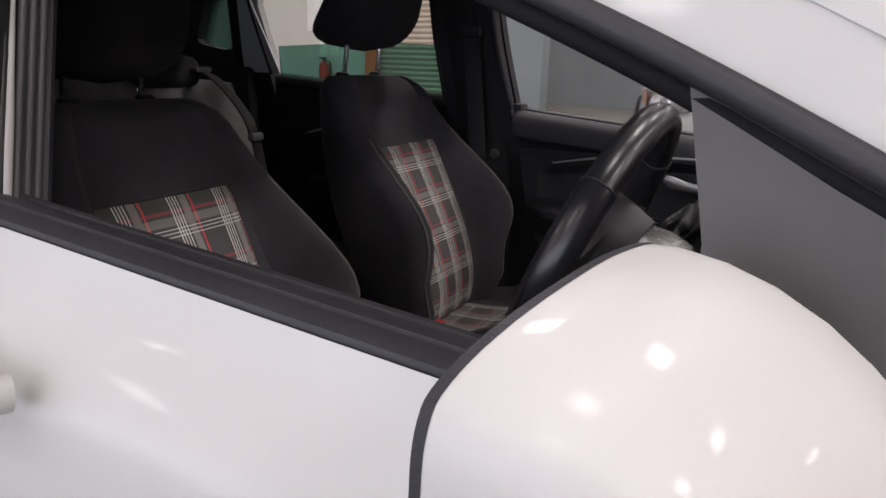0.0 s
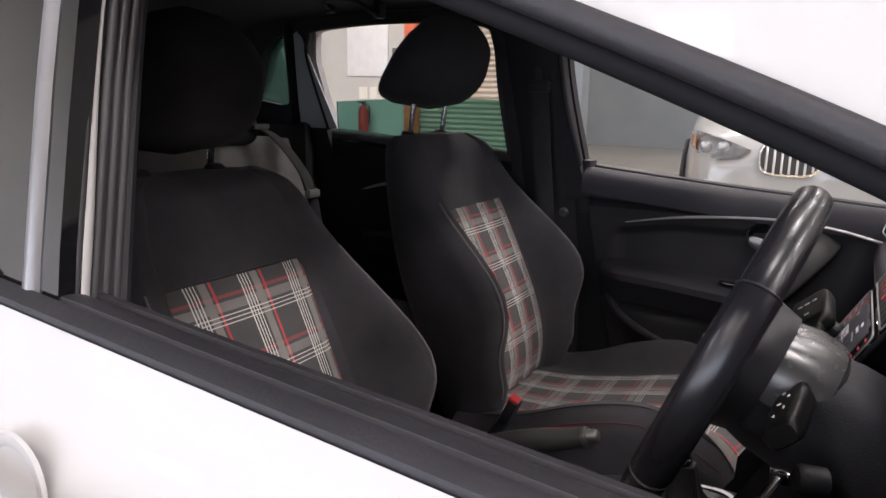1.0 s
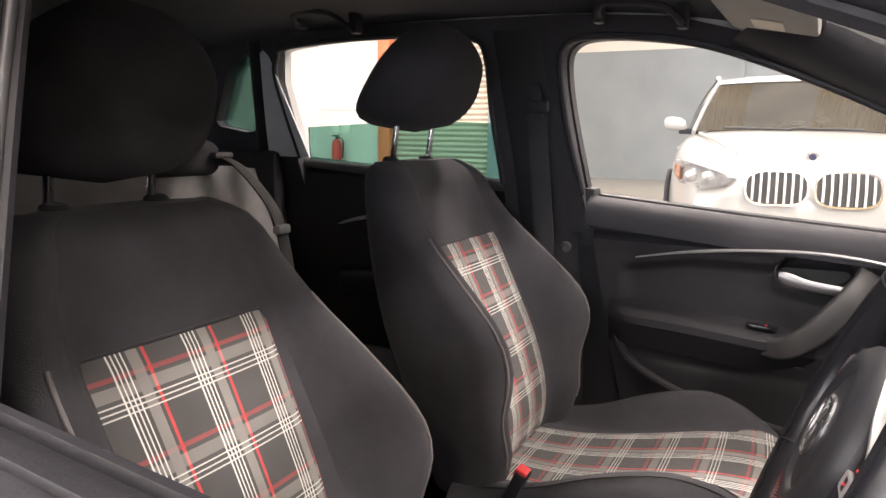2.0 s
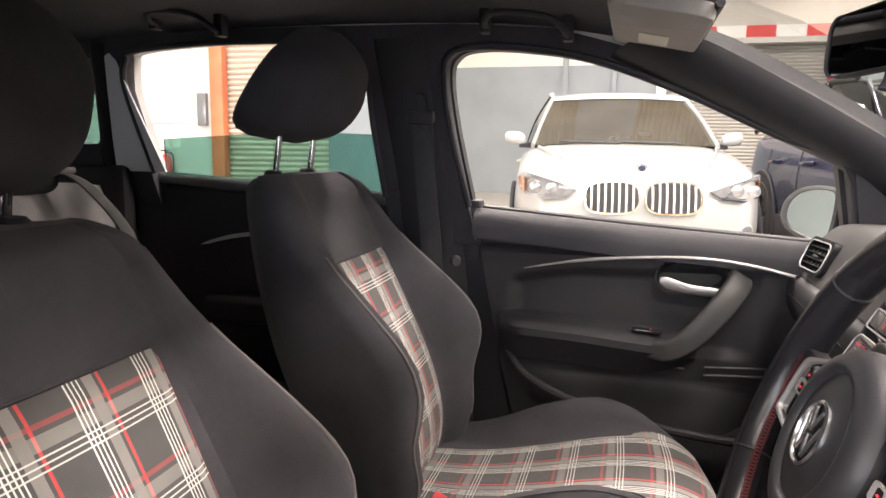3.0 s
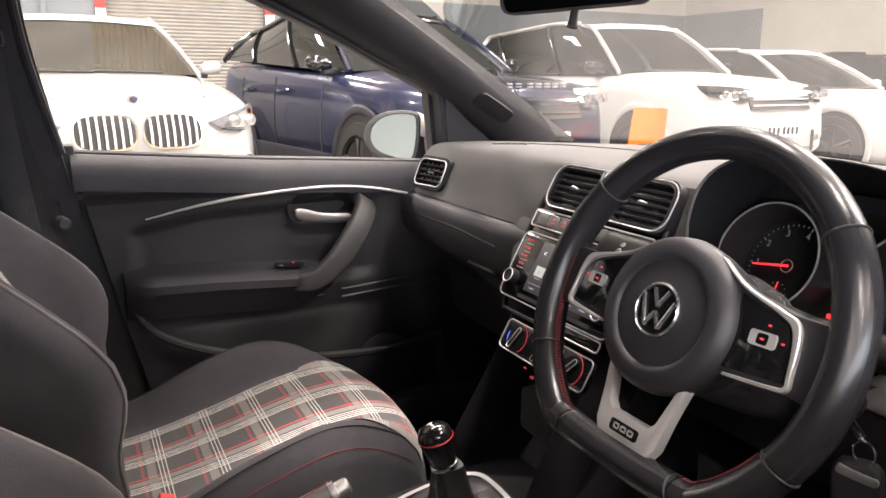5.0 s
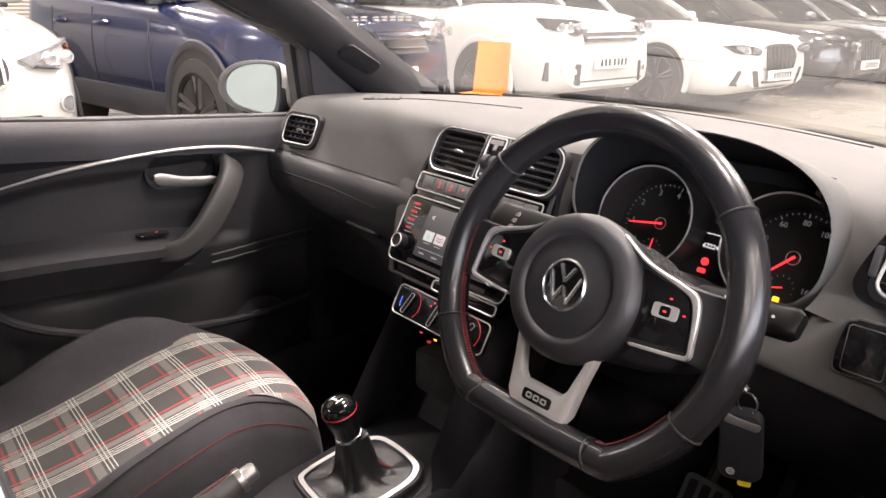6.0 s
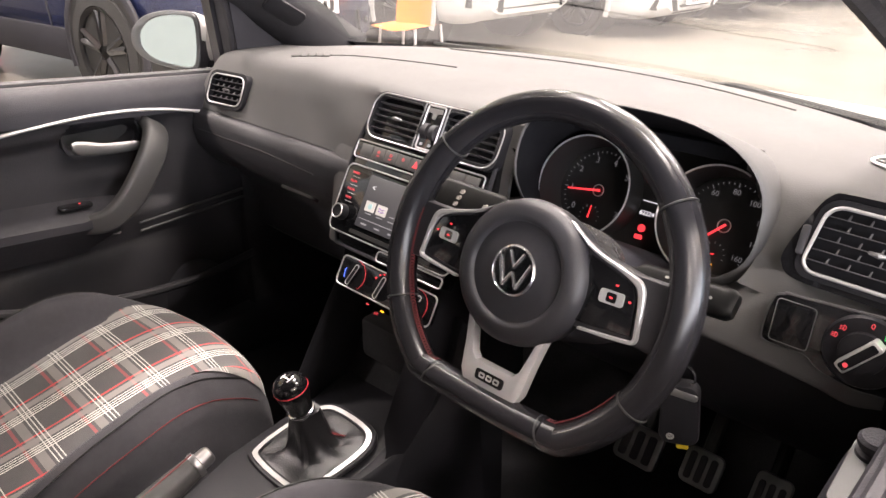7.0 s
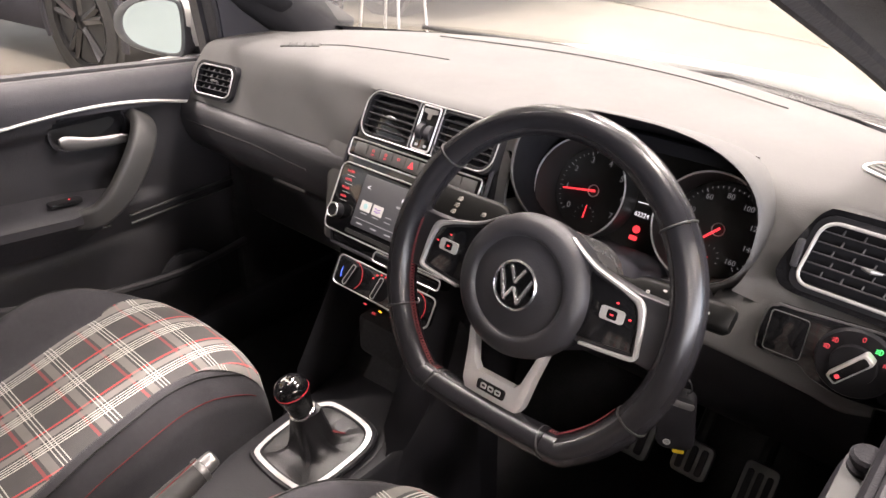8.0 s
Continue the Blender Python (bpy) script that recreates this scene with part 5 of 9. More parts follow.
# grab handles on the roof rail
for (y, x, up) in ((0.047, -0.475, 0.012), (-0.685, -0.465, 0.04)):
    h = thing("grab_handle", "black folding grab handle above the door", "handle", (x, y, 1.38 + up), group="roof grab handles")
    bm = bm_new()
    tube(bm, crom([(x - 0.01, y - 0.076, 1.368 + up), (x + 0.02, y - 0.074, 1.378 + up), (x + 0.035, y - 0.05, 1.39 + up), (x + 0.035, y + 0.04, 1.38 + up), (x + 0.02, y + 0.074, 1.358 + up), (x - 0.01, y + 0.08, 1.345 + up)], 4), 0.0068, 10, flat=0.8)
    part("grip", bm, M_DASHLOW, h)
    for dy in (-0.08, 0.08):
        bm = bm_new()
        box(bm, x - 0.03, x + 0.0, y + dy - 0.01, y + dy + 0.01, 1.352 + up - 0.12 * (dy + 0.02), 1.4 + up - 0.12 * (dy + 0.02), 0.004)
        part("bracket", bm, M_DASHLOW, h)

# sun visor folded up
vis = thing("sun_visor", "grey fabric sun visor with a pale warning label", "visor", (-0.34, 0.29, 1.36))
bm = bm_new()
B = basis((-0.34, 0.285, 1.352), (-1, 0, 0), (0, 1, -0.2))
slab(bm, rrect(0.4, 0.15, 0.03, 5), -0.01, 0.012, B, bevel=0.006)
part("panel", bm, M_VISOR, vis)
bm = bm_new()
slab(bm, rrect(0.1, 0.05, 0.003, 1), 0.013, 0.0145, basis((-0.40, 0.283, 1.352), (-1, 0, 0), (0, 1, -0.2)))
part("label", bm, M_PAPER, vis, "pale warning label")
bm = bm_new()
cyl(bm, (-0.54, 0.36, 1.345), (-0.13, 0.36, 1.345), 0.006, n=10)
part("hinge_rod", bm, M_DASHLOW, vis)

# rear-view mirror
rvm = thing("rear_view_mirror", "black rear-view mirror on the windscreen", "mirror", (0.08, 0.52, 1.22))
c = Vector((0.04, 0.5125, 1.274))
B = basis(c, (0.974, 0.226, 0.0), (0.0, 0.06, 1))
bm = bm_new()
ring0 = rrect(0.24, 0.072, 0.02, 6)
loft(bm, [[B @ Vector((x * k, y * k, d)) for x, y in ring0] for k, d in ((0.55, -0.034), (0.8, -0.03), (0.94, -0.02), (1.0, -0.006), (1.0, 0.005), (0.985, 0.0085), (0.955, 0.0085), (0.95, 0.005))])
part("housing", bm, M_DASHLOW, rvm, "black plastic housing")
bm = bm_new()
slab(bm, [(x * 0.952, y * 0.94) for x, y in ring0], 0.004, 0.0062, B)
part("mirror_face", bm, M_MIRRORDIM, rvm, "dark mirror glass")
bm = bm_new()
tube(bm, [B @ Vector((0, 0.004, -0.03)), B @ Vector((0, 0.02, -0.07)), B @ Vector((0, 0.035, -0.1))], [0.014, 0.011, 0.016], 12)
part("stalk", bm, M_DASHLOW, rvm)
bm = bm_new()
tube(bm, [B @ Vector((0.006, -0.034, -0.004)), B @ Vector((0.006, -0.048, -0.002)), B @ Vector((0.006, -0.058, 0.0))], [0.005, 0.0055, 0.0075], 8)
part("dimming_lever", bm, M_DASHLOW, rvm)

# front seat belts on the B pillars
for s in (-1,):
    belt = thing("seat_belt", "dark woven seat belt on the pillar", "seat belt", (-0.56, -0.18, 0.45))
    bm = bm_new()
    pts = [(-0.553, -0.18, 1.215), (-0.57, -0.175, 1.08), (-0.575, -0.16, 0.9), (-0.585, -0.14, 0.6), (-0.6, -0.12, 0.4)]
    rings = [[(x, y - 0.023, z), (x + 0.004, y, z), (x, y + 0.023, z), (x - 0.003, y + 0.023, z), (x - 0.001, y, z), (x - 0.003, y - 0.023, z)] for x, y, z in crom(pts, 4)]
    loft(bm, rings)
    part("webbing", bm, M_BELT, belt)
    bm = bm_new()
    box(bm, -0.562, -0.54, -0.21, -0.15, 1.2, 1.228, 0.009)
    part("guide", bm, M_DASHLOW, belt)
    bm = bm_new()
    slab(bm, rrect(0.022, 0.15, 0.008), -0.008, 0.004, basis((-0.557, -0.175, 1.19), (0, 1, 0.1), (0.25, -0.08, 1)), bevel=0.003)
    part("height_slide", bm, M_DASHLOW, belt)
    bm = bm_new()
    lathe(bm, (-0.565, -0.105, 0.91), (1, 0.3, 0), [(0.012, 0), (0.012, 0.02), (0.008, 0.024)], 14)
    part("button", bm, M_DASHLOW, belt)

# ---- doors ----


def door_inner_x(y, z):
    """Inner face of the passenger door card."""
    top = lin(z, [(0.3, -0.655), (0.55, -0.64), (0.75, -0.625), (0.9, -0.622), (0.96, -0.612), (0.99, -0.62), (1.02, -0.665)])
    return top


def door_sill_z(y):
    return lin(y, [(-0.1, 1.018), (0.24, 0.99), (0.67, 0.962)])


bm = bm_new()
box(bm, -0.82, -0.675, -0.09, 0.86, 0.3, 0.955, 0.03, 3)
pd = part("car_door", bm, M_WHITE, body_car, "front passenger door, white outside, black inside")


def card(u, v):
    z = 0.32 + 0.64 * v
    y0 = lin(z, [(0.3, 0.06), (0.59, 0.007), (0.69, -0.016), (0.87, -0.051), (1.02, -0.078)])
    y = y0 + (0.7 - y0) * u
    # the sunken upper field
    sink = 0.0
    if 0.72 < z < 0.93:
        a = min(1, max(0, (y - 0.0) / 0.03)) * min(1, max(0, (0.52 - y) / 0.05))
        b = min(1, max(0, (z - 0.72) / 0.02)) * min(1, max(0, (lin(y, [(0.0, 0.875), (0.15, 0.9), (0.5, 0.905)]) - z) / 0.02))
        sink = 0.018 * a * b
    cup = math.hypot((y - 0.385) / 0.068, (z - 0.89) / 0.032)
    sink += 0.03 * max(0.0, min(1.0, (1.08 - cup) / 0.18))
    pocket = 0.028 * max(0, 1 - abs(z - 0.5) / 0.16) ** 0.5 * min(1, max(0, (y - 0.05) / 0.1)) * min(1, max(0, (0.55 - y) / 0.1))
    tuck = 0.02 * max(0.0, min(1.0, (z - 0.925) / 0.015))
    return Vector((door_inner_x(y, z) - sink + pocket - tuck, y, z))


bm = bm_new()
sheet(bm, card, span(0, 1, 90), span(0, 1, 110), 0.008)
part("door_card", bm, M_DOORTRIM, pd, "black grained door card")
bm = bm_new()
rings = []
for y in span(-0.078, 0.7, 24):
    z = door_sill_z(y)
    rings.append([(-0.672, y, z - 0.03), (-0.672, y, z - 0.004), (-0.664, y, z + 0.002), (-0.65, y, z + 0.002), (-0.63, y, z - 0.005), (-0.613, y, z - 0.018), (-0.606, y, z - 0.035), (-0.608, y, z - 0.06), (-0.64, y, z - 0.06)])
loft(bm, rings)
part("sill_cap", bm, M_DASHLOW, pd, "dark grey grained door top")
bm = bm_new()
strip = crom([(-0.62, 0.036, 0.892), (-0.616, 0.148, 0.914), (-0.61, 0.265, 0.928), (-0.608, 0.387, 0.933), (-0.608, 0.49, 0.924), (-0.61, 0.6, 0.9), (-0.612, 0.68, 0.885)], 6)
k = len(strip)
tube(bm, strip, [0.0015 + 0.003 * min(1, i / 8) for i in range(k)], 8, flat=0.8)
part("trim_strip", bm, M_SPOKETRIM, pd, "curved satin silver strip")
bm = bm_new()
box(bm, -0.72, -0.652, -0.14, 0.085, 0.3, 0.955, 0.006)
part("door_jamb", bm, M_DOORTRIM, pd, "black door edge")
# armrest shelf
bm = bm_new()
rings = []
for y in span(-0.012, 0.4, 20):
    k = min(1.0, max(0.1, (0.408 - y) / 0.11)) ** 0.6
    w = 0.065 * min(1, max(0.05, (y + 0.03) / 0.06)) ** 0.5 * (0.35 + 0.65 * k)
    zt = lin(y, [(-0.02, 0.79), (0.15, 0.782), (0.32, 0.768), (0.4, 0.755)])
    rings.append([(-0.64, y, zt - 0.02 - 0.08 * k), (-0.64, y, zt + 0.008), (-0.64 + w * 0.5, y, zt + 0.004), (-0.64 + w, y, zt - 0.002), (-0.635 + w * 1.15, y, zt - 0.014), (-0.635 + w * 1.15, y, zt - 0.03), (-0.64 + w, y, zt - 0.03 - 0.015 * k), (-0.635 + w * 0.5, y, zt - 0.025 - 0.065 * k)])
loft(bm, rings)
part("armrest", bm, M_VINYL, pd, "black armrest shelf")
# pull handle: a thick curved bar from the armrest up to the strip
bm = bm_new()
pts = crom([(-0.612, 0.28, 0.752), (-0.582, 0.31, 0.743), (-0.563, 0.348, 0.749), (-0.557, 0.392, 0.784), (-0.56, 0.431, 0.832), (-0.572, 0.456, 0.864), (-0.598, 0.474, 0.886), (-0.64, 0.48, 0.894)], 6)
rings = []
for i, p in enumerate(pts):
    q = (pts[min(i + 1, len(pts) - 1)] - pts[max(i - 1, 0)]).normalized()
    across = Vector((-1, 0, 0)).cross(q).normalized()
    deep = q.cross(across)
    w = 0.032 + 0.018 * min(1, i / 20)
    rings.append([p + across * a + deep * b for a, b in rrect(w, 0.024, 0.008, 4)])
loft(bm, rings)
part("pull_handle", bm, M_PULL, pd, "dark grey curved pull handle")
# release lever in its cup
bm = bm_new()
Bh = basis((-0.63, 0.385, 0.887), (0, 1, 0), (0, 0, 1))
slab(bm, rrect(0.146, 0.07, 0.032, 6), -0.03, 0.002, Bh, [rrect(0.138, 0.062, 0.029, 6)])
cup = part("handle_cup", bm, M_DOORTRIM, pd)
bm = bm_new()
slab(bm, rrect(0.132, 0.06, 0.026, 6), -0.034, -0.032, Bh)
part("cup_bottom", bm, M_INK, pd)
bm = bm_new()
rows = [(0.322, 0.882, 0.007), (0.332, 0.878, 0.013), (0.35, 0.8735, 0.0135), (0.375, 0.868, 0.0112), (0.405, 0.8645, 0.0105), (0.435, 0.863, 0.0095), (0.446, 0.863, 0.006)]
rings = []
for p in crom([Vector(r) for r in rows], 3):
    rings.append([(-0.609 + 0.004 * math.sin(a * 2 * math.pi / 12), p.x, p.y + p.z * math.cos(a * 2 * math.pi / 12)) for a in range(12)])
loft(bm, rings)
part("release_lever", bm, M_LEVER, pd, "satin silver release lever")
bm = bm_new()
slab(bm, rrect(0.06, 0.022, 0.008), 0.0, 0.006, basis((-0.592, 0.3, 0.776), (0, 1, -0.06), (-1, 0, 0.05)), bevel=0.002)
part("window_switch", bm, M_PIANO, pd)
bm = bm_new()
slab(bm, rrect(0.0035, 0.003, 0.001), 0.006, 0.0066, basis((-0.592, 0.308, 0.776), (0, 1, -0.06), (-1, 0, 0.05)))
part("switch_icon", bm, G_RED, pd)
# seams of the lower card
for pts in ([(-0.622, 0.0, 0.735), (-0.617, 0.18, 0.712), (-0.615, 0.38, 0.695)], [(-0.615, 0.42, 0.703), (-0.617, 0.66, 0.715)], [(-0.615, 0.42, 0.686), (-0.617, 0.66, 0.697)]):
    bm = bm_new()
    tube(bm, crom(pts, 5), 0.003, 6)
    part("seam", bm, M_INK, pd)
bm = bm_new()
tube(bm, crom([(-0.618, 0.0, 0.72), (-0.6, 0.045, 0.662), (-0.588, 0.16, 0.61), (-0.58, 0.33, 0.575), (-0.58, 0.5, 0.56), (-0.6, 0.66, 0.565)], 6), 0.009, 8)
part("pocket_rim", bm, M_DOORTRIM, pd, "rounded rim of the door pocket")
bm = bm_new()
lathe(bm, (-0.63, 0.52, 0.5), (1, 0, 0), [(0.08, 0), (0.078, 0.012), (0.07, 0.016), (0.01, 0.02)], 32)
part("speaker_grille", bm, M_DASHLOW, pd)
bm = bm_new()
tube(bm, [(-0.69, y, door_sill_z(y) - 0.004) for y in span(-0.08, 0.68, 10)], 0.012, 8)
part("window_seal", bm, M_RUBBER, pd)

bm = bm_new()
box(bm, -0.7, -0.648, -0.105, -0.07, 0.9, 1.035, 0.006)
part("corner_seal", bm, M_RUBBER, pd, "black rubber corner seal")

# rear passenger door
bm = bm_new()
box(bm, -0.82, -0.665, -0.97, -0.1, 0.3, 1.0, 0.03, 3)
rd = part("car_door", bm, M_WHITE, body_car, "rear passenger door with the glass half down")
bm = bm_new()
sheet(bm, lambda u, v: Vector((lin(0.32 + 0.72 * v, [(0.3, -0.645), (0.8, -0.63), (0.95, -0.625), (1.02, -0.64), (1.06, -0.66)]), -0.28 - 0.67 * u, 0.32 + (0.7 + 0.04 * u) * v)), span(0, 1, 12), span(0, 1, 16), 0.02)
part("door_card", bm, M_DOORTRIM, rd, "black grained door card")
bm = bm_new()
tube(bm, [(-0.65, -0.27 - 0.65 * q, 1.03 + 0.042 * q) for q in span(0, 1, 8)], 0.016, 10)
part("sill_cap", bm, M_DASH, rd)
bm = bm_new()
tube(bm, crom([(-0.63, -0.3, 0.93), (-0.625, -0.5, 0.945), (-0.625, -0.66, 0.935), (-0.632, -0.78, 0.905)], 5), 0.005, 8)
part("trim_strip", bm, M_SPOKETRIM, rd, "curved satin silver strip")
bm = bm_new()
box(bm, -0.66, -0.585, -0.75, -0.3, 0.72, 0.79, 0.02, 3)
part("armrest", bm, M_VINYL, rd)

# driver's door: outer skin with a crease, seals, handle, inner card


def skin_x(z, y):
    return lin(z, [(0.3, 0.80), (0.45, 0.835), (0.7, 0.848), (0.86, 0.838), (0.885, 0.832), (0.90, 0.82), (0.95, 0.782), (0.985, 0.7725)])


def dsill(y):
    return lin(y, [(-0.35, 1.02), (-0.1, 0.9985), (0.45, 0.952), (0.9, 0.914)])


def dskin(u, v):
    y = -0.19 + 1.055 * u
    z = 0.3 + (dsill(y) - 0.0045 - 0.3) * v
    zz = z - (dsill(y) - 0.985)
    return Vector((skin_x(zz, y) + CX - 0.025, y, z))


bm = bm_new()
sheet(bm, dskin, span(0, 1, 20), span(0, 1, 40), 0.012)
dd = part("car_door", bm, M_WHITE, body_car, "white driver's door with its window wound down")
bm = bm_new()
rings = []
for y in span(-0.19, 0.66, 20):
    z = dsill(y)
    rings.append([(0.694, y, z - 0.03), (0.694, y, z - 0.003), (0.6965, y, z), (0.703, y, z), (0.705, y, z - 0.003), (0.7055, y, z - 0.012), (0.7115, y, z - 0.012), (0.7125, y, z - 0.001), (0.716, y, z + 0.003), (0.728, y, z + 0.006), (0.738, y, z + 0.006), (0.7405, y, z + 0.0015), (0.743, y, z + 0.0015), (0.7455, y, z + 0.006), (0.756, y, z + 0.0045), (0.764, y, z + 0.0005), (0.766, y, z - 0.004), (0.76, y, z - 0.03)])
loft(bm, rings)
part("window_seal", bm, M_RUBBER, dd, "black rubber sill seal")
bm = bm_new()
rings = []
for y in span(-0.09, 0.62, 20):
    z = dsill(y)
    rings.append([(0.684, y, z - 0.08), (0.682, y, z - 0.055), (0.684, y, z - 0.035), (0.688, y, z - 0.022), (0.693, y, z - 0.02), (0.693, y, z - 0.07)])
loft(bm, rings)
part("inner_sill", bm, M_DASHLOW, dd, "black inner door top")
bm = bm_new()
sheet(bm, lambda u, v: Vector((0.695 - 0.01 * math.sin(3 * v), -0.08 + 0.76 * u, 0.32 + 0.55 * v)), span(0, 1, 10), span(0, 1, 10), 0.02)
part("door_card", bm, M_DOORTRIM, dd, "black grained door card")
# sail panel outside
bm = bm_new()
B = Matrix(((0, 0, 1, 0), (1, 0, 0, 0), (0, 1, 0, 0), (0, 0, 0, 1)))
slab(bm, [(0.578, 0.94), (0.581, 1.05), (0.56, 1.142), (0.6, 1.125), (0.75, 1.045), (0.9, 0.965), (0.9, 0.92)], 0, 1, B)
for v in bm.verts:
    v.co = side_point(1, v.co.y, v.co.z, -0.032 + 0.02 * v.co.x)
part("sail_panel", bm, M_SAIL, dd, "grey-black triangular sail panel")
bm = bm_new()
tube(bm, [side_point(1, p.x, p.y, -0.034) for p in crom([Vector(q) for q in ((-0.02, 1.352, 0), (0.1, 1.33, 0), (0.2, 1.29, 0), (0.35, 1.235, 0), (0.53, 1.162, 0), (0.7, 1.08, 0), (0.9, 0.975, 0))], 6)], 0.0095, 10)
part("window_seal", bm, M_RUBBER, dd, "black rubber frame seal")
bm = bm_new()
tube(bm, [side_point(1, p.x, p.y, -0.024) for p in crom([Vector(q) for q in ((-0.02, 1.338, 0), (0.1, 1.314, 0), (0.2, 1.274, 0), (0.35, 1.219, 0), (0.53, 1.146, 0), (0.7, 1.064, 0), (0.9, 0.958, 0))], 6)], 0.008, 10)
part("window_channel", bm, M_HOOD, dd, "black window channel")
side_slab("pillar_cover", [(-0.085, 0.95), (-0.0985, 1.045), (-0.112, 1.153), (-0.122, 1.26), (-0.123, 1.375), (-0.3, 1.385), (-0.29, 1.25), (-0.27, 0.96)], [], 1, -0.037, -0.0145, M_PIANO, dd, "gloss black pillar cover")
# rear window channel: parallel rubber lips up the B pillar
edge_line = crom([(-0.0885, 0.95, 0), (-0.101, 1.045, 0), (-0.115, 1.153, 0), (-0.1205, 1.2, 0), (-0.1265, 1.29, 0), (-0.1225, 1.36, 0)], 4)
for x_in, dy, r0, r1, mt in ((0.025, 0.001, 0.0048, 0.0048, M_RIB), (0.0135, 0.001, 0.0048, 0.0048, M_RIB), (0.002, 0.001, 0.0048, 0.0048, M_RIB), (-0.0095, 0.0, 0.0068, 0.0022, M_WHITE), (-0.0175, 0.001, 0.0045, 0.0042, M_RIB), (-0.032, -0.034, 0.0125, 0.0125, M_SATINDARK)):
    bm = bm_new()
    tube(bm, [side_point(1, p.x + dy - 0.002, p.y, x_in) for p in edge_line], [lin(p.y, [(0.95, r0), (1.06, r0), (1.25, r1)]) for p in edge_line], 10)
    part("pillar_strip", bm, mt, dd)
# handle
h = bm_new()
tube(h, crom([(0.842, -0.13, 0.9), (0.872, -0.11, 0.9), (0.878, -0.01, 0.893), (0.873, 0.078, 0.886), (0.845, 0.096, 0.883)], 5), 0.0135, 12, flat=1.2)
part("door_handle", h, M_WHITE, dd, "white door handle")
bm = bm_new()
lathe(bm, (0.832, -0.03, 0.874), (1, 0, 0.15), [(0.052, 0.0), (0.05, 0.003), (0.042, 0.002), (0.034, -0.004), (0.01, -0.008)], 32)
part("handle_dish", bm, M_WHITE, dd)
# armrest with the mirror control
bm = bm_new()
rings = []
for x, y, z in crom([(0.69, 0.478, 0.872), (0.686, 0.462, 0.874), (0.684, 0.43, 0.868), (0.682, 0.34, 0.85), (0.682, 0.1, 0.81)], 5):
    rings.append([(x - 0.028, y, z - 0.06), (x - 0.028, y, z - 0.014), (x - 0.02, y, z - 0.002), (x + 0.025, y, z + 0.003), (x + 0.03, y, z - 0.05)])
loft(bm, rings)
part("armrest", bm, M_DASHLOW, dd, "dark grey armrest")
bm = bm_new()
slab(bm, rrect(0.042, 0.09, 0.012), 0, 0.004, basis((0.682, 0.422, 0.868), (1, 0, 0.05), (0, 1, 0.15)), bevel=0.0015)
part("switch_plate", bm, material("grey_switch_plate", (0.09, 0.09, 0.092), 0.5, vary=0.08), dd, "silver-grey switch plate")
bm = bm_new()
lathe(bm, (0.6765, 0.446, 0.873), (0, -0.1, 1), [(0.0135, 0), (0.0135, 0.005), (0.0105, 0.007), (0.0105, 0.01), (0.0135, 0.012), (0.014, 0.017), (0.0115, 0.02), (0.004, 0.021)], 20)
part("mirror_knob", bm, M_DASHLOW, dd, "round black mirror control")

# rear driver-side door
bm = bm_new()
sheet(bm, lambda u, v: dskin(-0.006 - 0.8 * u, v), span(0, 1, 14), span(0, 1, 30), 0.012)
rdd = part("car_door", bm, M_WHITE, body_car, "white rear door with dark glass")
bm = bm_new()
rings = []
for y in span(-0.95, -0.19, 12):
    z = dsill(y) + 0.004
    rings.append([(0.70, y, z - 0.02), (0.70, y, z + 0.012), (0.72, y, z + 0.016), (0.745, y, z + 0.004), (0.756, y, z - 0.03)])
loft(bm, rings)
part("window_seal", bm, M_RUBBER, rdd)
bm = bm_new()
sheet(bm, lambda u, v: Vector((0.665, -0.28 - 0.67 * u, 0.32 + 0.7 * v)), span(0, 1, 4), span(0, 1, 4), 0.02)
part("door_card", bm, M_DOORTRIM, rdd)

# door mirrors


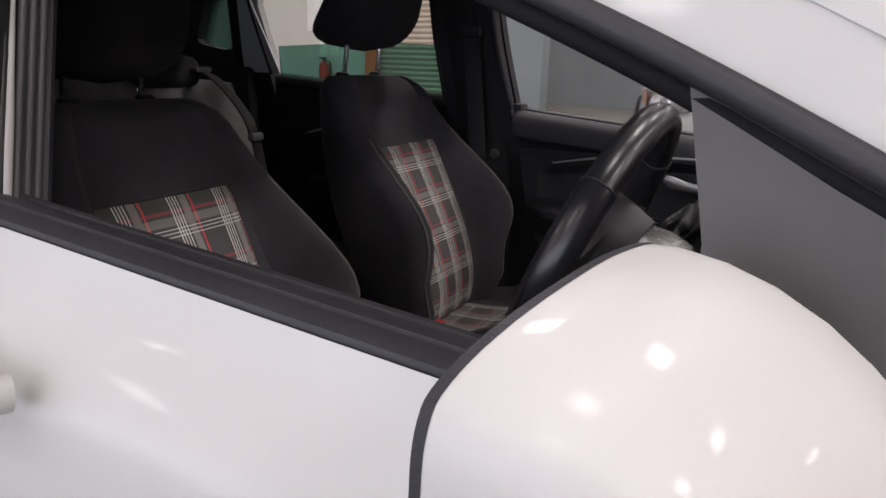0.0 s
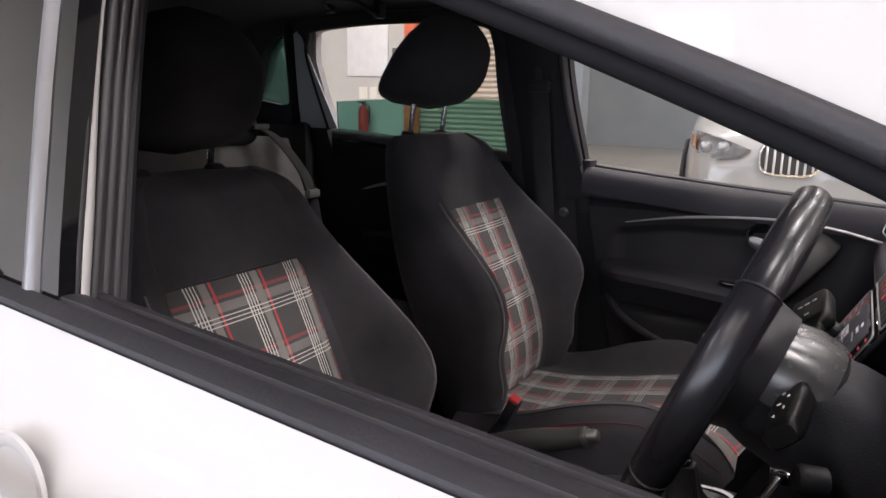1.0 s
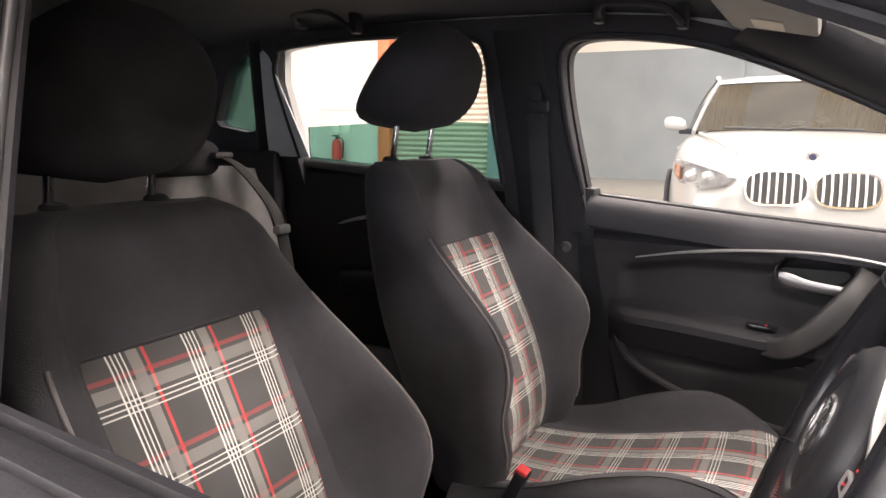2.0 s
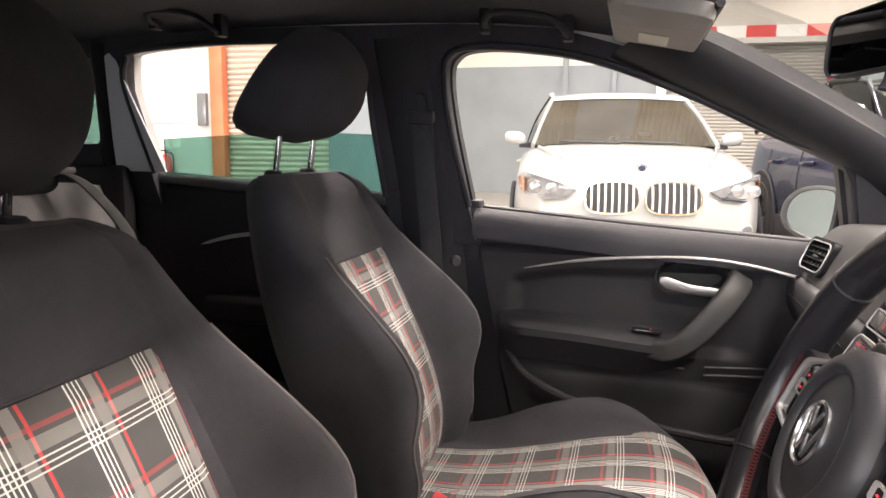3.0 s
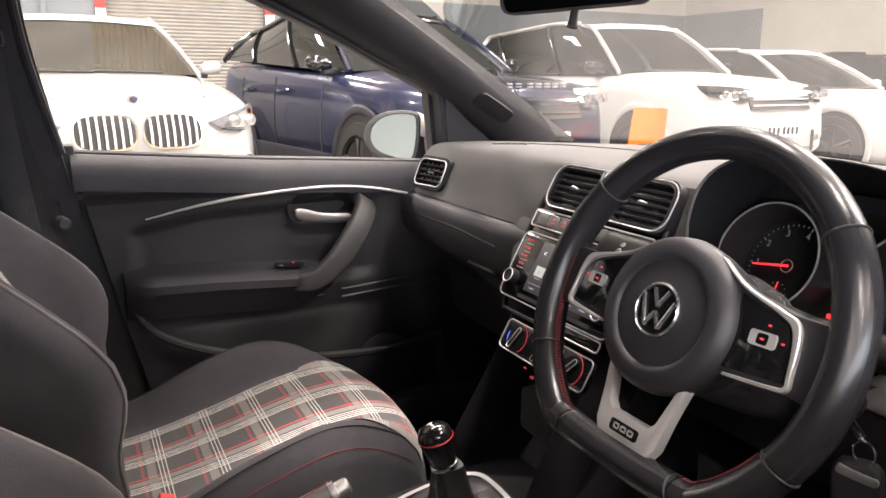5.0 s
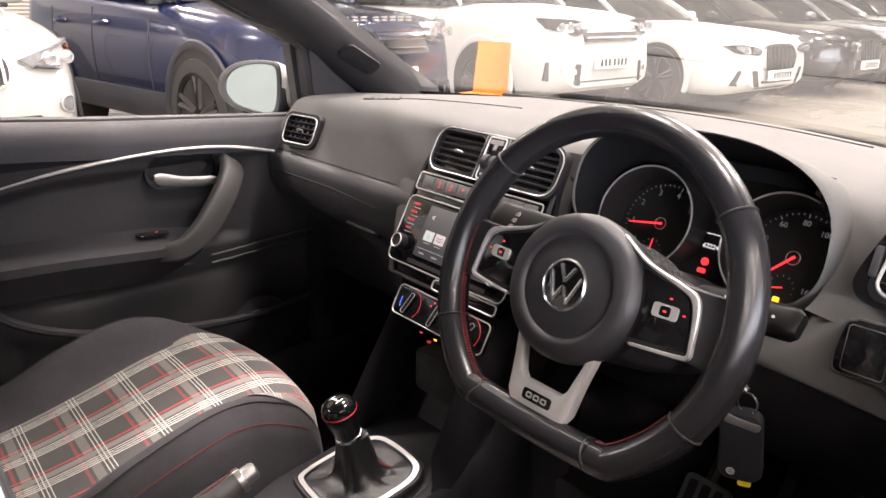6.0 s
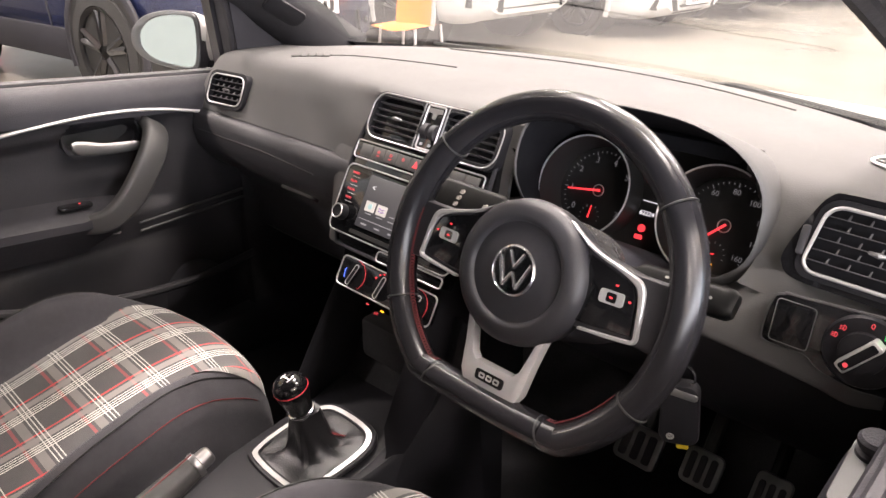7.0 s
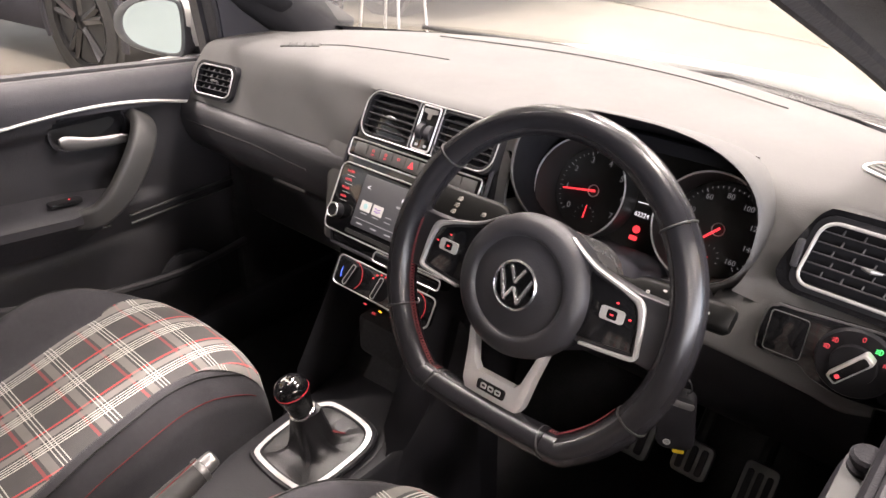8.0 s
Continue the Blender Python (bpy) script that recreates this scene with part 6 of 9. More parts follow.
def wing_mirror(c, yaw, flip, label):
    """Face at local y = 0 looking back, shell bulging ahead of it; flip mirrors it left to right."""
    m = thing("wing_mirror", label, "mirror", c, group="door mirrors")
    M = pose(*c, -9.5 if flip else 0, 0, yaw) @ Matrix.Diagonal((-1 if flip else 1, 1, 1, 1))
    edge = [(-0.02, 0.071), (0.03, 0.07), (0.07, 0.066), (0.094, 0.06), (0.103, 0.052), (0.106, 0.032), (0.103, -0.015), (0.094, -0.046), (0.075, -0.058), (0.02, -0.063), (-0.05, -0.06), (-0.09, -0.05), (-0.102, -0.03), (-0.104, 0.01), (-0.096, 0.044), (-0.07, 0.064)]
    if flip:  # a rounder, more pointed outline towards its outer end
        edge = [(-0.02, 0.066), (0.03, 0.06), (0.068, 0.047), (0.094, 0.024), (0.1, 0.002), (0.094, -0.02), (0.07, -0.04), (0.03, -0.053), (-0.03, -0.061), (-0.066, -0.061), (-0.082, -0.052), (-0.088, -0.02), (-0.087, 0.02), (-0.082, 0.05), (-0.068, 0.063)]
    base = [Vector((p.x, 0, p.y)) for p in crom([Vector((x, z, 0)) for x, z in edge], 4, True)]
    # sections ahead of the face: way forward, width, height above and below, shift
    shape = [(0.0015, 1.0, 1.0, 1.0), (0.012, 1.0, 1.0, 0.99), (0.03, 0.985, 0.96, 0.96), (0.05, 0.955, 0.86, 0.9), (0.07, 0.9, 0.7, 0.8), (0.088, 0.81, 0.5, 0.66), (0.102, 0.68, 0.32, 0.48), (0.111, 0.5, 0.18, 0.3), (0.116, 0.25, 0.07, 0.12)]

    def ring(y, kx, up, dn, k=1.0):
        return [M @ Vector(((p.x + 0.02) * kx * k - 0.02 - 0.08 * max(0, y - 0.03), y * (1 - 0.12 * max(0, p.x / 0.105)), p.z * k * (up if p.z > 0 else dn))) for p in base]
    cap, low_, rim, face, foot = bm_new(), bm_new(), bm_new(), bm_new(), bm_new()
    cut = M @ Vector((0, 0, 0.017))
    loft(cap, [ring(*q) for q in shape])
    bmesh.ops.bisect_plane(cap, geom=cap.verts[:] + cap.edges[:] + cap.faces[:], plane_co=cut, plane_no=M.to_3x3() @ Vector((0.12, -0.15, -1)), clear_outer=True)
    loft(low_, [ring(*q, 0.975) for q in shape])
    fx, fz, fo = (0.8, 0.85, -0.008) if flip else (0.945, 0.925, 0.0)
    loft(rim, [[M @ Vector((p.x * 0.93, 0.004, p.z * 0.9)) for p in base], [M @ Vector((p.x * 0.95, -0.0025, p.z * 0.93)) for p in base], [M @ Vector((p.x * 0.985, -0.003, p.z * 0.985)) for p in base], [M @ Vector((p.x * 1.002, -0.0015, p.z * 1.004)) for p in base], [M @ Vector((p.x * 1.002, 0.002, p.z * 1.003)) for p in base]], True, False)
    loft(face, [[M @ Vector((p.x * fx + fo, -0.0042 if flip else -0.0012, p.z * fz)) for p in base], [M @ Vector((p.x * fx + fo, 0.001, p.z * fz)) for p in base]])
    if flip:
        bez = bm_new()
        loft(bez, [[M @ Vector((p.x * kx + fo * ko, y, p.z * kz)) for p in base] for kx, kz, ko, y in ((0.79, 0.84, 1, 0.0), (0.815, 0.865, 1, -0.005), (0.835, 0.885, 0.9, -0.0065), (0.96, 0.97, 0.1, -0.005), (0.985, 0.985, 0, -0.0028))], True, False)
        part("bezel", bez, material("dark_grey_bezel", (0.07, 0.075, 0.08), 0.4, vary=0.05), m, "dark grey bezel round the glass")
    if flip:
        neck = bm_new()
        loft(neck, [[M @ Vector((x, y + 0.03 * math.cos(a), z + h * math.sin(a))) for a in [2 * math.pi * j / 16 for j in range(16)]] for x, y, z, h in ((-0.06, 0.045, 0.006, 0.05), (-0.095, 0.05, 0.008, 0.046), (-0.13, 0.056, 0.008, 0.04), (-0.165, 0.062, 0.006, 0.036))])
        part("neck", neck, M_WHITE, m, "white painted neck towards the door")
    tube(foot, [M @ Vector((-0.06, 0.05, -0.04)), M @ Vector((-0.11, 0.06, -0.055)), M @ Vector((-0.17, 0.07, -0.065))], [0.022, 0.022, 0.026], 12, flat=0.7)
    part("cap", cap, M_WHITE, m, "white painted mirror cap")
    part("lower_shell", low_, M_DASHLOW, m, "black lower shell")
    part("rim", rim, M_DASHLOW, m, "black plastic rim")
    part("mirror_face", face, M_MIRROR, m, "pale blue mirror glass")
    part("foot", foot, M_DASHLOW, m, "black mirror foot")


wing_mirror((0.9, 0.566, 1.009), -7.5, False, "white door mirror beside the driver's window")
wing_mirror((-0.838, 0.645, 1.012), 24, True, "white door mirror outside the passenger window")

M_SIDEDASH = material("dark_grained_dash_face", (0.055, 0.054, 0.055), 0.5, vary=0.06, scale=9, bump=0.25, bump_scale=620)
# ---- dashboard ----
dash = thing("dashboard", "dark grey grained dashboard with silver-rimmed vents", "dashboard", (CX, 0.8, 0.7))


def dash_profile(x):
    """(y, z) rows from the windscreen to the underside, by how far across."""
    e = abs(x - CX) / 0.66
    back = 1.1 - 0.2 * e * e
    mid = max(0.0, 1 - abs(x - 0.035) / 0.3)  # centre stack stands proud at its top
    mid = mid * mid * (3 - 2 * mid)
    zt = 1.022 - 0.02 * e ** 2
    rows = [(back, zt - 0.005), (back - 0.1, zt + 0.004), (0.9 - 0.1 * e, zt + 0.008), (0.8 - 0.05 * e, zt + 0.01), (0.70 - 0.02 * e, zt + 0.01), (0.645 - 0.03 * mid, zt + 0.002)]
    rows += [(0.622 - 0.01 * mid, zt - 0.022), (0.606 - 0.012 * mid, 0.962), (0.594 - 0.005 * mid, 0.935), (0.584, 0.912)]
    return rows


# upper pad; the binnacle and the centre stack are let into it
bm = bm_new()
xs = span(-0.62, 0.66, 96)
rings = []
for x in xs:
    pr = crom([Vector((0, y, z)) for y, z in dash_profile(x)], 3)
    rings.append([Vector((x, p.y, p.z)) for p in pr])
rows = loft(bm, rings, False, False)
# openings for the binnacle and the stack


def off_centre(c):
    p = 2.5 if c.x < 0.345 else 2.0
    return ((abs(c.x - 0.345) / 0.164) ** p + (abs(c.z - 0.95) / 0.1) ** p) ** (1 / p)


for v in bm.verts:
    e = off_centre(v.co)
    if v.co.y < 0.66 and 0.9 < e < 1.1:
        v.co.x = 0.345 + (v.co.x - 0.345) / e
        v.co.z = 0.95 + (v.co.z - 0.95) / e
dead = []
for f in bm.faces:
    c = f.calc_center_median()
    if c.y < 0.712 and off_centre(c) < 1 + (0.06 * min(1, max(0, (0.4 - c.x) / 0.05)) if c.z > 0.95 else 0):
        dead.append(f)
    elif c.y < 0.64 and abs(c.x - 0.033) < 0.118 and c.z < 1.005:
        dead.append(f)
bmesh.ops.delete(bm, geom=dead, context="FACES")
bmesh.ops.solidify(bm, geom=bm.faces[:], thickness=0.006)
part("upper_pad", bm, M_DASH, dash, "dark grey grained upper pad")

# seam lines and demister slots on the pad
for pts in ([(-0.40, 0.72, 1.0245), (-0.335, 0.765, 1.027), (-0.2, 0.79, 1.0302), (-0.105, 0.8, 1.0318)], [(-0.265, 0.955, 1.0275), (0.007, 1.0, 1.0285), (0.236, 0.985, 1.028), (0.417, 0.93, 1.0263)]):
    bm = bm_new()
    tube(bm, crom(pts, 8), 0.0013, 6)
    part("demister_slot", bm, M_INK, dash, "dark demister slot")
for k in range(5):
    bm = bm_new()
    B = basis((-0.43 + 0.0125 * k, 0.703 + 0.0082 * k, 1.0225 + 0.0006 * k), (1, 0.65, 0), (-0.65, 1, 0))
    slab(bm, [(-0.008, -0.014), (0.008, -0.014), (0, 0.02)], 0, 0.0025, B)
    part("speaker_slot", bm, M_INK, dash, "small dark triangular slot")

# lower dash, glovebox
bm = bm_new()
rings = []
for x in span(-0.62, -0.085, 20):
    e = (x + 0.62) / 0.535
    rings.append([(x, 0.59, 0.9115), (x, 0.58, 0.909), (x, 0.571, 0.901), (x, 0.566, 0.885), (x, 0.566, 0.862), (x, 0.572, 0.837), (x, 0.588, 0.813), (x, 0.615, 0.79), (x, 0.65, 0.765), (x, 0.69, 0.72), (x, 0.705, 0.62), (x, 0.75, 0.58), (x, 0.75, 0.912)])
loft(bm, rings)
gb = part("glovebox", bm, M_GLOVE, dash, "dark grey glovebox with a recessed latch")
bm = bm_new()
slab(bm, rrect(0.1, 0.022, 0.008), 0, 0.006, basis((-0.31, 0.6, 0.8015), (1, 0, 0), (0, -0.77, 0.63)), bevel=0.002)
part("latch", bm, M_INK, gb)
bm = bm_new()
tube(bm, [(-0.6, 0.5655, 0.872), (-0.37, 0.5655, 0.874), (-0.22, 0.5655, 0.866)], 0.0012, 6)
part("gap", bm, M_INK, gb)
# cheek of the pad beside the console
bm = bm_new()


def cheek(u, v):
    z = 0.945 - 0.16 * v
    x0 = -0.215 + 0.035 * math.sin(min(1, v * 1.6) * math.pi / 2) + 0.03 * v
    y = lin(z, [(0.785, 0.533), (0.85, 0.5545), (0.88, 0.565), (0.9, 0.5735), (0.912, 0.5805), (0.935, 0.5905), (0.945, 0.5955)])
    return Vector((x0 + (-0.085 - x0) * u, y + 0.008 * (1 - min(1, u * 3)) ** 2 + 0.008 * (1 - min(1, v * 4)) ** 2 - 0.01 * math.sin(math.pi * min(1, u * 1.2)) * min(1, max(0, v - 0.25) * 2) * (1 - 0.5 * v), z))


sheet(bm, cheek, span(0, 1, 10), span(0, 1, 10), 0.01)
part("pad_cheek", bm, M_DASH, dash, "grey grained pad beside the console")
bm = bm_new()
rings = []
for x in span(0.155, 0.66, 20):
    rings.append([(x, 0.592, 0.862), (x, 0.582, 0.852), (x, 0.584, 0.83), (x, 0.592, 0.80), (x, 0.60, 0.76), (x, 0.65, 0.7), (x, 0.75, 0.68), (x, 0.75, 0.7), (x, 0.665, 0.72), (x, 0.618, 0.77), (x, 0.606, 0.81), (x, 0.6, 0.83), (x, 0.6, 0.855)])
loft(bm, rings)
part("knee_panel", bm, M_DEEP, dash, "black knee panel")
# face below the pad, dished towards the instruments, with a rolled lower edge
bm = bm_new()


def dash_face(u, v):
    x = 0.165 + 0.495 * u
    zl = spl(x, [(0.165, 0.852), (0.48, 0.848), (0.55, 0.844), (0.6, 0.84), (0.632, 0.835), (0.66, 0.843)])
    z = 0.918 + (zl - 0.918) * min(1, v / 0.86)
    y = lin(z, [(0.84, 0.5675), (0.862, 0.568), (0.88, 0.571), (0.9, 0.577), (0.912, 0.583), (0.918, 0.586)])
    if v > 0.86:
        q = (v - 0.86) / 0.14
        y, z = y + 0.016 * q ** 1.5, zl - 0.006 * math.sin(q * math.pi / 2)
    e = off_centre(Vector((x, 0, z)))
    return Vector((x, y + 0.05 * max(0, (1.2 - e) / 0.2) ** 1.8, z))


sheet(bm, dash_face, span(0, 1, 66), [0, 0.08, 0.16, 0.25, 0.34, 0.43, 0.52, 0.61, 0.7, 0.79, 0.86, 0.9, 0.94, 0.97, 1.0])
bmesh.ops.delete(bm, geom=[f for f in bm.faces if off_centre(f.calc_center_median()) < 0.99], context="FACES")
part("dash_face", bm, M_DASH, dash, "dark grey grained dash face round the switch", angle=60)


def vent(o, u, v, w, h, cols, rows_n, rimmat, name="air_vent", label="black slatted air vent with a silver rim", skew=0.0, rim_r=0.0016):
    B = basis(o, u, v)
    t = thing(name, label, "air vent", tuple(o), group="dash air vents")
    sk = Matrix(((1, skew, 0, 0), (0, 1, 0, 0), (0, 0, 1, 0), (0, 0, 0, 1)))
    B2 = B @ sk
    bm = bm_new()
    slab(bm, rrect(w + 0.014, h + 0.014, 0.018, 5), -0.012, 0.004, B2, [rrect(w - 0.001, h - 0.001, 0.014, 5)])
    part("surround", bm, M_DEEP, t)
    bm = bm_new()
    pts = [B2 @ Vector((x, y, 0.005)) for x, y in rrect(w, h, 0.015, 5)]
    tube(bm, pts, rim_r, 8, closed=True)
    part("rim", bm, rimmat, t, "satin silver rim")
    # shallow black sheet paints the shade of the vent's depth
    bm = bm_new()
    slab(bm, rrect(w, h, 0.014, 5), -0.0105, -0.0075, B2)
    part("backing", bm, M_HOOD, t, "matt black sheet for the shade inside the vent")
    for i in range(rows_n):
        y = -h / 2 + h * (i + 1) / (rows_n + 1)
        bm = bm_new()
        ring = [(-0.007, -0.0004), (0.0016, 0.0008), (0.0024, 0.0003), (0.0016, -0.0004), (-0.007, -0.0012)]
        loft(bm, [[B2 @ Vector((x, y + b, a)) for a, b in ring] for x in (-w / 2 + 0.002, w / 2 - 0.002)])
        for j in range(cols):  # tips of the upright fins behind
            x = -w / 2 + w * (j + 1) / (cols + 1) + (0.004 if i % 2 else 0)
            loft(bm, [[B2 @ Vector((x + q, y + 0.0003, -0.004)), B2 @ Vector((x + q, y + 0.0003, 0.0012)), B2 @ Vector((x + q, y + 0.0045, -0.0015)), B2 @ Vector((x + q, y + 0.0055, -0.004))] for q in (-0.0007, 0.0007)])
        part("slat", bm, M_SLAT, t)
    bm = bm_new()
    tube(bm, [B2 @ Vector((-0.009, 0, 0.003)), B2 @ Vector((0, 0, 0.0065)), B2 @ Vector((0.009, 0, 0.003))], [0.0018, 0.003, 0.0018], 8)
    part("slider", bm, M_DARKMETAL, t, "small grey metal slider")
    return t


vent((-0.515, 0.592, 0.96), (0.99, 0.12, 0), (0.0, 0.38, 1), 0.098, 0.056, 5, 4, M_SPOKETRIM, skew=0.1, rim_r=0.0014)
vent((0.62, 0.585, 0.986), (0.995, -0.05, 0), (0, 0.25, 1), 0.115, 0.068, 5, 5, M_SPOKETRIM, label="black slatted air vent beside the light switch", skew=0.15, rim_r=0.0019)
bm = bm_new()
B = basis((0.5535, 0.587, 0.981), (0.995, -0.05, 0), (0.12, 0.25, 1))
slab(bm, rrect(0.008, 0.03, 0.003), 0.0, 0.0065, B, bevel=0.002)
part("vent_wheel", bm, M_GLOVE, dash, "small ribbed vent wheel")
bm = bm_new()
BV = basis((0.62, 0.585, 0.986), (0.995, -0.05, 0), (0, 0.25, 1))
vo = [(-0.081, -0.02), (-0.079, -0.036), (-0.066, -0.045), (-0.03, -0.047), (0.06, -0.047), (0.072, -0.04), (0.072, 0.042), (0.06, 0.047), (-0.035, 0.047), (-0.055, 0.042), (-0.068, 0.018)]
vo = [(p.x, p.y) for p in crom([Vector((x, y, 0)) for x, y in vo], 4, True)]
slab(bm, vo, -0.03, 0.002, BV, [[(x + 0.15 * y, y) for x, y in rrect(0.114, 0.067, 0.014, 5)]])
part("vent_surround", bm, M_PIANO, dash, "gloss black surround of the side vent")
# side demister at the driver's end
bm = bm_new()
B = basis((0.588, 0.768, 1.0185), (0.86, -0.5, -0.02), (0.5, 0.86, 0.03))
slab(bm, rrect(0.062, 0.034, 0.012, 5), -0.004, 0.0022, B)
part("side_demister", bm, M_INK, dash, "small black demister vent")
bm = bm_new()
tube(bm, [B @ Vector((x, y, 0.0025)) for x, y in rrect(0.064, 0.036, 0.013, 5)], 0.0022, 8, closed=True)
part("demister_rim", bm, M_SATIN, dash, "silver rim of the small demister vent")
for k in range(3):
    bm = bm_new()
    tube(bm, [B @ Vector((-0.027, -0.009 + 0.009 * k, 0.0028)), B @ Vector((0.027, -0.009 + 0.009 * k, 0.0028))], 0.0012, 6)
    part("demister_slat", bm, M_SLAT, dash)

# centre stack, on one leaning face
SB = basis((0.034, 0.548, 0.895), (1, 0, 0), (0, 0.55, 1))


def on_stack(x, z):  # world x and height to the face's own axes
    s = (z - 0.895) * math.sqrt(1 + 0.55 ** 2)
    return (x - 0.034, s)


stack = thing("centre_stack", "gloss black centre console with radio and heater controls", "console", (0.034, 0.55, 0.75))
bm = bm_new()
out = [on_stack(*p) for p in ((-0.092, 1.0), (-0.102, 0.965), (-0.106, 0.93), (-0.104, 0.9), (-0.085, 0.82), (-0.075, 0.806), (0.14, 0.806), (0.158, 0.86), (0.168, 0.93), (0.164, 0.99), (0.15, 1.018), (-0.072, 1.018))]
slab(bm, out[::-1], -0.03, 0.003, SB, bevel=0.004)
part("fascia", bm, M_PIANO, stack, "gloss black fascia")
bm = bm_new()
pts = [SB @ Vector((*p, 0.003)) for p in out]
tube(bm, [p for p in pts], 0.003, 8, closed=True)
part("fascia_rim", bm, M_DASHLOW, stack)
bm = bm_new()
low_out = [on_stack(*p) for p in ((-0.075, 0.806), (0.15, 0.806), (0.165, 0.6), (-0.09, 0.55), (-0.05, 0.74))]
slab(bm, low_out[::-1], -0.14, -0.1, SB)
part("lower_fascia", bm, M_CARPET, stack, "black lower fascia")
for s, x0 in ((-1, -0.09), (1, 0.158)):
    bm = bm_new()
    rings = []
    for z in span(0.5, 0.9, 10):
        y = 0.548 + 0.55 * (z - 0.895) + (0.02 if z < 0.62 else 0)
        x = lin(z, [(0.5, 0.12), (0.6, 0.1), (0.78, 0.088), (0.9, 0.125)]) * s + 0.034
        rings.append([(x, y + 0.004, z), (x + s * 0.012, y + 0.03, z), (x + s * 0.015, y + 0.3, z), (x - s * 0.01, y + 0.3, z), (x - s * 0.01, y + 0.02, z)])
    loft(bm, rings)
    part("side_panel", bm, M_DEEP, stack, "black console side")

for s, nm in ((1, "console_flank"),):
    bm = bm_new()
    rings = []
    for p in crom([(0.138, 0.3, 0.566), (0.142, 0.38, 0.571), (0.146, 0.44, 0.588), (0.152, 0.485, 0.625), (0.158, 0.51, 0.68), (0.16, 0.53, 0.75)], 5):
        rings.append([p + Vector((-0.03, 0.012, -0.008)), p + Vector((-0.008, 0.002, -0.001)), p, p + Vector((0.007, 0.002, -0.006)), Vector((p.x + 0.02, p.y + 0.01, p.z - 0.06)), Vector((p.x + 0.03, p.y + 0.04, 0.3)), Vector((p.x - 0.03, p.y + 0.04, 0.3))])
    loft(bm, rings)
    part(nm, bm, M_DEEP, stack, "smooth black console side sweeping up to the dash")

# centre vents in one shared rim
for cxv in (-0.032, 0.112):
    o = SB @ Vector((cxv - 0.034, on_stack(0, 0.987)[1], 0.008))
    vent(tuple(o), (1, 0, 0), (0, 0.55, 1), 0.1, 0.06, 0, 5, M_DEEP, label="black slatted centre vent in a shared silver rim", rim_r=0.0007, skew=0.05 if cxv < 0 else -0.05)
bm = bm_new()
slab(bm, rrect(0.036, 0.066, 0.004), 0.004, 0.012, SB @ Matrix.Translation((0.006, on_stack(0, 0.987)[1], 0)), bevel=0.002)
vc = part("vent_control", bm, M_PIANO, stack)
bm = bm_new()
pts = [SB @ Vector((x + 0.006, y + on_stack(0, 0.987)[1], 0.0125)) for x, y in rrect(0.034, 0.064, 0.004)]
tube(bm, pts, 0.0014, 6, closed=True)
part("rim", bm, M_SATIN, vc)
for dx in (-0.008, 0.008):
    bm = bm_new()
    p = SB @ Vector((0.006 + dx, on_stack(0, 0.982)[1], 0.008))
    cyl(bm, p - Vector((0.005, 0, 0)), p + Vector((0.005, 0, 0)), 0.012, n=18)
    part("thumb_wheel", bm, M_DASHLOW, vc)
    bm = bm_new()
    slab(bm, rrect(0.005, 0.004, 0.001, 1), 0.0125, 0.0135, SB @ Matrix.Translation((0.006 + dx, on_stack(0, 0.965)[1], 0)))
    part("icon", bm, G_GREY, vc)
bm = bm_new()
slab(bm, [(x, y * 0.9) for x, y in ((-0.013, 0.006), (-0.013, -0.001), (-0.004, -0.002), (-0.003, -0.011), (0.003, -0.011), (0.004, -0.002), (0.013, -0.001), (0.013, 0.006))], 0.0125, 0.014, SB @ Matrix.Translation((0.006, on_stack(0, 1.007)[1], 0)))
part("badge_plate", bm, M_LEVER, vc, "silver plate above the vent wheels")
bm = bm_new()
pts = [SB @ Vector((x + 0.006, y + on_stack(0, 0.987)[1], 0.0125)) for x, y in rrect(0.256, 0.07, 0.024, 6)]
tube(bm, pts, 0.001, 8, closed=True)
part("vent_rim", bm, M_SPOKETRIM, stack, "satin silver rim round the vents")
for dx in (-0.017, 0.029):
    bm = bm_new()
    tube(bm, [SB @ Vector((dx, y + on_stack(0, 0.987)[1], 0.0125)) for y in (-0.034, 0.034)], 0.0013, 6)
    part("vent_divider", bm, M_DARKMETAL, stack, "thin grey divider between the vents")


def stack_panel(name, x0, x1, z0, z1, mat, parent, d0=0.003, d1=0.008, r=0.005, label="", rim=None):
    a, b = on_stack(x0, z0), on_stack(x1, z1)
    bm = bm_new()
    T = SB @ Matrix.Translation(((a[0] + b[0]) / 2, (a[1] + b[1]) / 2, 0))
    w, h = b[0] - a[0], b[1] - a[1]
    slab(bm, rrect(w, h, min(r, w * 0.45, h * 0.45), 3), d0, d1, T, bevel=min(0.0015, (d1 - d0) * 0.4))
    ob = part(name, bm, mat, parent, label)
    if rim:
        bm = bm_new()
        tube(bm, [T @ Vector((x, y, d1)) for x, y in rrect(w, h, min(r, w * 0.45, h * 0.45), 4)], 0.0012, 6, closed=True)
        part("rim", bm, rim, ob if ob.parent.parent is None else ob.parent, "thin silver rim")
    return ob, T


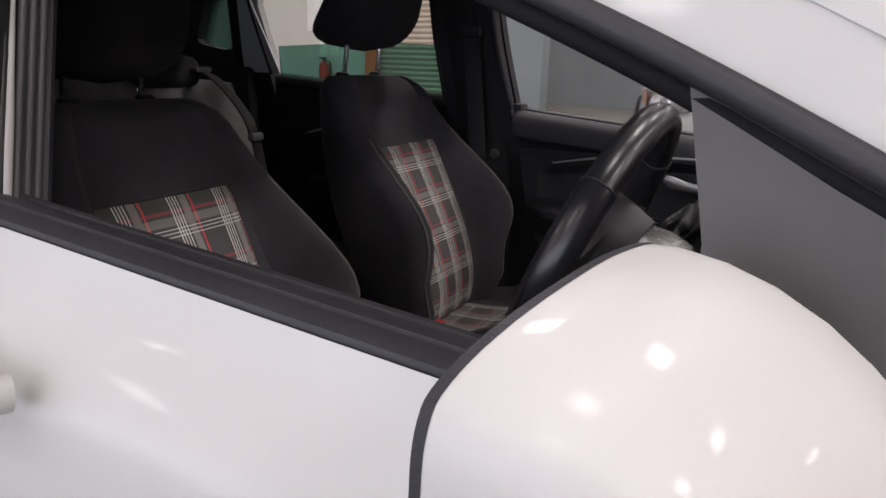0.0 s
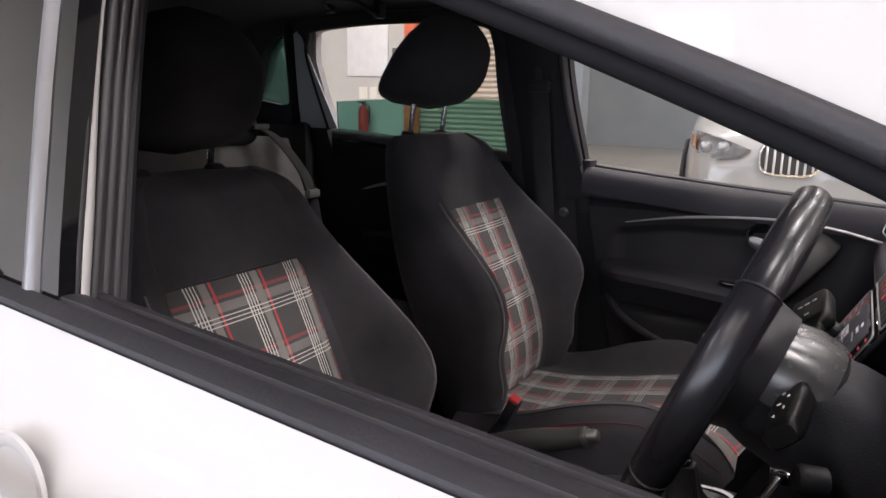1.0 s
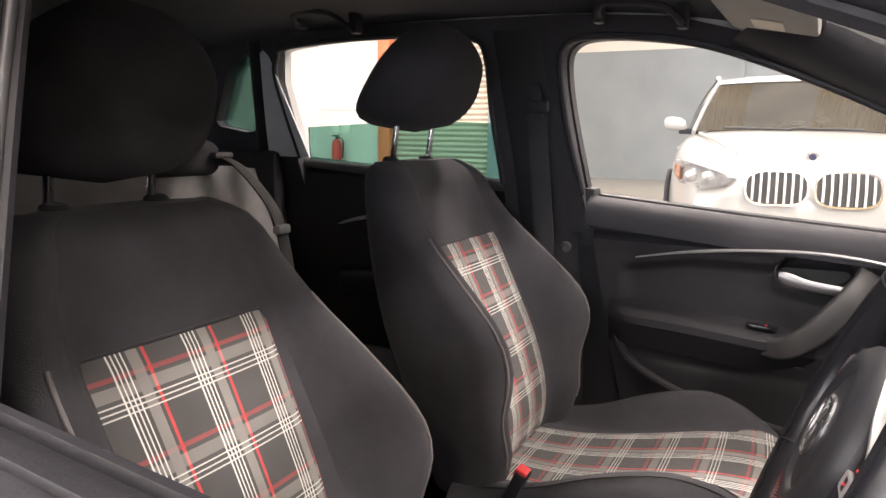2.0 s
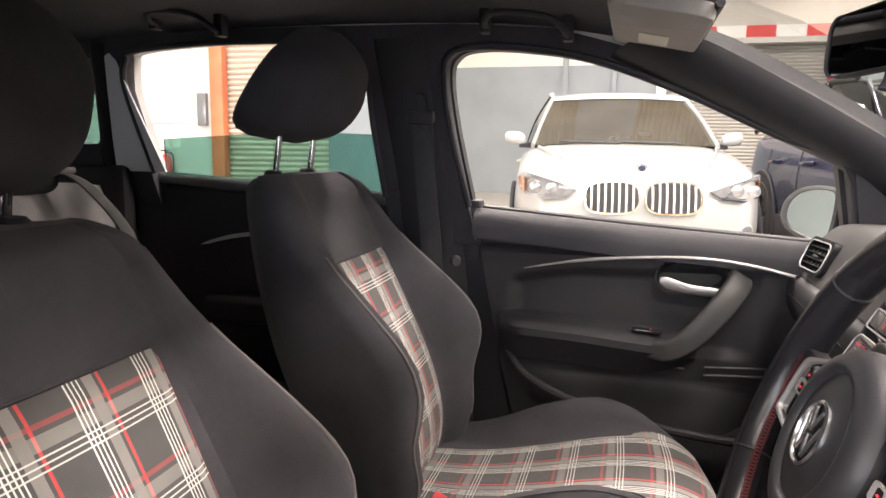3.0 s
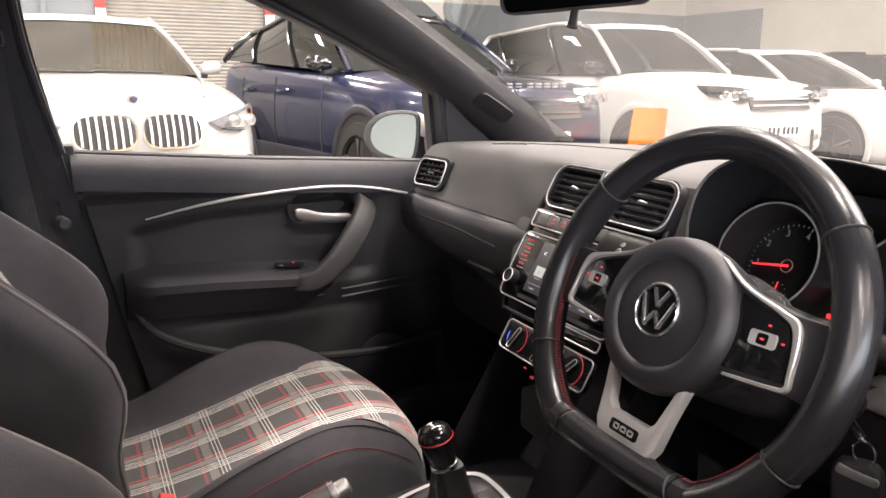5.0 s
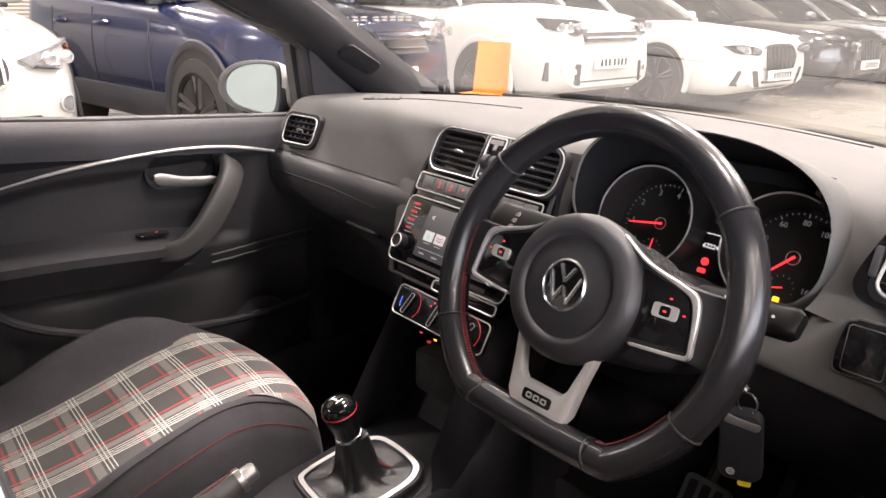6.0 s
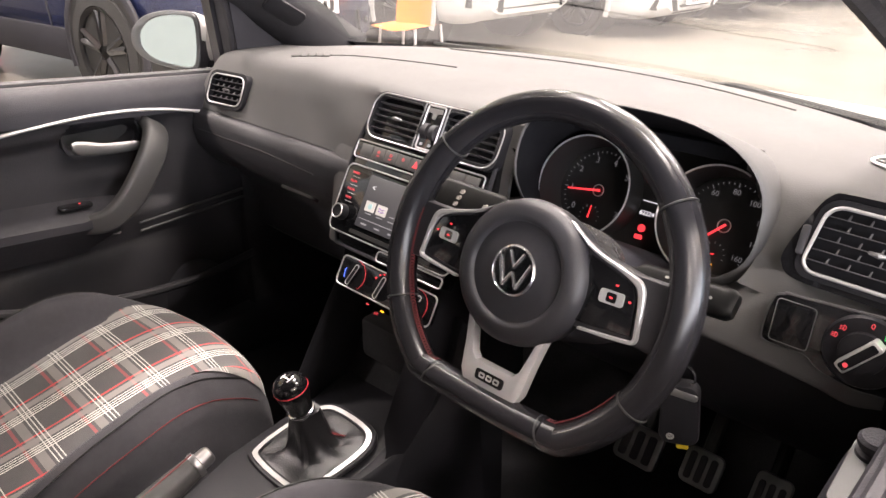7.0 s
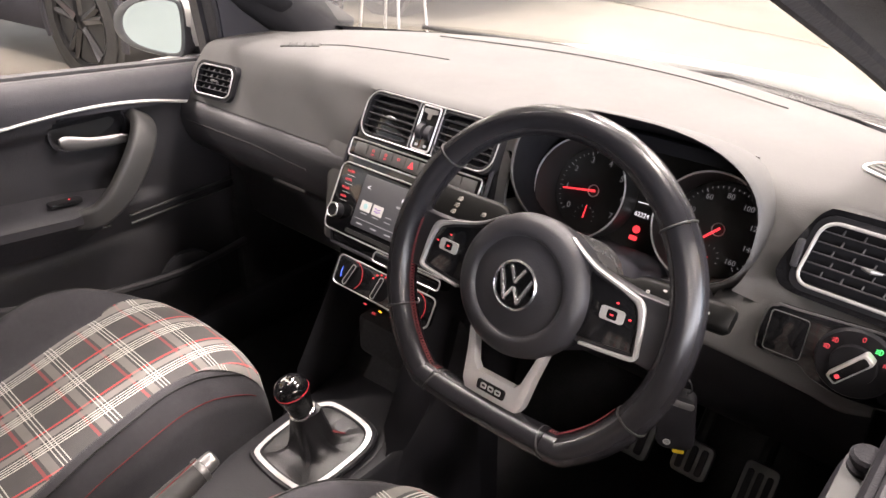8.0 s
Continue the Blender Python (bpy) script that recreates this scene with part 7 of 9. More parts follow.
# button row
row, T = stack_panel("button_strip", -0.098, 0.16, 0.925, 0.949, M_PIANO, stack, rim=M_SPOKETRIM, label="row of gloss black buttons")
for k in range(9):
    bx = -0.0725 + 0.0266 * k
    bm = bm_new()
    a = on_stack(bx, 0.937)
    slab(bm, rrect(0.0258, 0.019, 0.0015), 0.008, 0.0095, SB @ Matrix.Translation((*a, 0)), bevel=0.0006)
    part("button", bm, M_PULL, row)
    if 0 < k < 5:
        bm = bm_new()
        if k == 4:
            T = SB @ Matrix.Translation((*a, 0.0098))
            slab(bm, [(-0.0055, -0.0045), (0.0055, -0.0045), (0, 0.0058)], 0, 0.0005, T)
        else:
            slab(bm, rrect(0.0046, 0.0044, 0.0018, 2), 0.0096, 0.0102, SB @ Matrix.Translation((a[0], a[1] + 0.0025, 0)), [rrect(0.0032, 0.003, 0.0012, 2)])
            if k < 3:
                text(bm, "OFF", 0.0038, SB @ Matrix.Translation((a[0], a[1] - 0.0035, 0.0098)), 0.0002)
        part("icon", bm, G_RED if k == 4 else G_REDDIM, row, "glowing red icon")

# radio
rad_, T = stack_panel("radio", -0.1, 0.155, 0.822, 0.915, M_PIANO, stack, rim=M_SPOKETRIM, r=0.012, label="gloss black radio with a colour screen")
T = stack_panel("screen", -0.045, 0.115, 0.838, 0.908, G_SCREEN, rad_, 0.0082, 0.009, 0.002, "lit radio screen")[1]
for words, sz, px_, py_ in (("11:36", 0.007, 0.02, 0.031), ("Radio 1", 0.0085, 0.017, 0.021), ("<", 0.012, -0.065, 0.022)):
    bm = bm_new()
    text(bm, words, sz, T @ Matrix.Translation((px_, py_, 0.0098)), 0.0002)
    part("screen_text", bm, G_WHITE, rad_, "white screen writing")
for k, mt in enumerate((G_CYAN, G_VIOLET, G_GREY, G_GREY)):
    bm = bm_new()
    slab(bm, rrect(0.021, 0.0155, 0.0008, 1), 0.0091, 0.0095, T @ Matrix.Translation((-0.06 + 0.025 * k, -0.006, 0)))
    part("station_tile", bm, G_TILE if k < 2 else G_SCREEN, rad_, "pale station tile")
    bm = bm_new()
    if k == 0:
        lathe(bm, T @ Vector((-0.06, -0.006, 0.0095)), SB.col[2].to_3d(), [(0.0045, 0), (0.0045, 0.0003), (0.0005, 0.0004)], 18)
    elif k == 1:
        for dy in (-0.0022, 0.0018):
            tube(bm, [T @ Vector((-0.035 + 0.0012 * q - 0.006, -0.006 + dy + 0.0009 * math.sin(q * 0.9), 0.0096)) for q in range(11)], 0.0009, 6)
    else:
        slab(bm, rrect(0.012, 0.0012, 0.0004, 1), 0.0095, 0.0099, T @ Matrix.Translation((-0.06 + 0.025 * k, -0.01, 0)))
    part("tile_mark", bm, mt, rad_, "small station mark")
    bm = bm_new()
    slab(bm, rrect(0.013, 0.0014, 0.0004, 1), 0.0091, 0.0095, T @ Matrix.Translation((-0.06 + 0.025 * k, -0.0172, 0)))
    part("tile_caption", bm, G_GREY, rad_)
bm = bm_new()
for k in range(5):
    slab(bm, rrect(0.012, 0.0022, 0.0005, 1), 0.0091, 0.0097, T @ Matrix.Translation((-0.062 + 0.03 * k, -0.034, 0)))
slab(bm, rrect(0.15, 0.001, 0.0004, 1), 0.0091, 0.0096, T @ Matrix.Translation((0, -0.027, 0)))
slab(bm, rrect(0.045, 0.003, 0.0005, 1), 0.0091, 0.0096, T @ Matrix.Translation((0.02, 0.01, 0)))
part("menu_bars", bm, G_GREY, rad_)
for k in range(4):
    a = on_stack(-0.078, 0.904 - 0.0115 * k)
    bm = bm_new()
    text(bm, ("RADIO", "MEDIA", "PHONE", "MUTE")[k], 0.005, SB @ Matrix.Translation((*a, 0.0086)), 0.0002)
    part("key_word", bm, G_REDDIM, rad_, "glowing red key legend")
    bm = bm_new()
    slab(bm, rrect(0.016, 0.0007, 0.0003, 1), 0.0085, 0.0092, SB @ Matrix.Translation((a[0] + 0.003, a[1] - 0.0062, 0)))
    part("key_line", bm, M_SATIN, rad_)
    a = on_stack(0.137, 0.904 - 0.0115 * k)
    bm = bm_new()
    if k == 3:
        text(bm, "CAR", 0.005, SB @ Matrix.Translation((*a, 0.0086)), 0.0002)
    else:
        slab(bm, rrect(0.013, 0.0022, 0.0005, 1), 0.0085, 0.0092, SB @ Matrix.Translation((*a, 0)))
    part("key_word", bm, G_REDDIM, rad_)
for x in (-0.078, 0.133):
    a = on_stack(x, 0.848)
    o = SB @ Vector((*a, 0.006))
    nrm = SB.col[2].to_3d()
    bm = bm_new()
    lathe(bm, o, nrm, [(0.0125, 0), (0.0125, 0.012), (0.011, 0.0155), (0.0085, 0.0155), (0.002, 0.0145)], 24)
    part("knob", bm, M_DEEP, rad_, "round silver-rimmed knob")
    bm = bm_new()
    e1, e2 = nrm.orthogonal().normalized(), nrm.cross(nrm.orthogonal().normalized())
    tube(bm, [o + nrm * 0.0155 + e1 * 0.0105 * math.cos(q) + e2 * 0.0105 * math.sin(q) for q in [2 * math.pi * j / 24 for j in range(24)]], 0.0011, 6, closed=True)
    part("knob_rim", bm, M_SATIN, rad_)
bm = bm_new()
a = on_stack(0.034, 0.829)
slab(bm, rrect(0.17, 0.006, 0.002), 0.008, 0.0095, SB @ Matrix.Translation((*a, 0)))
part("disc_slot", bm, M_INK, rad_)
# card slot
stack_panel("slot_panel", 0.02, 0.15, 0.806, 0.819, M_PIANO, stack, rim=M_SPOKETRIM, label="gloss black lower strip")

# heater panel
hv, T = stack_panel("heater_panel", -0.045, 0.152, 0.758, 0.797, M_PIANO, stack, -0.002, 0.006, 0.008, "gloss black heater panel", rim=M_SPOKETRIM)
for k, (x, mt) in enumerate(((-0.01, G_RED), (0.05, None), (0.118, G_RED))):
    a = on_stack(x, 0.777)
    Tk = SB @ Matrix.Translation((*a, 0))
    o, nrm = Tk @ Vector((0, 0, 0.004)), SB.col[2].to_3d()
    bm = bm_new()
    lathe(bm, o, nrm, [(0.019, 0), (0.019, 0.002), (0.0185, 0.003), (0.003, 0.003)], 28)
    part("dial", bm, M_HOOD, hv, "black heater dial")
    bm = bm_new()
    rot = Matrix.Rotation(radians((-20, -15, -35)[k]), 4, "Z")
    slab(bm, rrect(0.0078, 0.035, 0.0032), 0.003, 0.013, Tk @ rot, bevel=0.001)
    part("dial_grip", bm, M_DEEP, hv, "black dial grip")
    bm = bm_new()
    tube(bm, [Tk @ rot @ Vector((x, y, 0.0128)) for x, y in rrect(0.0072, 0.0345, 0.003)], 0.0007, 6, closed=True)
    part("grip_edge", bm, M_SATIN, hv, "thin silver edge of the dial grip")
    if mt:
        bm = bm_new()
        tube(bm, [Tk @ Vector((0.022 * math.cos(t), 0.022 * math.sin(t), 0.007)) for t in span(-0.9, 1.6, 12)], 0.00033, 6)
        part("dial_arc", bm, G_REDDIM, hv, "glowing red scale")
        if k == 0:
            bm = bm_new()
            tube(bm, [Tk @ Vector((0.022 * math.cos(t), 0.022 * math.sin(t), 0.007)) for t in span(2.9, 3.6, 5)], 0.0005, 6)
            part("dial_arc", bm, G_BLUE, hv, "glowing blue scale")
    else:
        for t in span(0.5, 2.6, 5):
            bm = bm_new()
            lathe(bm, Tk @ Vector((0.02 * math.cos(t), 0.02 * math.sin(t), 0.0065)), nrm, [(0.0013, 0), (0.0013, 0.0008), (0.0003, 0.001)], 8)
            part("dial_dot", bm, G_RED, hv)
for x, mt in ((0.03, G_REDDIM), (0.062, G_AMBER), (0.085, G_REDDIM)):
    a = on_stack(x, 0.75)
    bm = bm_new()
    slab(bm, rrect(0.006, 0.0018, 0.0005, 1), 0.002, 0.003, SB @ Matrix.Translation((*a, 0)))
    part("heater_light", bm, mt, stack, "small glowing heater light")
bm = bm_new()
text(bm, "A/C", 0.0055, SB @ Matrix.Translation((*on_stack(0.052, 0.744), 0.0025)), 0.0002)
part("heater_word", bm, G_REDDIM, stack, "glowing red heater legend")
bm = bm_new()
box(bm, -0.02, 0.11, 0.49, 0.53, 0.63, 0.7, 0.01)
part("storage_tray", bm, M_CARPET, stack, "dark storage tray")

# ---- instrument cluster ----
clus = thing("instrument_cluster", "dark twin-dial instrument cluster with red needles", "instruments", (0.345, 0.66, 0.93))
CB = basis((0.345, 0.70, 0.925), (1, 0, 0), (0, 0.42, 1))
bm = bm_new()
slab(bm, rrect(0.35, 0.19, 0.07, 8), -0.01, 0.0, CB)
part("face", bm, M_INK, clus, "black dial face")


def hood_ring(d, k, n=48):
    r = []
    for i in range(n):
        a = 2 * math.pi * i / n
        ca, sa = math.cos(a), math.sin(a)
        x = 0.162 * (1 + (k - 1) * 0.55) * math.copysign(abs(ca) ** 0.75, ca)
        if ca < 0:
            x *= 1 - 0.085 * min(1, max(0, d / 0.12)) if k <= 1.03 else min(1.0, 0.915 + (k - 1.03) * 0.62)
        y = (0.087 if sa > 0 else 0.08) * k * math.copysign(abs(sa) ** 0.8, sa)
        r.append(CB @ Vector((x, y + 0.006, d * (1.0 + 0.28 * sa if sa > 0 else 1.0 + 0.45 * sa))))
    return r


bm = bm_new()
loft(bm, [hood_ring(0.0, 1.0), hood_ring(0.03, 1.0), hood_ring(0.07, 1.005), hood_ring(0.115, 1.01), hood_ring(0.124, 1.02)], True, False)
part("hood", bm, M_HOOD, clus, "black inside of the instrument hood")
bm = bm_new()
loft(bm, [hood_ring(0.124, 1.02), hood_ring(0.127, 1.03), hood_ring(0.125, 1.05), hood_ring(0.114, 1.075), hood_ring(0.095, 1.1), hood_ring(0.06, 1.14), hood_ring(0.02, 1.17), hood_ring(-0.03, 1.18)], True, False)
part("hood_cowl", bm, M_DASH, clus, "grey grained hood edge")
for cx_, nums, start, step, need in ((-0.089, "01234567", 222, -37, 189), (0.089, "0 20 40 60 80 100 120 140 160".split(), 230, -35.4, 226)):
    T = CB @ Matrix.Translation((cx_, 0.0, 0))
    nz = CB.col[2].to_3d()
    bm = bm_new()
    lathe(bm, T @ Vector((0, 0, 0.0)), nz, [(0.061, 0.0), (0.0655, 0.05), (0.069, 0.05), (0.064, 0.0)], 48)
    dl = part("dial_well", bm, M_INK, clus, "black sunken dial wall")
    bm = bm_new()
    tube(bm, [T @ Vector((0.0672 * math.cos(a), 0.0672 * math.sin(a), 0.051)) for a in [2 * math.pi * j / 56 for j in range(56)]], 0.0013, 8, closed=True)
    part("dial_ring", bm, M_SATIN, dl, "thin chrome dial ring")
    bm = bm_new()
    lathe(bm, T @ Vector((0, 0, -0.001)), nz, [(0.061, 0), (0.061, 0.0018), (0.001, 0.0018)], 48)
    part("dial_face", bm, M_INK, dl)
    bm = bm_new()
    for i in range(len(nums) * 5 - 4):
        a = radians(start + step * i / 5)
        big = i % 5 == 0
        T2 = T @ Matrix.Rotation(a, 4, "Z") @ Matrix.Translation((0.0545 - (0.0025 if big else 0.0012), 0, 0))
        slab(bm, rrect(0.005 if big else 0.0024, 0.0009, 0.0002, 1), 0.001, 0.0018, T2)
    part("scale_marks", bm, G_DIM, dl)
    for i, w in enumerate(nums):
        a = radians(start + step * i)
        bm = bm_new()
        text(bm, w, 0.0115 if cx_ < 0 else 0.0095, T @ Matrix.Translation((0.043 * math.cos(a), 0.043 * math.sin(a), 0.0015)), 0.0002)
        part("numeral", bm, G_DIM, dl, "dim white numeral")
    bm = bm_new()
    a = radians(need)
    T2 = T @ Matrix.Rotation(a, 4, "Z")
    slab(bm, [(-0.003, -0.0016), (-0.003, 0.0016), (0.047, 0.0009), (0.047, -0.0009)][::-1], 0.0045, 0.006, T2)
    part("needle", bm, G_RED, dl, "glowing red needle")
    bm = bm_new()
    tube(bm, [T @ Vector((0.008 * math.cos(q), 0.008 * math.sin(q), 0.004)) for q in [2 * math.pi * j / 20 for j in range(20)]], 0.0007, 6, closed=True)
    part("needle_hub", bm, M_SATIN, dl)
    T3 = T @ Matrix.Translation((-0.004, -0.037, 0))
    bm = bm_new()
    for i in range(9):
        a = radians(200 - 27 * i)
        slab(bm, rrect(0.0026, 0.0007, 0.0002, 1), 0.001, 0.0016, T3 @ Matrix.Rotation(a, 4, "Z") @ Matrix.Translation((0.0145, 0, 0)))
    part("small_scale", bm, G_DIM, dl)
    bm = bm_new()
    slab(bm, [(-0.003, -0.0009), (-0.003, 0.0009), (0.015, 0.0006), (0.015, -0.0006)][::-1], 0.003, 0.004, T3 @ Matrix.Rotation(radians(88 if cx_ < 0 else 195), 4, "Z"))
    part("small_needle", bm, G_RED, dl)
for w, x, y, sz in (("62224", -0.012, -0.012, 0.0085), ("9.5", 0.011, -0.004, 0.0075)):
    bm = bm_new()
    text(bm, w, sz, CB @ Matrix.Translation((x, y, 0.0015)), 0.0002)
    part("readout", bm, G_WHITE, clus, "white trip readout")
bm = bm_new()
slab(bm, rrect(0.045, 0.0009, 0.0003, 1), 0.001, 0.0018, CB @ Matrix.Translation((0.0, 0.004, 0)))
part("readout_line", bm, G_WHITE, clus)
bm = bm_new()
lathe(bm, CB @ Vector((-0.013, -0.032, 0.001)), CB.col[2].to_3d(), [(0.0052, 0), (0.0052, 0.001), (0.001, 0.0012)], 18)
part("warning_light", bm, G_RED, clus, "round glowing red warning light")
bm = bm_new()
slab(bm, rrect(0.011, 0.006, 0.0015), 0.001, 0.002, CB @ Matrix.Translation((-0.014, -0.044, 0)))
part("warning_light", bm, G_RED, clus, "glowing red warning light")
bm = bm_new()
slab(bm, rrect(0.007, 0.007, 0.001), 0.001, 0.0035, CB @ Matrix.Translation((0.085, -0.052, 0)))
part("engine_light", bm, G_AMBER, clus, "amber warning light")
for x in (-0.045, 0.005):
    bm = bm_new()
    slab(bm, rrect(0.012, 0.0025, 0.0006, 1), 0.04, 0.0408, CB @ Matrix.Translation((x, -0.066, 0)))
    part("button_mark", bm, G_GREY, clus)
bm = bm_new()
slab(bm, rrect(0.16, 0.02, 0.004), 0.0, 0.04, CB @ Matrix.Translation((-0.0, -0.068, 0)), bevel=0.003)
part("button_bar", bm, M_DASHLOW, clus)

# ---- light switch pod ----
pod = thing("light_switch", "round black light switch with a silver grip", "switch", (0.635, 0.56, 0.9))
PB = basis((0.62, 0.5635, 0.9), (1, 0, 0), (0, 0.12, 1))
bm = bm_new()
o2 = [(-0.078, -0.016), (-0.07, -0.025), (-0.035, -0.025), (-0.02, -0.034), (0.013, -0.0405), (0.05, -0.036), (0.085, -0.03), (0.085, 0.032), (-0.05, 0.03), (-0.066, 0.028), (-0.075, 0.02)]
o2 = [(p.x, p.y) for p in crom([Vector((x, y, 0)) for x, y in o2], 4, True)]
slab(bm, o2, -0.006, 0.004, PB, bevel=0.0015)
part("panel", bm, M_PIANO, pod, "gloss black switch panel")
# added grey bead stands for the light caught by the dash edge
bm = bm_new()
tube(bm, [PB @ Vector((x * 1.012, y * 1.02, 0.002)) for x, y in o2], 0.0016, 6, closed=True)
part("panel_edge", bm, M_SIDEDASH, pod, "grey bead for the dash edge that catches light")
bm = bm_new()
tube(bm, [PB @ Vector((x - 0.052, y + 0.002, 0.0055)) for x, y in rrect(0.037, 0.045, 0.004)], 0.0005, 5, closed=True)
part("button_edge", bm, M_DARKMETAL, pod)
bm = bm_new()
slab(bm, rrect(0.036, 0.044, 0.004), 0.004, 0.006, PB @ Matrix.Translation((-0.052, 0.002, 0)), bevel=0.001)
part("blank_button", bm, M_PIANO, pod)
T = PB @ Matrix.Translation((0.013, -0.001, 0))
bm = bm_new()
lathe(bm, T @ Vector((0, 0, 0)), PB.col[2].to_3d(), [(0.0365, 0), (0.036, 0.006), (0.034, 0.009), (0.021, 0.009), (0.02, 0.013), (0.002, 0.013)], 40)
part("dial", bm, M_DEEP, pod, "round black dial")
bm = bm_new()
R = Matrix.Rotation(radians(52), 4, "Z")
slab(bm, rrect(0.044, 0.0125, 0.003), 0.012, 0.024, T @ R, bevel=0.0015)
gp = part("grip", bm, M_SATIN, pod, "silver turning grip")
bm = bm_new()
slab(bm, rrect(0.038, 0.0085, 0.002), 0.024, 0.0248, T @ R)
part("grip_face", bm, M_PIANO, gp)


def lamp_icon(bm, B, s):
    """A small lamp symbol: a half-round outline with three rays."""
    tube(bm, [B @ Vector((s * 0.42 * math.cos(q), s * 0.5 * math.sin(q), 0)) for q in [math.pi * (j / 8 - 0.5) for j in range(9)]], s * 0.075, 5, closed=True)
    for y in (-0.3, 0, 0.3):
        tube(bm, [B @ Vector((-s * 0.15, s * y, 0)), B @ Vector((-s * 0.6, s * (y - 0.1), 0))], s * 0.07, 5)


for a, mt, w in ((160, G_REDDIM, 0.0052), (138, G_REDDIM, 0.0052), (52, G_GREEN, 0.0058), (22, G_REDDIM, 0.0048)):
    bm = bm_new()
    lamp_icon(bm, T @ Matrix.Translation((0.0278 * math.cos(radians(a)), 0.0278 * math.sin(radians(a)), 0.0094)), w)
    part("legend", bm, mt, pod, "glowing lamp symbol")
bm = bm_new()
text(bm, "0", 0.0075, T @ Matrix.Translation((0.002, 0.028, 0.0092)), 0.0003)
part("legend", bm, G_REDDIM, pod, "glowing red numeral")
bm = bm_new()
slab(bm, rrect(0.0045, 0.0045, 0.002), 0.0248, 0.0254, T @ R @ Matrix.Translation((-0.013, 0, 0)))
part("legend", bm, G_REDDIM, pod)

# ---- steering wheel ----
WA = radians(22)
HUB = Vector((0.345, 0.40, 0.94))
WN = Vector((0, -math.cos(WA), math.sin(WA)))
WB = basis(HUB - WN * 0.015, (1, 0, 0), (0, math.sin(WA), math.cos(WA)))
wheel = thing("steering_wheel", "black leather flat-bottomed steering wheel with silver spokes", "steering wheel", tuple(HUB))


def rim_at(a):  # centre line of the rim; flat at the bottom
    r = 0.1715
    x, y = r * math.cos(a), r * math.sin(a)
    flat = -0.143
    if y < flat:
        y = flat + (y - flat) * 0.12
    return x, y


def rim_piece(a0, a1, name, mat, rr_, label="", n=28):
    bm = bm_new()
    pts = []
    k = 36
    rings = []
    for a in span(a0, a1, k):
        x, y = rim_at(a)
        x2, y2 = rim_at(a + 0.02)
        t = Vector((x2 - x, y2 - y, 0)).normalized()
        out_ = Vector((t.y, -t.x, 0))
        rings.append([WB @ (Vector((x, y, 0)) + out_ * rr_ * 0.95 * math.cos(q) + Vector((0, 0, rr_ * 1.12 * math.sin(q)))) for q in [2 * math.pi * j / 16 for j in range(16)]])
    loft(bm, rings)
    return part(name, bm, mat, wheel, label)


D = math.pi / 180
rim_piece(38 * D, 142 * D, "rim_leather", M_LEATHER, 0.0168, "smooth black leather rim")
rim_piece(142.6 * D, 208 * D, "rim_grip", M_LEATHER, 0.0176, "black leather grip")
rim_piece(208.6 * D, 244 * D, "rim_grip", M_LEATHER, 0.0172)
rim_piece(244.6 * D, 296 * D, "rim_leather", M_LEATHER, 0.0172)
rim_piece(296.6 * D, 332 * D, "rim_grip", M_LEATHER, 0.0172)
rim_piece(332.6 * D, 397.4 * D, "rim_grip", M_LEATHER, 0.0176, "black leather grip")
for a in (38 * D, 142 * D, 208 * D, 244 * D, 296 * D, 332 * D):
    x, y = rim_at(a)
    bm = bm_new()
    t = Vector((-math.sin(a), math.cos(a), 0))
    o_ = Vector((math.cos(a), math.sin(a), 0))
    pts = [WB @ (Vector((x, y, 0)) + o_ * 0.0168 * math.cos(q) + Vector((0, 0, 0.0192 * math.sin(q)))) for q in [2 * math.pi * j / 20 for j in range(20)]]
    tube(bm, pts, 0.0011, 6, closed=True)
    part("rim_seam", bm, M_INK, wheel)
# red cross stitching along the inner side
for a0, a1 in ((170, 242), (300, 330)):
    bm = bm_new()
    for k in range(int((a1 - a0) / 1.3)):
        a = (a0 + 1.3 * k) * D
        x, y = rim_at(a)
        x2, y2 = rim_at(a + 0.016)
        inn = Vector((-math.cos(a), -math.sin(a), 0))
        p0 = Vector((x, y, 0.006)) + inn * 0.0172
        p1 = Vector((x2, y2, -0.001)) + inn * 0.0182
        p2 = Vector((x2, y2, 0.006)) + inn * 0.0172
        p3 = Vector((x, y, -0.001)) + inn * 0.0182
        for q0, q1 in ((p0, p1), (p3, p2)):
            tube(bm, [WB @ q0, WB @ q1], 0.00045, 5)
    tagged(part("stitching", bm, M_REDTHREAD, wheel, "red cross stitching"), kind="stuff")

# airbag boss
bm = bm_new()
rings = []
for r, h in ((0.066, -0.03), (0.074, 0.0), (0.0765, 0.018), (0.0745, 0.029), (0.068, 0.0355), (0.058, 0.0385), (0.0535, 0.0375), (0.0515, 0.0335), (0.049, 0.0335), (0.04, 0.036), (0.03, 0.0375), (0.002, 0.038)):
    rings.append([WB @ Vector((1.03 * r * math.cos(a), r * math.sin(a) * 1.0 - 0.001, h - 0.018)) for a in [2 * math.pi * j / 56 for j in range(56)]])
loft(bm, rings)
part("airbag_cover", bm, M_AIRBAG, wheel, "round soft black airbag cover", angle=60)
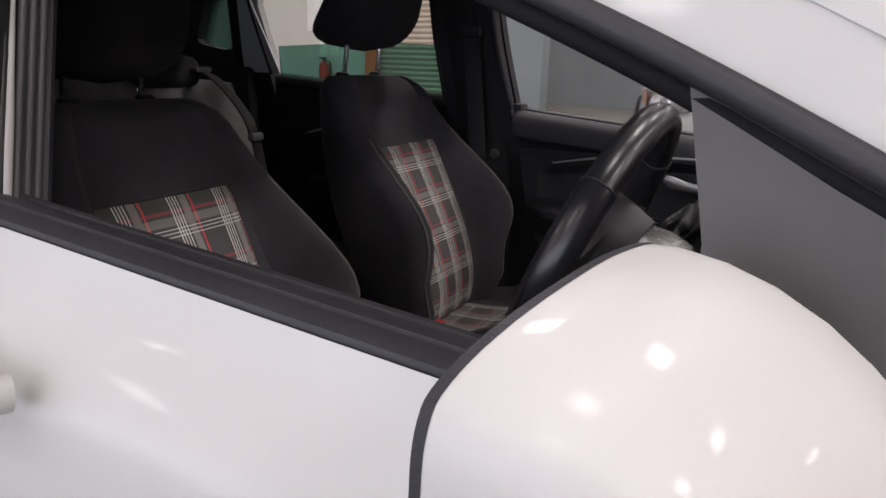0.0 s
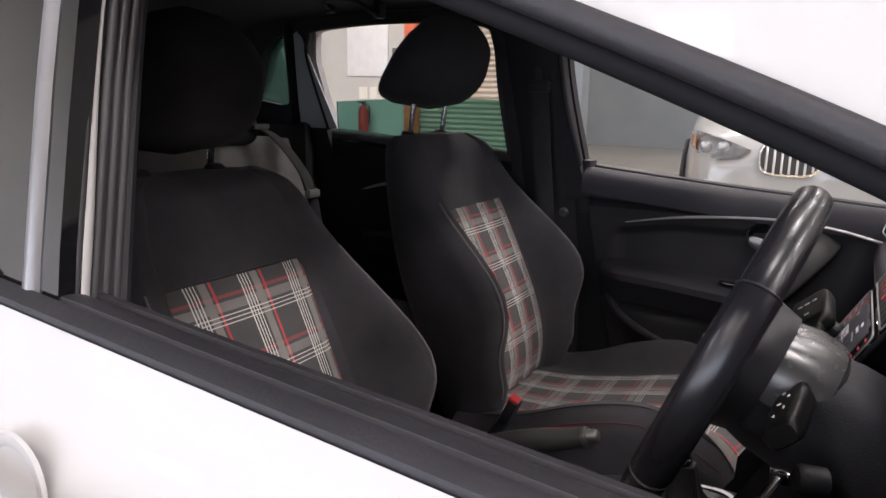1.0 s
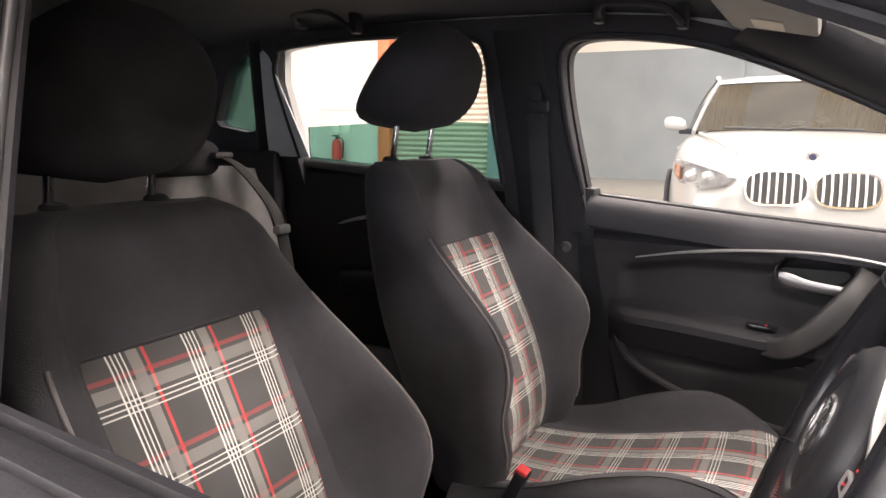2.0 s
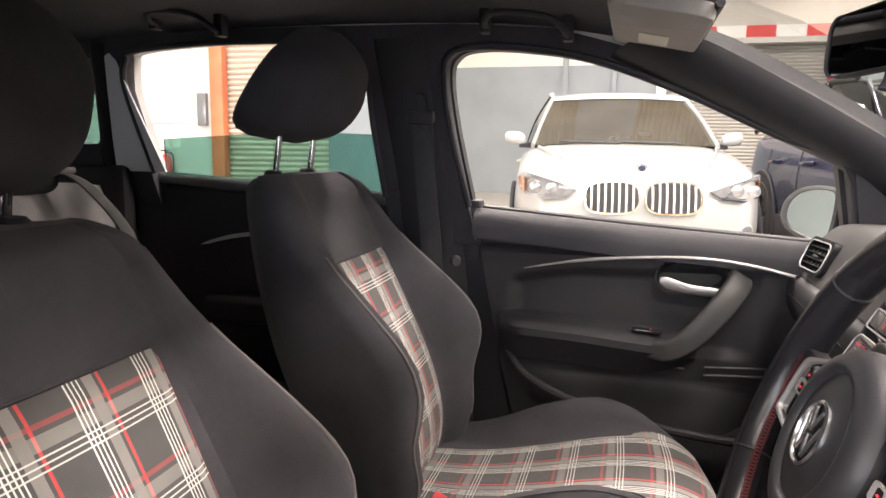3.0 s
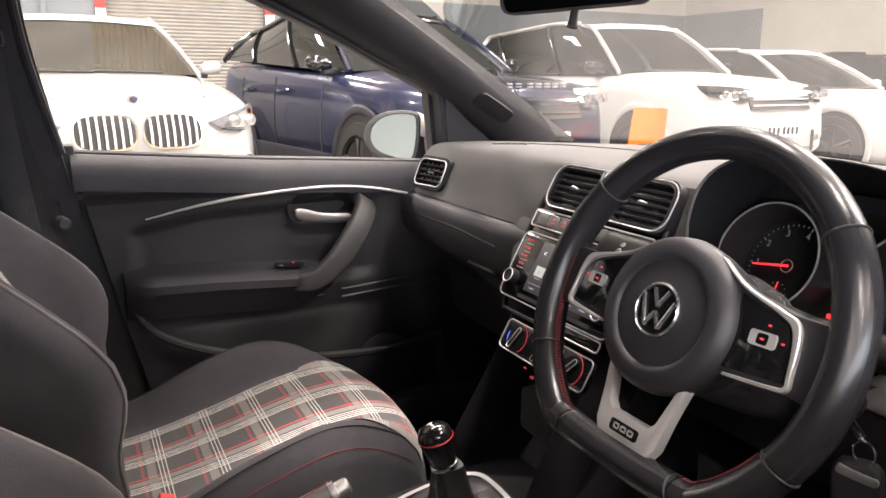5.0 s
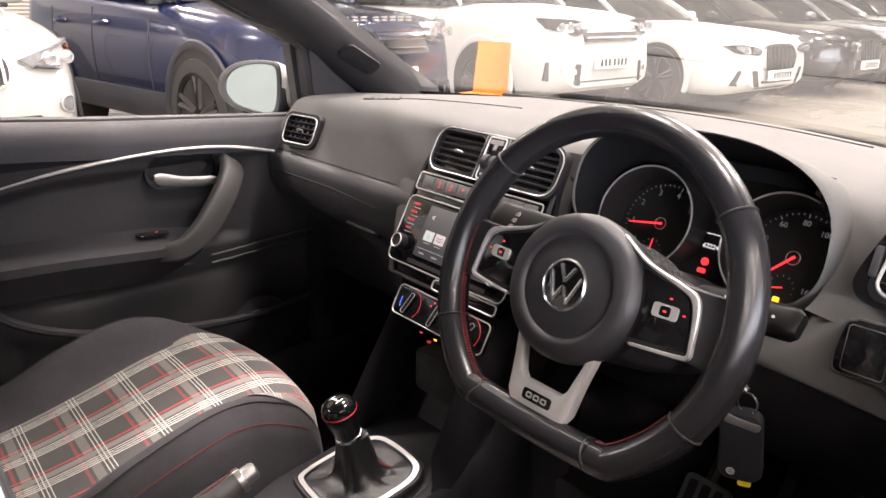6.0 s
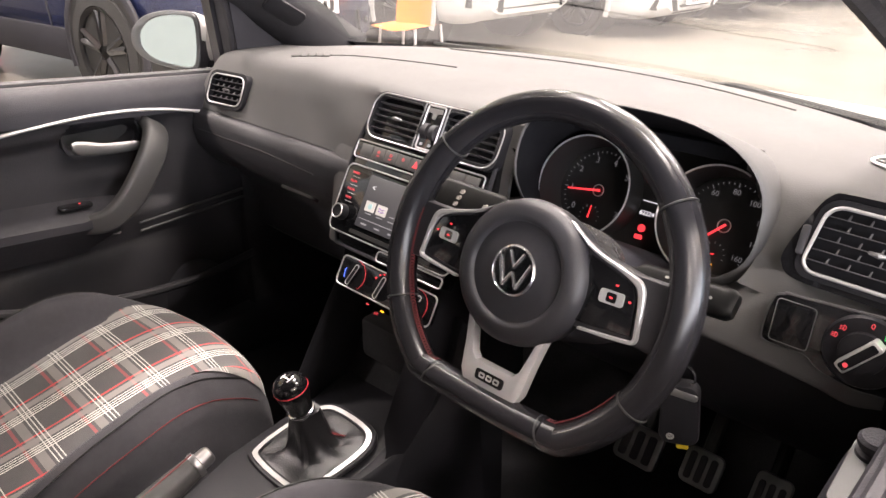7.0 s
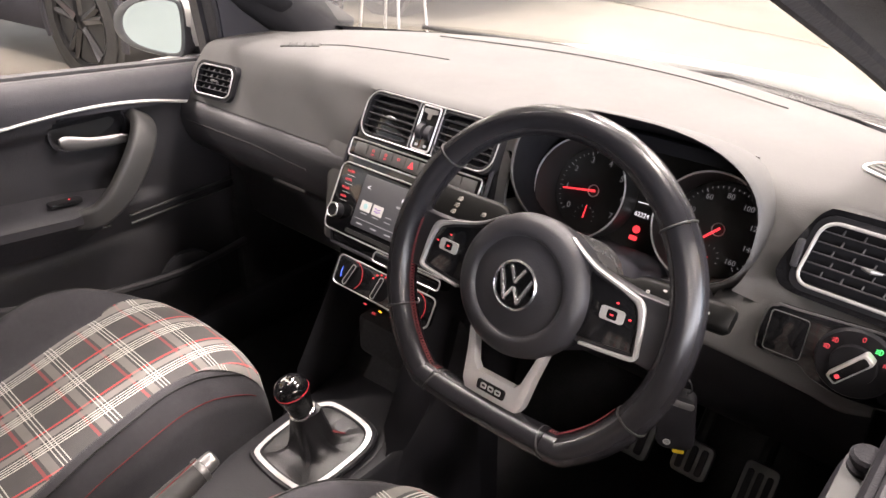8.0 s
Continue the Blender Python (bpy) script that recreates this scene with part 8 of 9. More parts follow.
# round chrome emblem, drawn plainly
T = WB @ Matrix.Translation((0, 0, 0.0205))
bm = bm_new()
lathe(bm, T @ Vector((0, 0, -0.003)), WN, [(0.0265, 0), (0.0265, 0.004), (0.0245, 0.0055), (0.0235, 0.004), (0.0232, 0.002)], 40)
em = part("emblem", bm, M_EMBLEM, wheel, "round chrome emblem")
bm = bm_new()
lathe(bm, T @ Vector((0, 0, -0.003)), WN, [(0.024, 0), (0.024, 0.0028), (0.001, 0.0028)], 36)
part("emblem_field", bm, M_PIANO, em)
bm = bm_new()
for x0, y0, x1, y1 in ((-0.009, 0.019, 0.0, 0.003), (0.009, 0.019, 0.0, 0.003), (-0.0195, 0.011, -0.0085, -0.017), (0.0195, 0.011, 0.0085, -0.017), (-0.0085, -0.017, 0.0, -0.002), (0.0085, -0.017, 0.0, -0.002)):
    tube(bm, [T @ Vector((x0, y0, 0.001)), T @ Vector((x1, y1, 0.001))], 0.0021, 8)
tagged(part("emblem_mark", bm, M_EMBLEM, em), kind="stuff")

# spokes


def ribbon(bm, rows, h0, h1, B):
    """A flat rounded strip along (x, y, width) rows."""
    pts = crom([Vector((x, y, w * 10)) for x, y, w in rows], 5)
    rings = []
    for i, p in enumerate(pts):
        a, b = pts[max(0, i - 1)], pts[min(len(pts) - 1, i + 1)]
        t = Vector((b.x - a.x, b.y - a.y, 0)).normalized()
        n_ = Vector((-t.y, t.x, 0)) * (p.z / 20)
        o = Vector((p.x, p.y, 0))
        up = Vector((0, 0, 1))
        rings.append([B @ (o + n_ + up * h0), B @ (o + n_ + up * (h1 - 0.0012)), B @ (o + n_ * 0.6 + up * h1), B @ (o - n_ * 0.6 + up * h1), B @ (o - n_ + up * (h1 - 0.0012)), B @ (o - n_ + up * h0)])
    loft(bm, rings)


for s in (-1, 1):
    bm = bm_new()
    o3 = [(s * 0.06, 0.05), (s * 0.075, 0.044), (s * 0.12, 0.036), (s * 0.15, 0.036), (s * 0.168, 0.038), (s * 0.17, -0.03), (s * 0.155, -0.03), (s * 0.13, -0.028), (s * 0.07, -0.033)]
    slab(bm, o3 if s < 0 else o3[::-1], -0.016, 0.003, WB, bevel=0.004)
    part("spoke", bm, M_AIRBAG, wheel, "black side spoke")
    bm = bm_new()
    o4 = [(s * 0.07, 0.04), (s * 0.1, 0.032), (s * 0.12, 0.025), (s * 0.1265, 0.012), (s * 0.131, -0.02), (s * 0.072, -0.026)]
    slab(bm, o4 if s < 0 else o4[::-1], 0.002, 0.006, WB, bevel=0.0015)
    bp_ = part("button_pad", bm, M_PIANO, wheel, "gloss black button pad")
    bm = bm_new()
    ribbon(bm, [(s * 0.04, 0.064, 0.002), (s * 0.071, 0.0455, 0.003), (s * 0.11, 0.034, 0.0045), (s * 0.126, 0.027, 0.0075), (s * 0.132, 0.012, 0.0062), (s * 0.1355, -0.012, 0.0045), (s * 0.136, -0.023, 0.0045), (s * 0.125, -0.0265, 0.004), (s * 0.079, -0.031, 0.003)], 0.001, 0.008, WB)
    part("spoke_trim", bm, M_SPOKETRIM, wheel, "satin silver spoke trim")
    T = WB @ Matrix.Translation((s * 0.1035, 0.008, 0)) @ Matrix.Rotation(radians(2 * s), 4, "Z")
    bm = bm_new()
    slab(bm, rrect(0.025, 0.013, 0.003), 0.006, 0.0082, T, [rrect(0.011, 0.0095, 0.002)])
    part("rocker", bm, M_SATIN, bp_, "silver rocker buttons")
    bm = bm_new()
    slab(bm, rrect(0.0105, 0.009, 0.002), 0.006, 0.008, T)
    part("middle_button", bm, M_PIANO, bp_)
    for dx, dy, w in ((0, 0, 0.0035), (s * 0.002, 0.0125, 0.003), (s * 0.018, 0.001, 0.0028)):
        bm = bm_new()
        slab(bm, rrect(w, 0.0016, 0.0004, 1), 0.0083 if abs(dy) < 0.001 else 0.0061, 0.0087 if abs(dy) < 0.001 else 0.0066, T @ Matrix.Translation((dx, dy, 0)))
        part("button_icon", bm, G_RED, bp_, "glowing red icon")
# lower forked spoke
bm = bm_new()
half = [(0.052, -0.05), (0.0445, -0.09), (0.0405, -0.122), (0.031, -0.138)]
inner = [(0.024, -0.1055), (0.03, -0.099), (0.0395, -0.066), (0.0445, -0.052)]
fork = half + [(-x, y) for x, y in half[::-1]] + [(-x, y) for x, y in inner[::-1]] + inner
slab(bm, fork[::-1], -0.006, 0.006, WB, bevel=0.0036)
part("lower_spoke", bm, M_FORK, wheel, "satin silver forked lower spoke")
bm = bm_new()
slab(bm, rrect(0.037, 0.0115, 0.003), 0.006, 0.0072, WB @ Matrix.Translation((0, -0.119, 0)))
bb = part("badge", bm, M_PIANO, wheel, "small dark badge plate")
for k in range(3):
    bm = bm_new()
    slab(bm, rrect(0.0075, 0.006, 0.001, 1), 0.0072, 0.0077, WB @ Matrix.Translation((-0.0095 + 0.0095 * k, -0.119, 0)), [rrect(0.0045, 0.0025, 0.0005, 1)])
    part("badge_bar", bm, M_SATIN, bb)

# matt lining under the pad above the dials
bm = bm_new()
box(bm, 0.21, 0.445, 0.674, 0.6885, 1.012, 1.03, 0.002)
part("hood_lining", bm, M_HOOD, clus)

# column, stalks, ignition with the key
col = thing("steering_column", "black steering column shroud with control stalks", "steering column", (0.345, 0.5, 0.9))
bm = bm_new()
rings = []
for d, w, h in ((-0.035, 0.055, 0.05), (-0.06, 0.062, 0.056), (-0.12, 0.07, 0.06), (-0.2, 0.07, 0.058), (-0.3, 0.065, 0.05)):
    rings.append([WB @ Vector((w * math.copysign(abs(math.cos(a)) ** 0.6, math.cos(a)), h * math.copysign(abs(math.sin(a)) ** 0.6, math.sin(a)) - 0.012, d)) for a in [2 * math.pi * j / 28 for j in range(28)]])
loft(bm, rings)
part("shroud", bm, M_DASHLOW, col, "black plastic shroud")
M_SHROUD = material("smooth_black_shroud", (0.06, 0.059, 0.059), 0.27, vary=0.05, scale=12, spec=1.0)
bm = bm_new()
rings = []
for d, w, h in ((-0.028, 0.05, 0.05), (-0.034, 0.06, 0.06), (-0.07, 0.066, 0.066), (-0.098, 0.064, 0.062), (-0.104, 0.056, 0.054)):
    rings.append([WB @ Vector((w * math.copysign(abs(math.cos(a)) ** 0.7, math.cos(a)), h * abs(math.sin(a)) ** 0.75 - 0.004, d)) for a in [math.pi * j / 20 for j in range(21)]] + [WB @ Vector((0, -0.01, d))])
loft(bm, rings)
part("upper_shroud", bm, M_SHROUD, col, "glossy black upper shroud")
for s, nm in ((-1, "indicator_stalk"), (1, "wiper_stalk")):
    bm = bm_new()
    z0, zt = (0.945, 0.95) if s < 0 else (0.93, 0.938)
    rows = [(0.055, 0.009, 0.008), (0.082, 0.01, 0.009), (0.09, 0.017, 0.013), (0.1, 0.019, 0.0145), (0.178, 0.019, 0.0145), (0.186, 0.0185, 0.0135), (0.191, 0.014, 0.01)]
    rings = []
    for dx, hy, hz in rows:
        q = (dx - 0.055) / 0.136
        rings.append([(0.345 + s * dx, 0.492 - 0.006 * q + 0.75 * a - 0.66 * b, z0 + (zt - z0) * q + 0.66 * a + 0.75 * b) for a, b in rrect(2 * hy * (0.8 if s > 0 else 1.25), 1.5 * hz, min(hy, hz) * 0.5, 3)])
    loft(bm, rings)
    st = part(nm, bm, M_STALK, col, "black control stalk")
    if s < 0:  # printed lamp symbols
        for k, (dx, da) in enumerate(((0.152, 0.009), (0.152, 0.0), (0.152, -0.009), (0.112, 0.0))):
            qk = (dx - 0.055) / 0.136
            bm = bm_new()
            lamp_icon(bm, basis((0.345 - dx, 0.492 - 0.006 * qk + 0.75 * da - 0.66 * 0.0112, z0 + (zt - z0) * qk + 0.66 * da + 0.75 * 0.0112), (1, 0, 0), (0, 0.75, 0.66)), 0.006)
            part("stalk_icon", bm, M_WALLWHITE, st, "white printed lamp symbol")
        continue
    for k, (w, h) in enumerate(((0.007, 0.007), (0.008, 0.005), (0.006, 0.008), (0.01, 0.004), (0.005, 0.005))):
        bm = bm_new()
        bx = 0.345 + s * (0.105 + 0.016 * k)
        qk = (0.105 + 0.016 * k - 0.055) / 0.136
        b = 0.75 * 0.0145 + 0.0003
        w, h = w * 0.5, h * 0.5
        slab(bm, rrect(w, h, 0.001), b, b + 0.0006, basis((bx, 0.492 - 0.006 * qk + (0.003 if k % 2 else -0.002), z0 + (zt - z0) * qk + (0.0026 if k % 2 else -0.0018)), (1, 0, 0), (0, 0.75, 0.66)), [rrect(w * 0.6, h * 0.5, 0.0008)] if k % 2 == 0 else ())
        part("stalk_icon", bm, M_WALLWHITE, st, "pale printed icon")
bm = bm_new()
lathe(bm, (0.462, 0.52, 0.872), (0.35, -0.9, 0.1), [(0.0135, 0), (0.0135, 0.02), (0.011, 0.024), (0.003, 0.024)], 20)
part("ignition_lock", bm, M_DEEP, col, "round ignition lock")

key = thing("car_key", "black folding car key hanging from the ignition", "key", (0.48, 0.49, 0.77))
bm = bm_new()
box(bm, 0.472, 0.482, 0.478, 0.494, 0.87, 0.882, 0.002)
tube(bm, [(0.477, 0.486, 0.876), (0.503, 0.475, 0.864)], 0.004, 8)
part("blade", bm, M_CHROME, key, "steel key blade")
bm = bm_new()
tube(bm, [(0.506 + 0.0095 * math.cos(a), 0.475, 0.853 + 0.0105 * math.sin(a)) for a in [2 * math.pi * j / 20 for j in range(20)]], 0.0012, 6, closed=True)
part("ring", bm, M_CHROME, key, "steel key ring")
bm = bm_new()
KB = basis((0.506, 0.475, 0.808), (0.9, 0.35, 0.1), (0.12, 0, 1))
slab(bm, [(x * (1 - 1.2 * y), y) for x, y in rrect(0.039, 0.074, 0.012, 5)], -0.0075, 0.0075, KB, bevel=0.004)
part("fob", bm, M_DEEP, key, "black plastic fob")
bm = bm_new()
slab(bm, rrect(0.033, 0.0095, 0.004), -0.0085, 0.0085, KB @ Matrix.Translation((0.001, 0.028, 0)) @ Matrix.Rotation(radians(-14), 4, "Z"), bevel=0.002)
part("fob_cap", bm, M_DARKMETAL, key, "grey metal end of the fob")
bm = bm_new()
lathe(bm, KB @ Vector((-0.008, -0.026, 0.0075)), KB.col[2].to_3d(), [(0.004, 0), (0.004, 0.0006), (0.0032, 0.0006), (0.003, 0)], 16)
part("fob_mark", bm, M_SATIN, key)
bm = bm_new()
slab(bm, rrect(0.012, 0.006, 0.002), -0.002, 0.002, KB @ Matrix.Translation((0.004, -0.042, 0)))
part("tag", bm, material("yellow_tag", (0.75, 0.55, 0.03), 0.5), key, "small yellow tag")

# pedals
for nm, x, y, z, w, h in (("brake_pedal", 0.459, 0.72, 0.545, 0.055, 0.055), ("accelerator_pedal", 0.548, 0.74, 0.515, 0.05, 0.1), ("clutch_pedal", 0.36, 0.72, 0.53, 0.07, 0.06)):
    pe = thing(nm, "steel-faced %s with rubber ribs" % nm.replace("_", " "), "pedal", (x, y, 0.3))
    PBp = basis((x, y, z), (1, 0, 0), (0, 0.55, 0.85))
    bm = bm_new()
    slab(bm, rrect(w, h, 0.01), -0.006, 0.004, PBp, bevel=0.003)
    part("plate", bm, M_DARKMETAL, pe, "brushed steel plate")
    for k in range(3):
        bm = bm_new()
        slab(bm, rrect(w * 0.18, h * 0.75, 0.004), 0.004, 0.007, PBp @ Matrix.Translation(((k - 1) * w * 0.28, 0, 0)), bevel=0.001)
        part("rubber_rib", bm, M_RUBBER, pe)
    bm = bm_new()
    tube(bm, [PBp @ Vector((0, 0, -0.005)), (x - 0.01, y + 0.1, z + 0.08), (x - 0.01, y + 0.16, z + 0.25)], 0.01, 8)
    part("arm", bm, M_INK, pe)

# ---- tunnel, gear lever, handbrake ----
con = thing("centre_tunnel", "black plastic tunnel between the front seats", "console", (0.045, 0.2, 0.3))
bm = bm_new()
rings = []
for y in span(-0.35, 0.62, 24):
    w = lin(y, [(-0.35, 0.085), (0.1, 0.088), (0.26, 0.1), (0.42, 0.115), (0.62, 0.125)])
    z = lin(y, [(-0.35, 0.5), (0.1, 0.52), (0.2, 0.545), (0.26, 0.563), (0.42, 0.568), (0.48, 0.58), (0.62, 0.6)])
    c = 0.045
    rings.append([(c - w - 0.01, y, 0.3), (c - w, y, z - 0.03), (c - w + 0.012, y, z - 0.006), (c - w + 0.03, y, z), (c, y, z + 0.003), (c + w - 0.03, y, z), (c + w - 0.012, y, z - 0.006), (c + w, y, z - 0.03), (c + w + 0.01, y, 0.3)])
loft(bm, rings)
part("tunnel_cover", bm, M_DEEP, con, "black hard plastic cover")
GB = basis((0.048, 0.338, 0.572), (1, 0, 0), (0, 1, 0.1))
bm = bm_new()
gout = [(-0.04, -0.068), (0.04, -0.068), (0.062, -0.05), (0.066, 0.03), (0.055, 0.065), (0.03, 0.078), (-0.03, 0.078), (-0.055, 0.065), (-0.066, 0.03), (-0.062, -0.05)]
gout = [(p.x, p.y) for p in crom([Vector((x, y, 0)) for x, y in gout], 4, True)]
slab(bm, gout, -0.004, 0.006, GB, [[(x * 0.9, y * 0.91) for x, y in gout]])
part("gaiter_frame", bm, M_SPOKETRIM, con, "satin silver gaiter frame")
bm = bm_new()
tube(bm, [GB @ Vector((x * 1.035, y * 1.03, 0.001)) for x, y in gout], 0.0045, 8, closed=True)
part("frame_lip", bm, M_DEEP, con, "black lip round the gaiter frame")
bm = bm_new()
tube(bm, [GB @ Vector((x * 0.885, y * 0.895, 0.004)) for x, y in gout], 0.0022, 8, closed=True)
part("frame_bead", bm, M_DEEP, con, "dark inner bead of the gaiter frame")

gl = thing("gear_lever", "gear lever with a leather gaiter and round knob", "gear lever", (0.04, 0.33, 0.57))
bm = bm_new()
rings = []
tip = Vector((0.043, 0.333, 0.64))
for q, k, lift in ((0, 0.92, 0.0), (0.08, 0.84, 0.02), (0.18, 0.72, 0.02), (0.3, 0.58, 0.02), (0.42, 0.46, 0.06), (0.5, 0.38, 0.16), (0.6, 0.33, 0.34), (0.7, 0.31, 0.55), (0.85, 0.29, 0.8), (1.0, 0.26, 1.0)):
    r = []
    centre = GB @ Vector((0, 0, 0.003))
    for i, (x, y) in enumerate(gout):
        pl_ = k * (1 + 0.16 * math.sin(i * 1.15 + q * 5) * math.sin(math.pi * min(1, q * 1.1)))
        p = GB @ Vector((x * pl_, y * pl_, 0.003 + 0.004 * math.sin(i * 0.8) * math.sin(math.pi * q)))
        r.append(p + (tip - centre) * lift)
    rings.append(r)
loft(bm, rings)
part("gaiter", bm, M_GAITER, gl, "creased black leather gaiter")
bm = bm_new()
tube(bm, crom([(0.07, 0.385, 0.5785), (0.052, 0.355, 0.598), (0.043, 0.335, 0.62)], 5), 0.0013, 6)
part("stitching", bm, M_REDTHREAD, gl, "red seam stitching")
ax = Vector((-0.1, -0.26, 1)).normalized()
g0 = Vector((0.043, 0.333, 0.628))
bm = bm_new()
lathe(bm, g0 + ax * 0.0125, ax, [(0.017, 0), (0.0196, 0.001), (0.0199, 0.003), (0.0196, 0.005), (0.017, 0.006)], 28)
part("collar", bm, M_CHROME, gl, "thin chrome collar")
bm = bm_new()
lathe(bm, g0 + ax * 0.0038, ax, [(0.0165, 0), (0.0172, 0.004), (0.0175, 0.012), (0.0188, 0.024), (0.0214, 0.036), (0.0236, 0.046), (0.0243, 0.053)], 32)
part("knob_stem", bm, M_STEM, gl, "smooth black knob neck")
bm = bm_new()
kt = g0 + ax * 0.0568
lathe(bm, kt, ax, [(0.0243, -0.0008), (0.0251, 0), (0.0243, 0.0012)], 36)
part("knob_ring", bm, M_REDRING, gl, "thin red ring")
bm = bm_new()
lathe(bm, kt, ax, [(0.0243, 0.001), (0.0238, 0.006), (0.0215, 0.0115), (0.017, 0.0155), (0.01, 0.018), (0.001, 0.0188)], 36)
part("knob_cap", bm, M_PIANO, gl, "gloss black knob cap")
bm = bm_new()
KT = basis(kt + ax * 0.0186, (1, 0, 0.1), (0.0, 1, 0.26))
for x in (-0.0075, 0.0, 0.0075):
    tube(bm, [KT @ Vector((x, -0.0085, -0.0022)), KT @ Vector((x, 0, -0.0004)), KT @ Vector((x, 0.0085, -0.0022))], 0.0011, 6)
tube(bm, [KT @ Vector((-0.0075, 0, -0.0004)), KT @ Vector((0, 0, 0.0002)), KT @ Vector((0.0075, 0, -0.0004))], 0.0011, 6)
part("shift_pattern", bm, M_WHITEPAINT, gl, "white shift pattern")

hbk = thing("handbrake", "black leather handbrake lever with a silver button", "handbrake", (0.03, 0.05, 0.53))
bm = bm_new()
hp = crom([(0.03, -0.06, 0.545), (0.03, 0.0, 0.572), (0.03, 0.08, 0.602), (0.03, 0.15, 0.626), (0.03, 0.178, 0.636)], 5)
tube(bm, hp, [0.0145] * 5 + [0.0165 + 0.002 * math.sin(i / 3) for i in range(len(hp) - 5)], 14, flat=1.15)
part("grip", bm, M_GRIP, hbk, "black leather grip")
bm = bm_new()
lathe(bm, (0.03, 0.172, 0.634), (0, 0.95, 0.32), [(0.0165, 0), (0.0172, 0.004), (0.0165, 0.008), (0.0125, 0.009), (0.0122, 0.02), (0.0112, 0.0245), (0.008, 0.0268), (0.001, 0.0275)], 24)
part("button", bm, M_LEVER, hbk, "silver release button")
bm = bm_new()
tube(bm, [Vector((p.x, p.y - 0.006, p.z + 0.0185)) for p in hp[7:]], 0.0009, 5)
part("stitching", bm, M_REDTHREAD, hbk, "red seam stitching")

# ---- front seats ----


def back_front(z):  # centre line of the backrest's front face
    return spl(z, [(0.50, -0.12), (0.56, -0.108), (0.62, -0.107), (0.72, -0.135), (0.84, -0.192), (0.94, -0.243), (1.02, -0.28), (1.07, -0.298), (1.1, -0.328)])


def bolster_reach(z):  # how far the side wings stand before the middle
    return spl(z, [(0.5, 0.03), (0.58, 0.05), (0.67, 0.06), (0.76, 0.108), (0.82, 0.115), (0.9, 0.078), (0.96, 0.044), (1.02, 0.026), (1.1, 0.008)])


def half_width(z):
    return spl(z, [(0.5, 0.205), (0.6, 0.225), (0.7, 0.245), (0.78, 0.252), (0.86, 0.24), (0.94, 0.222), (1.0, 0.206), (1.05, 0.19), (1.085, 0.172), (1.1, 0.14)])


def back_rear(z):
    return spl(z, [(0.5, -0.24), (0.7, -0.285), (0.9, -0.36), (1.05, -0.405), (1.09, -0.41), (1.1, -0.39)])


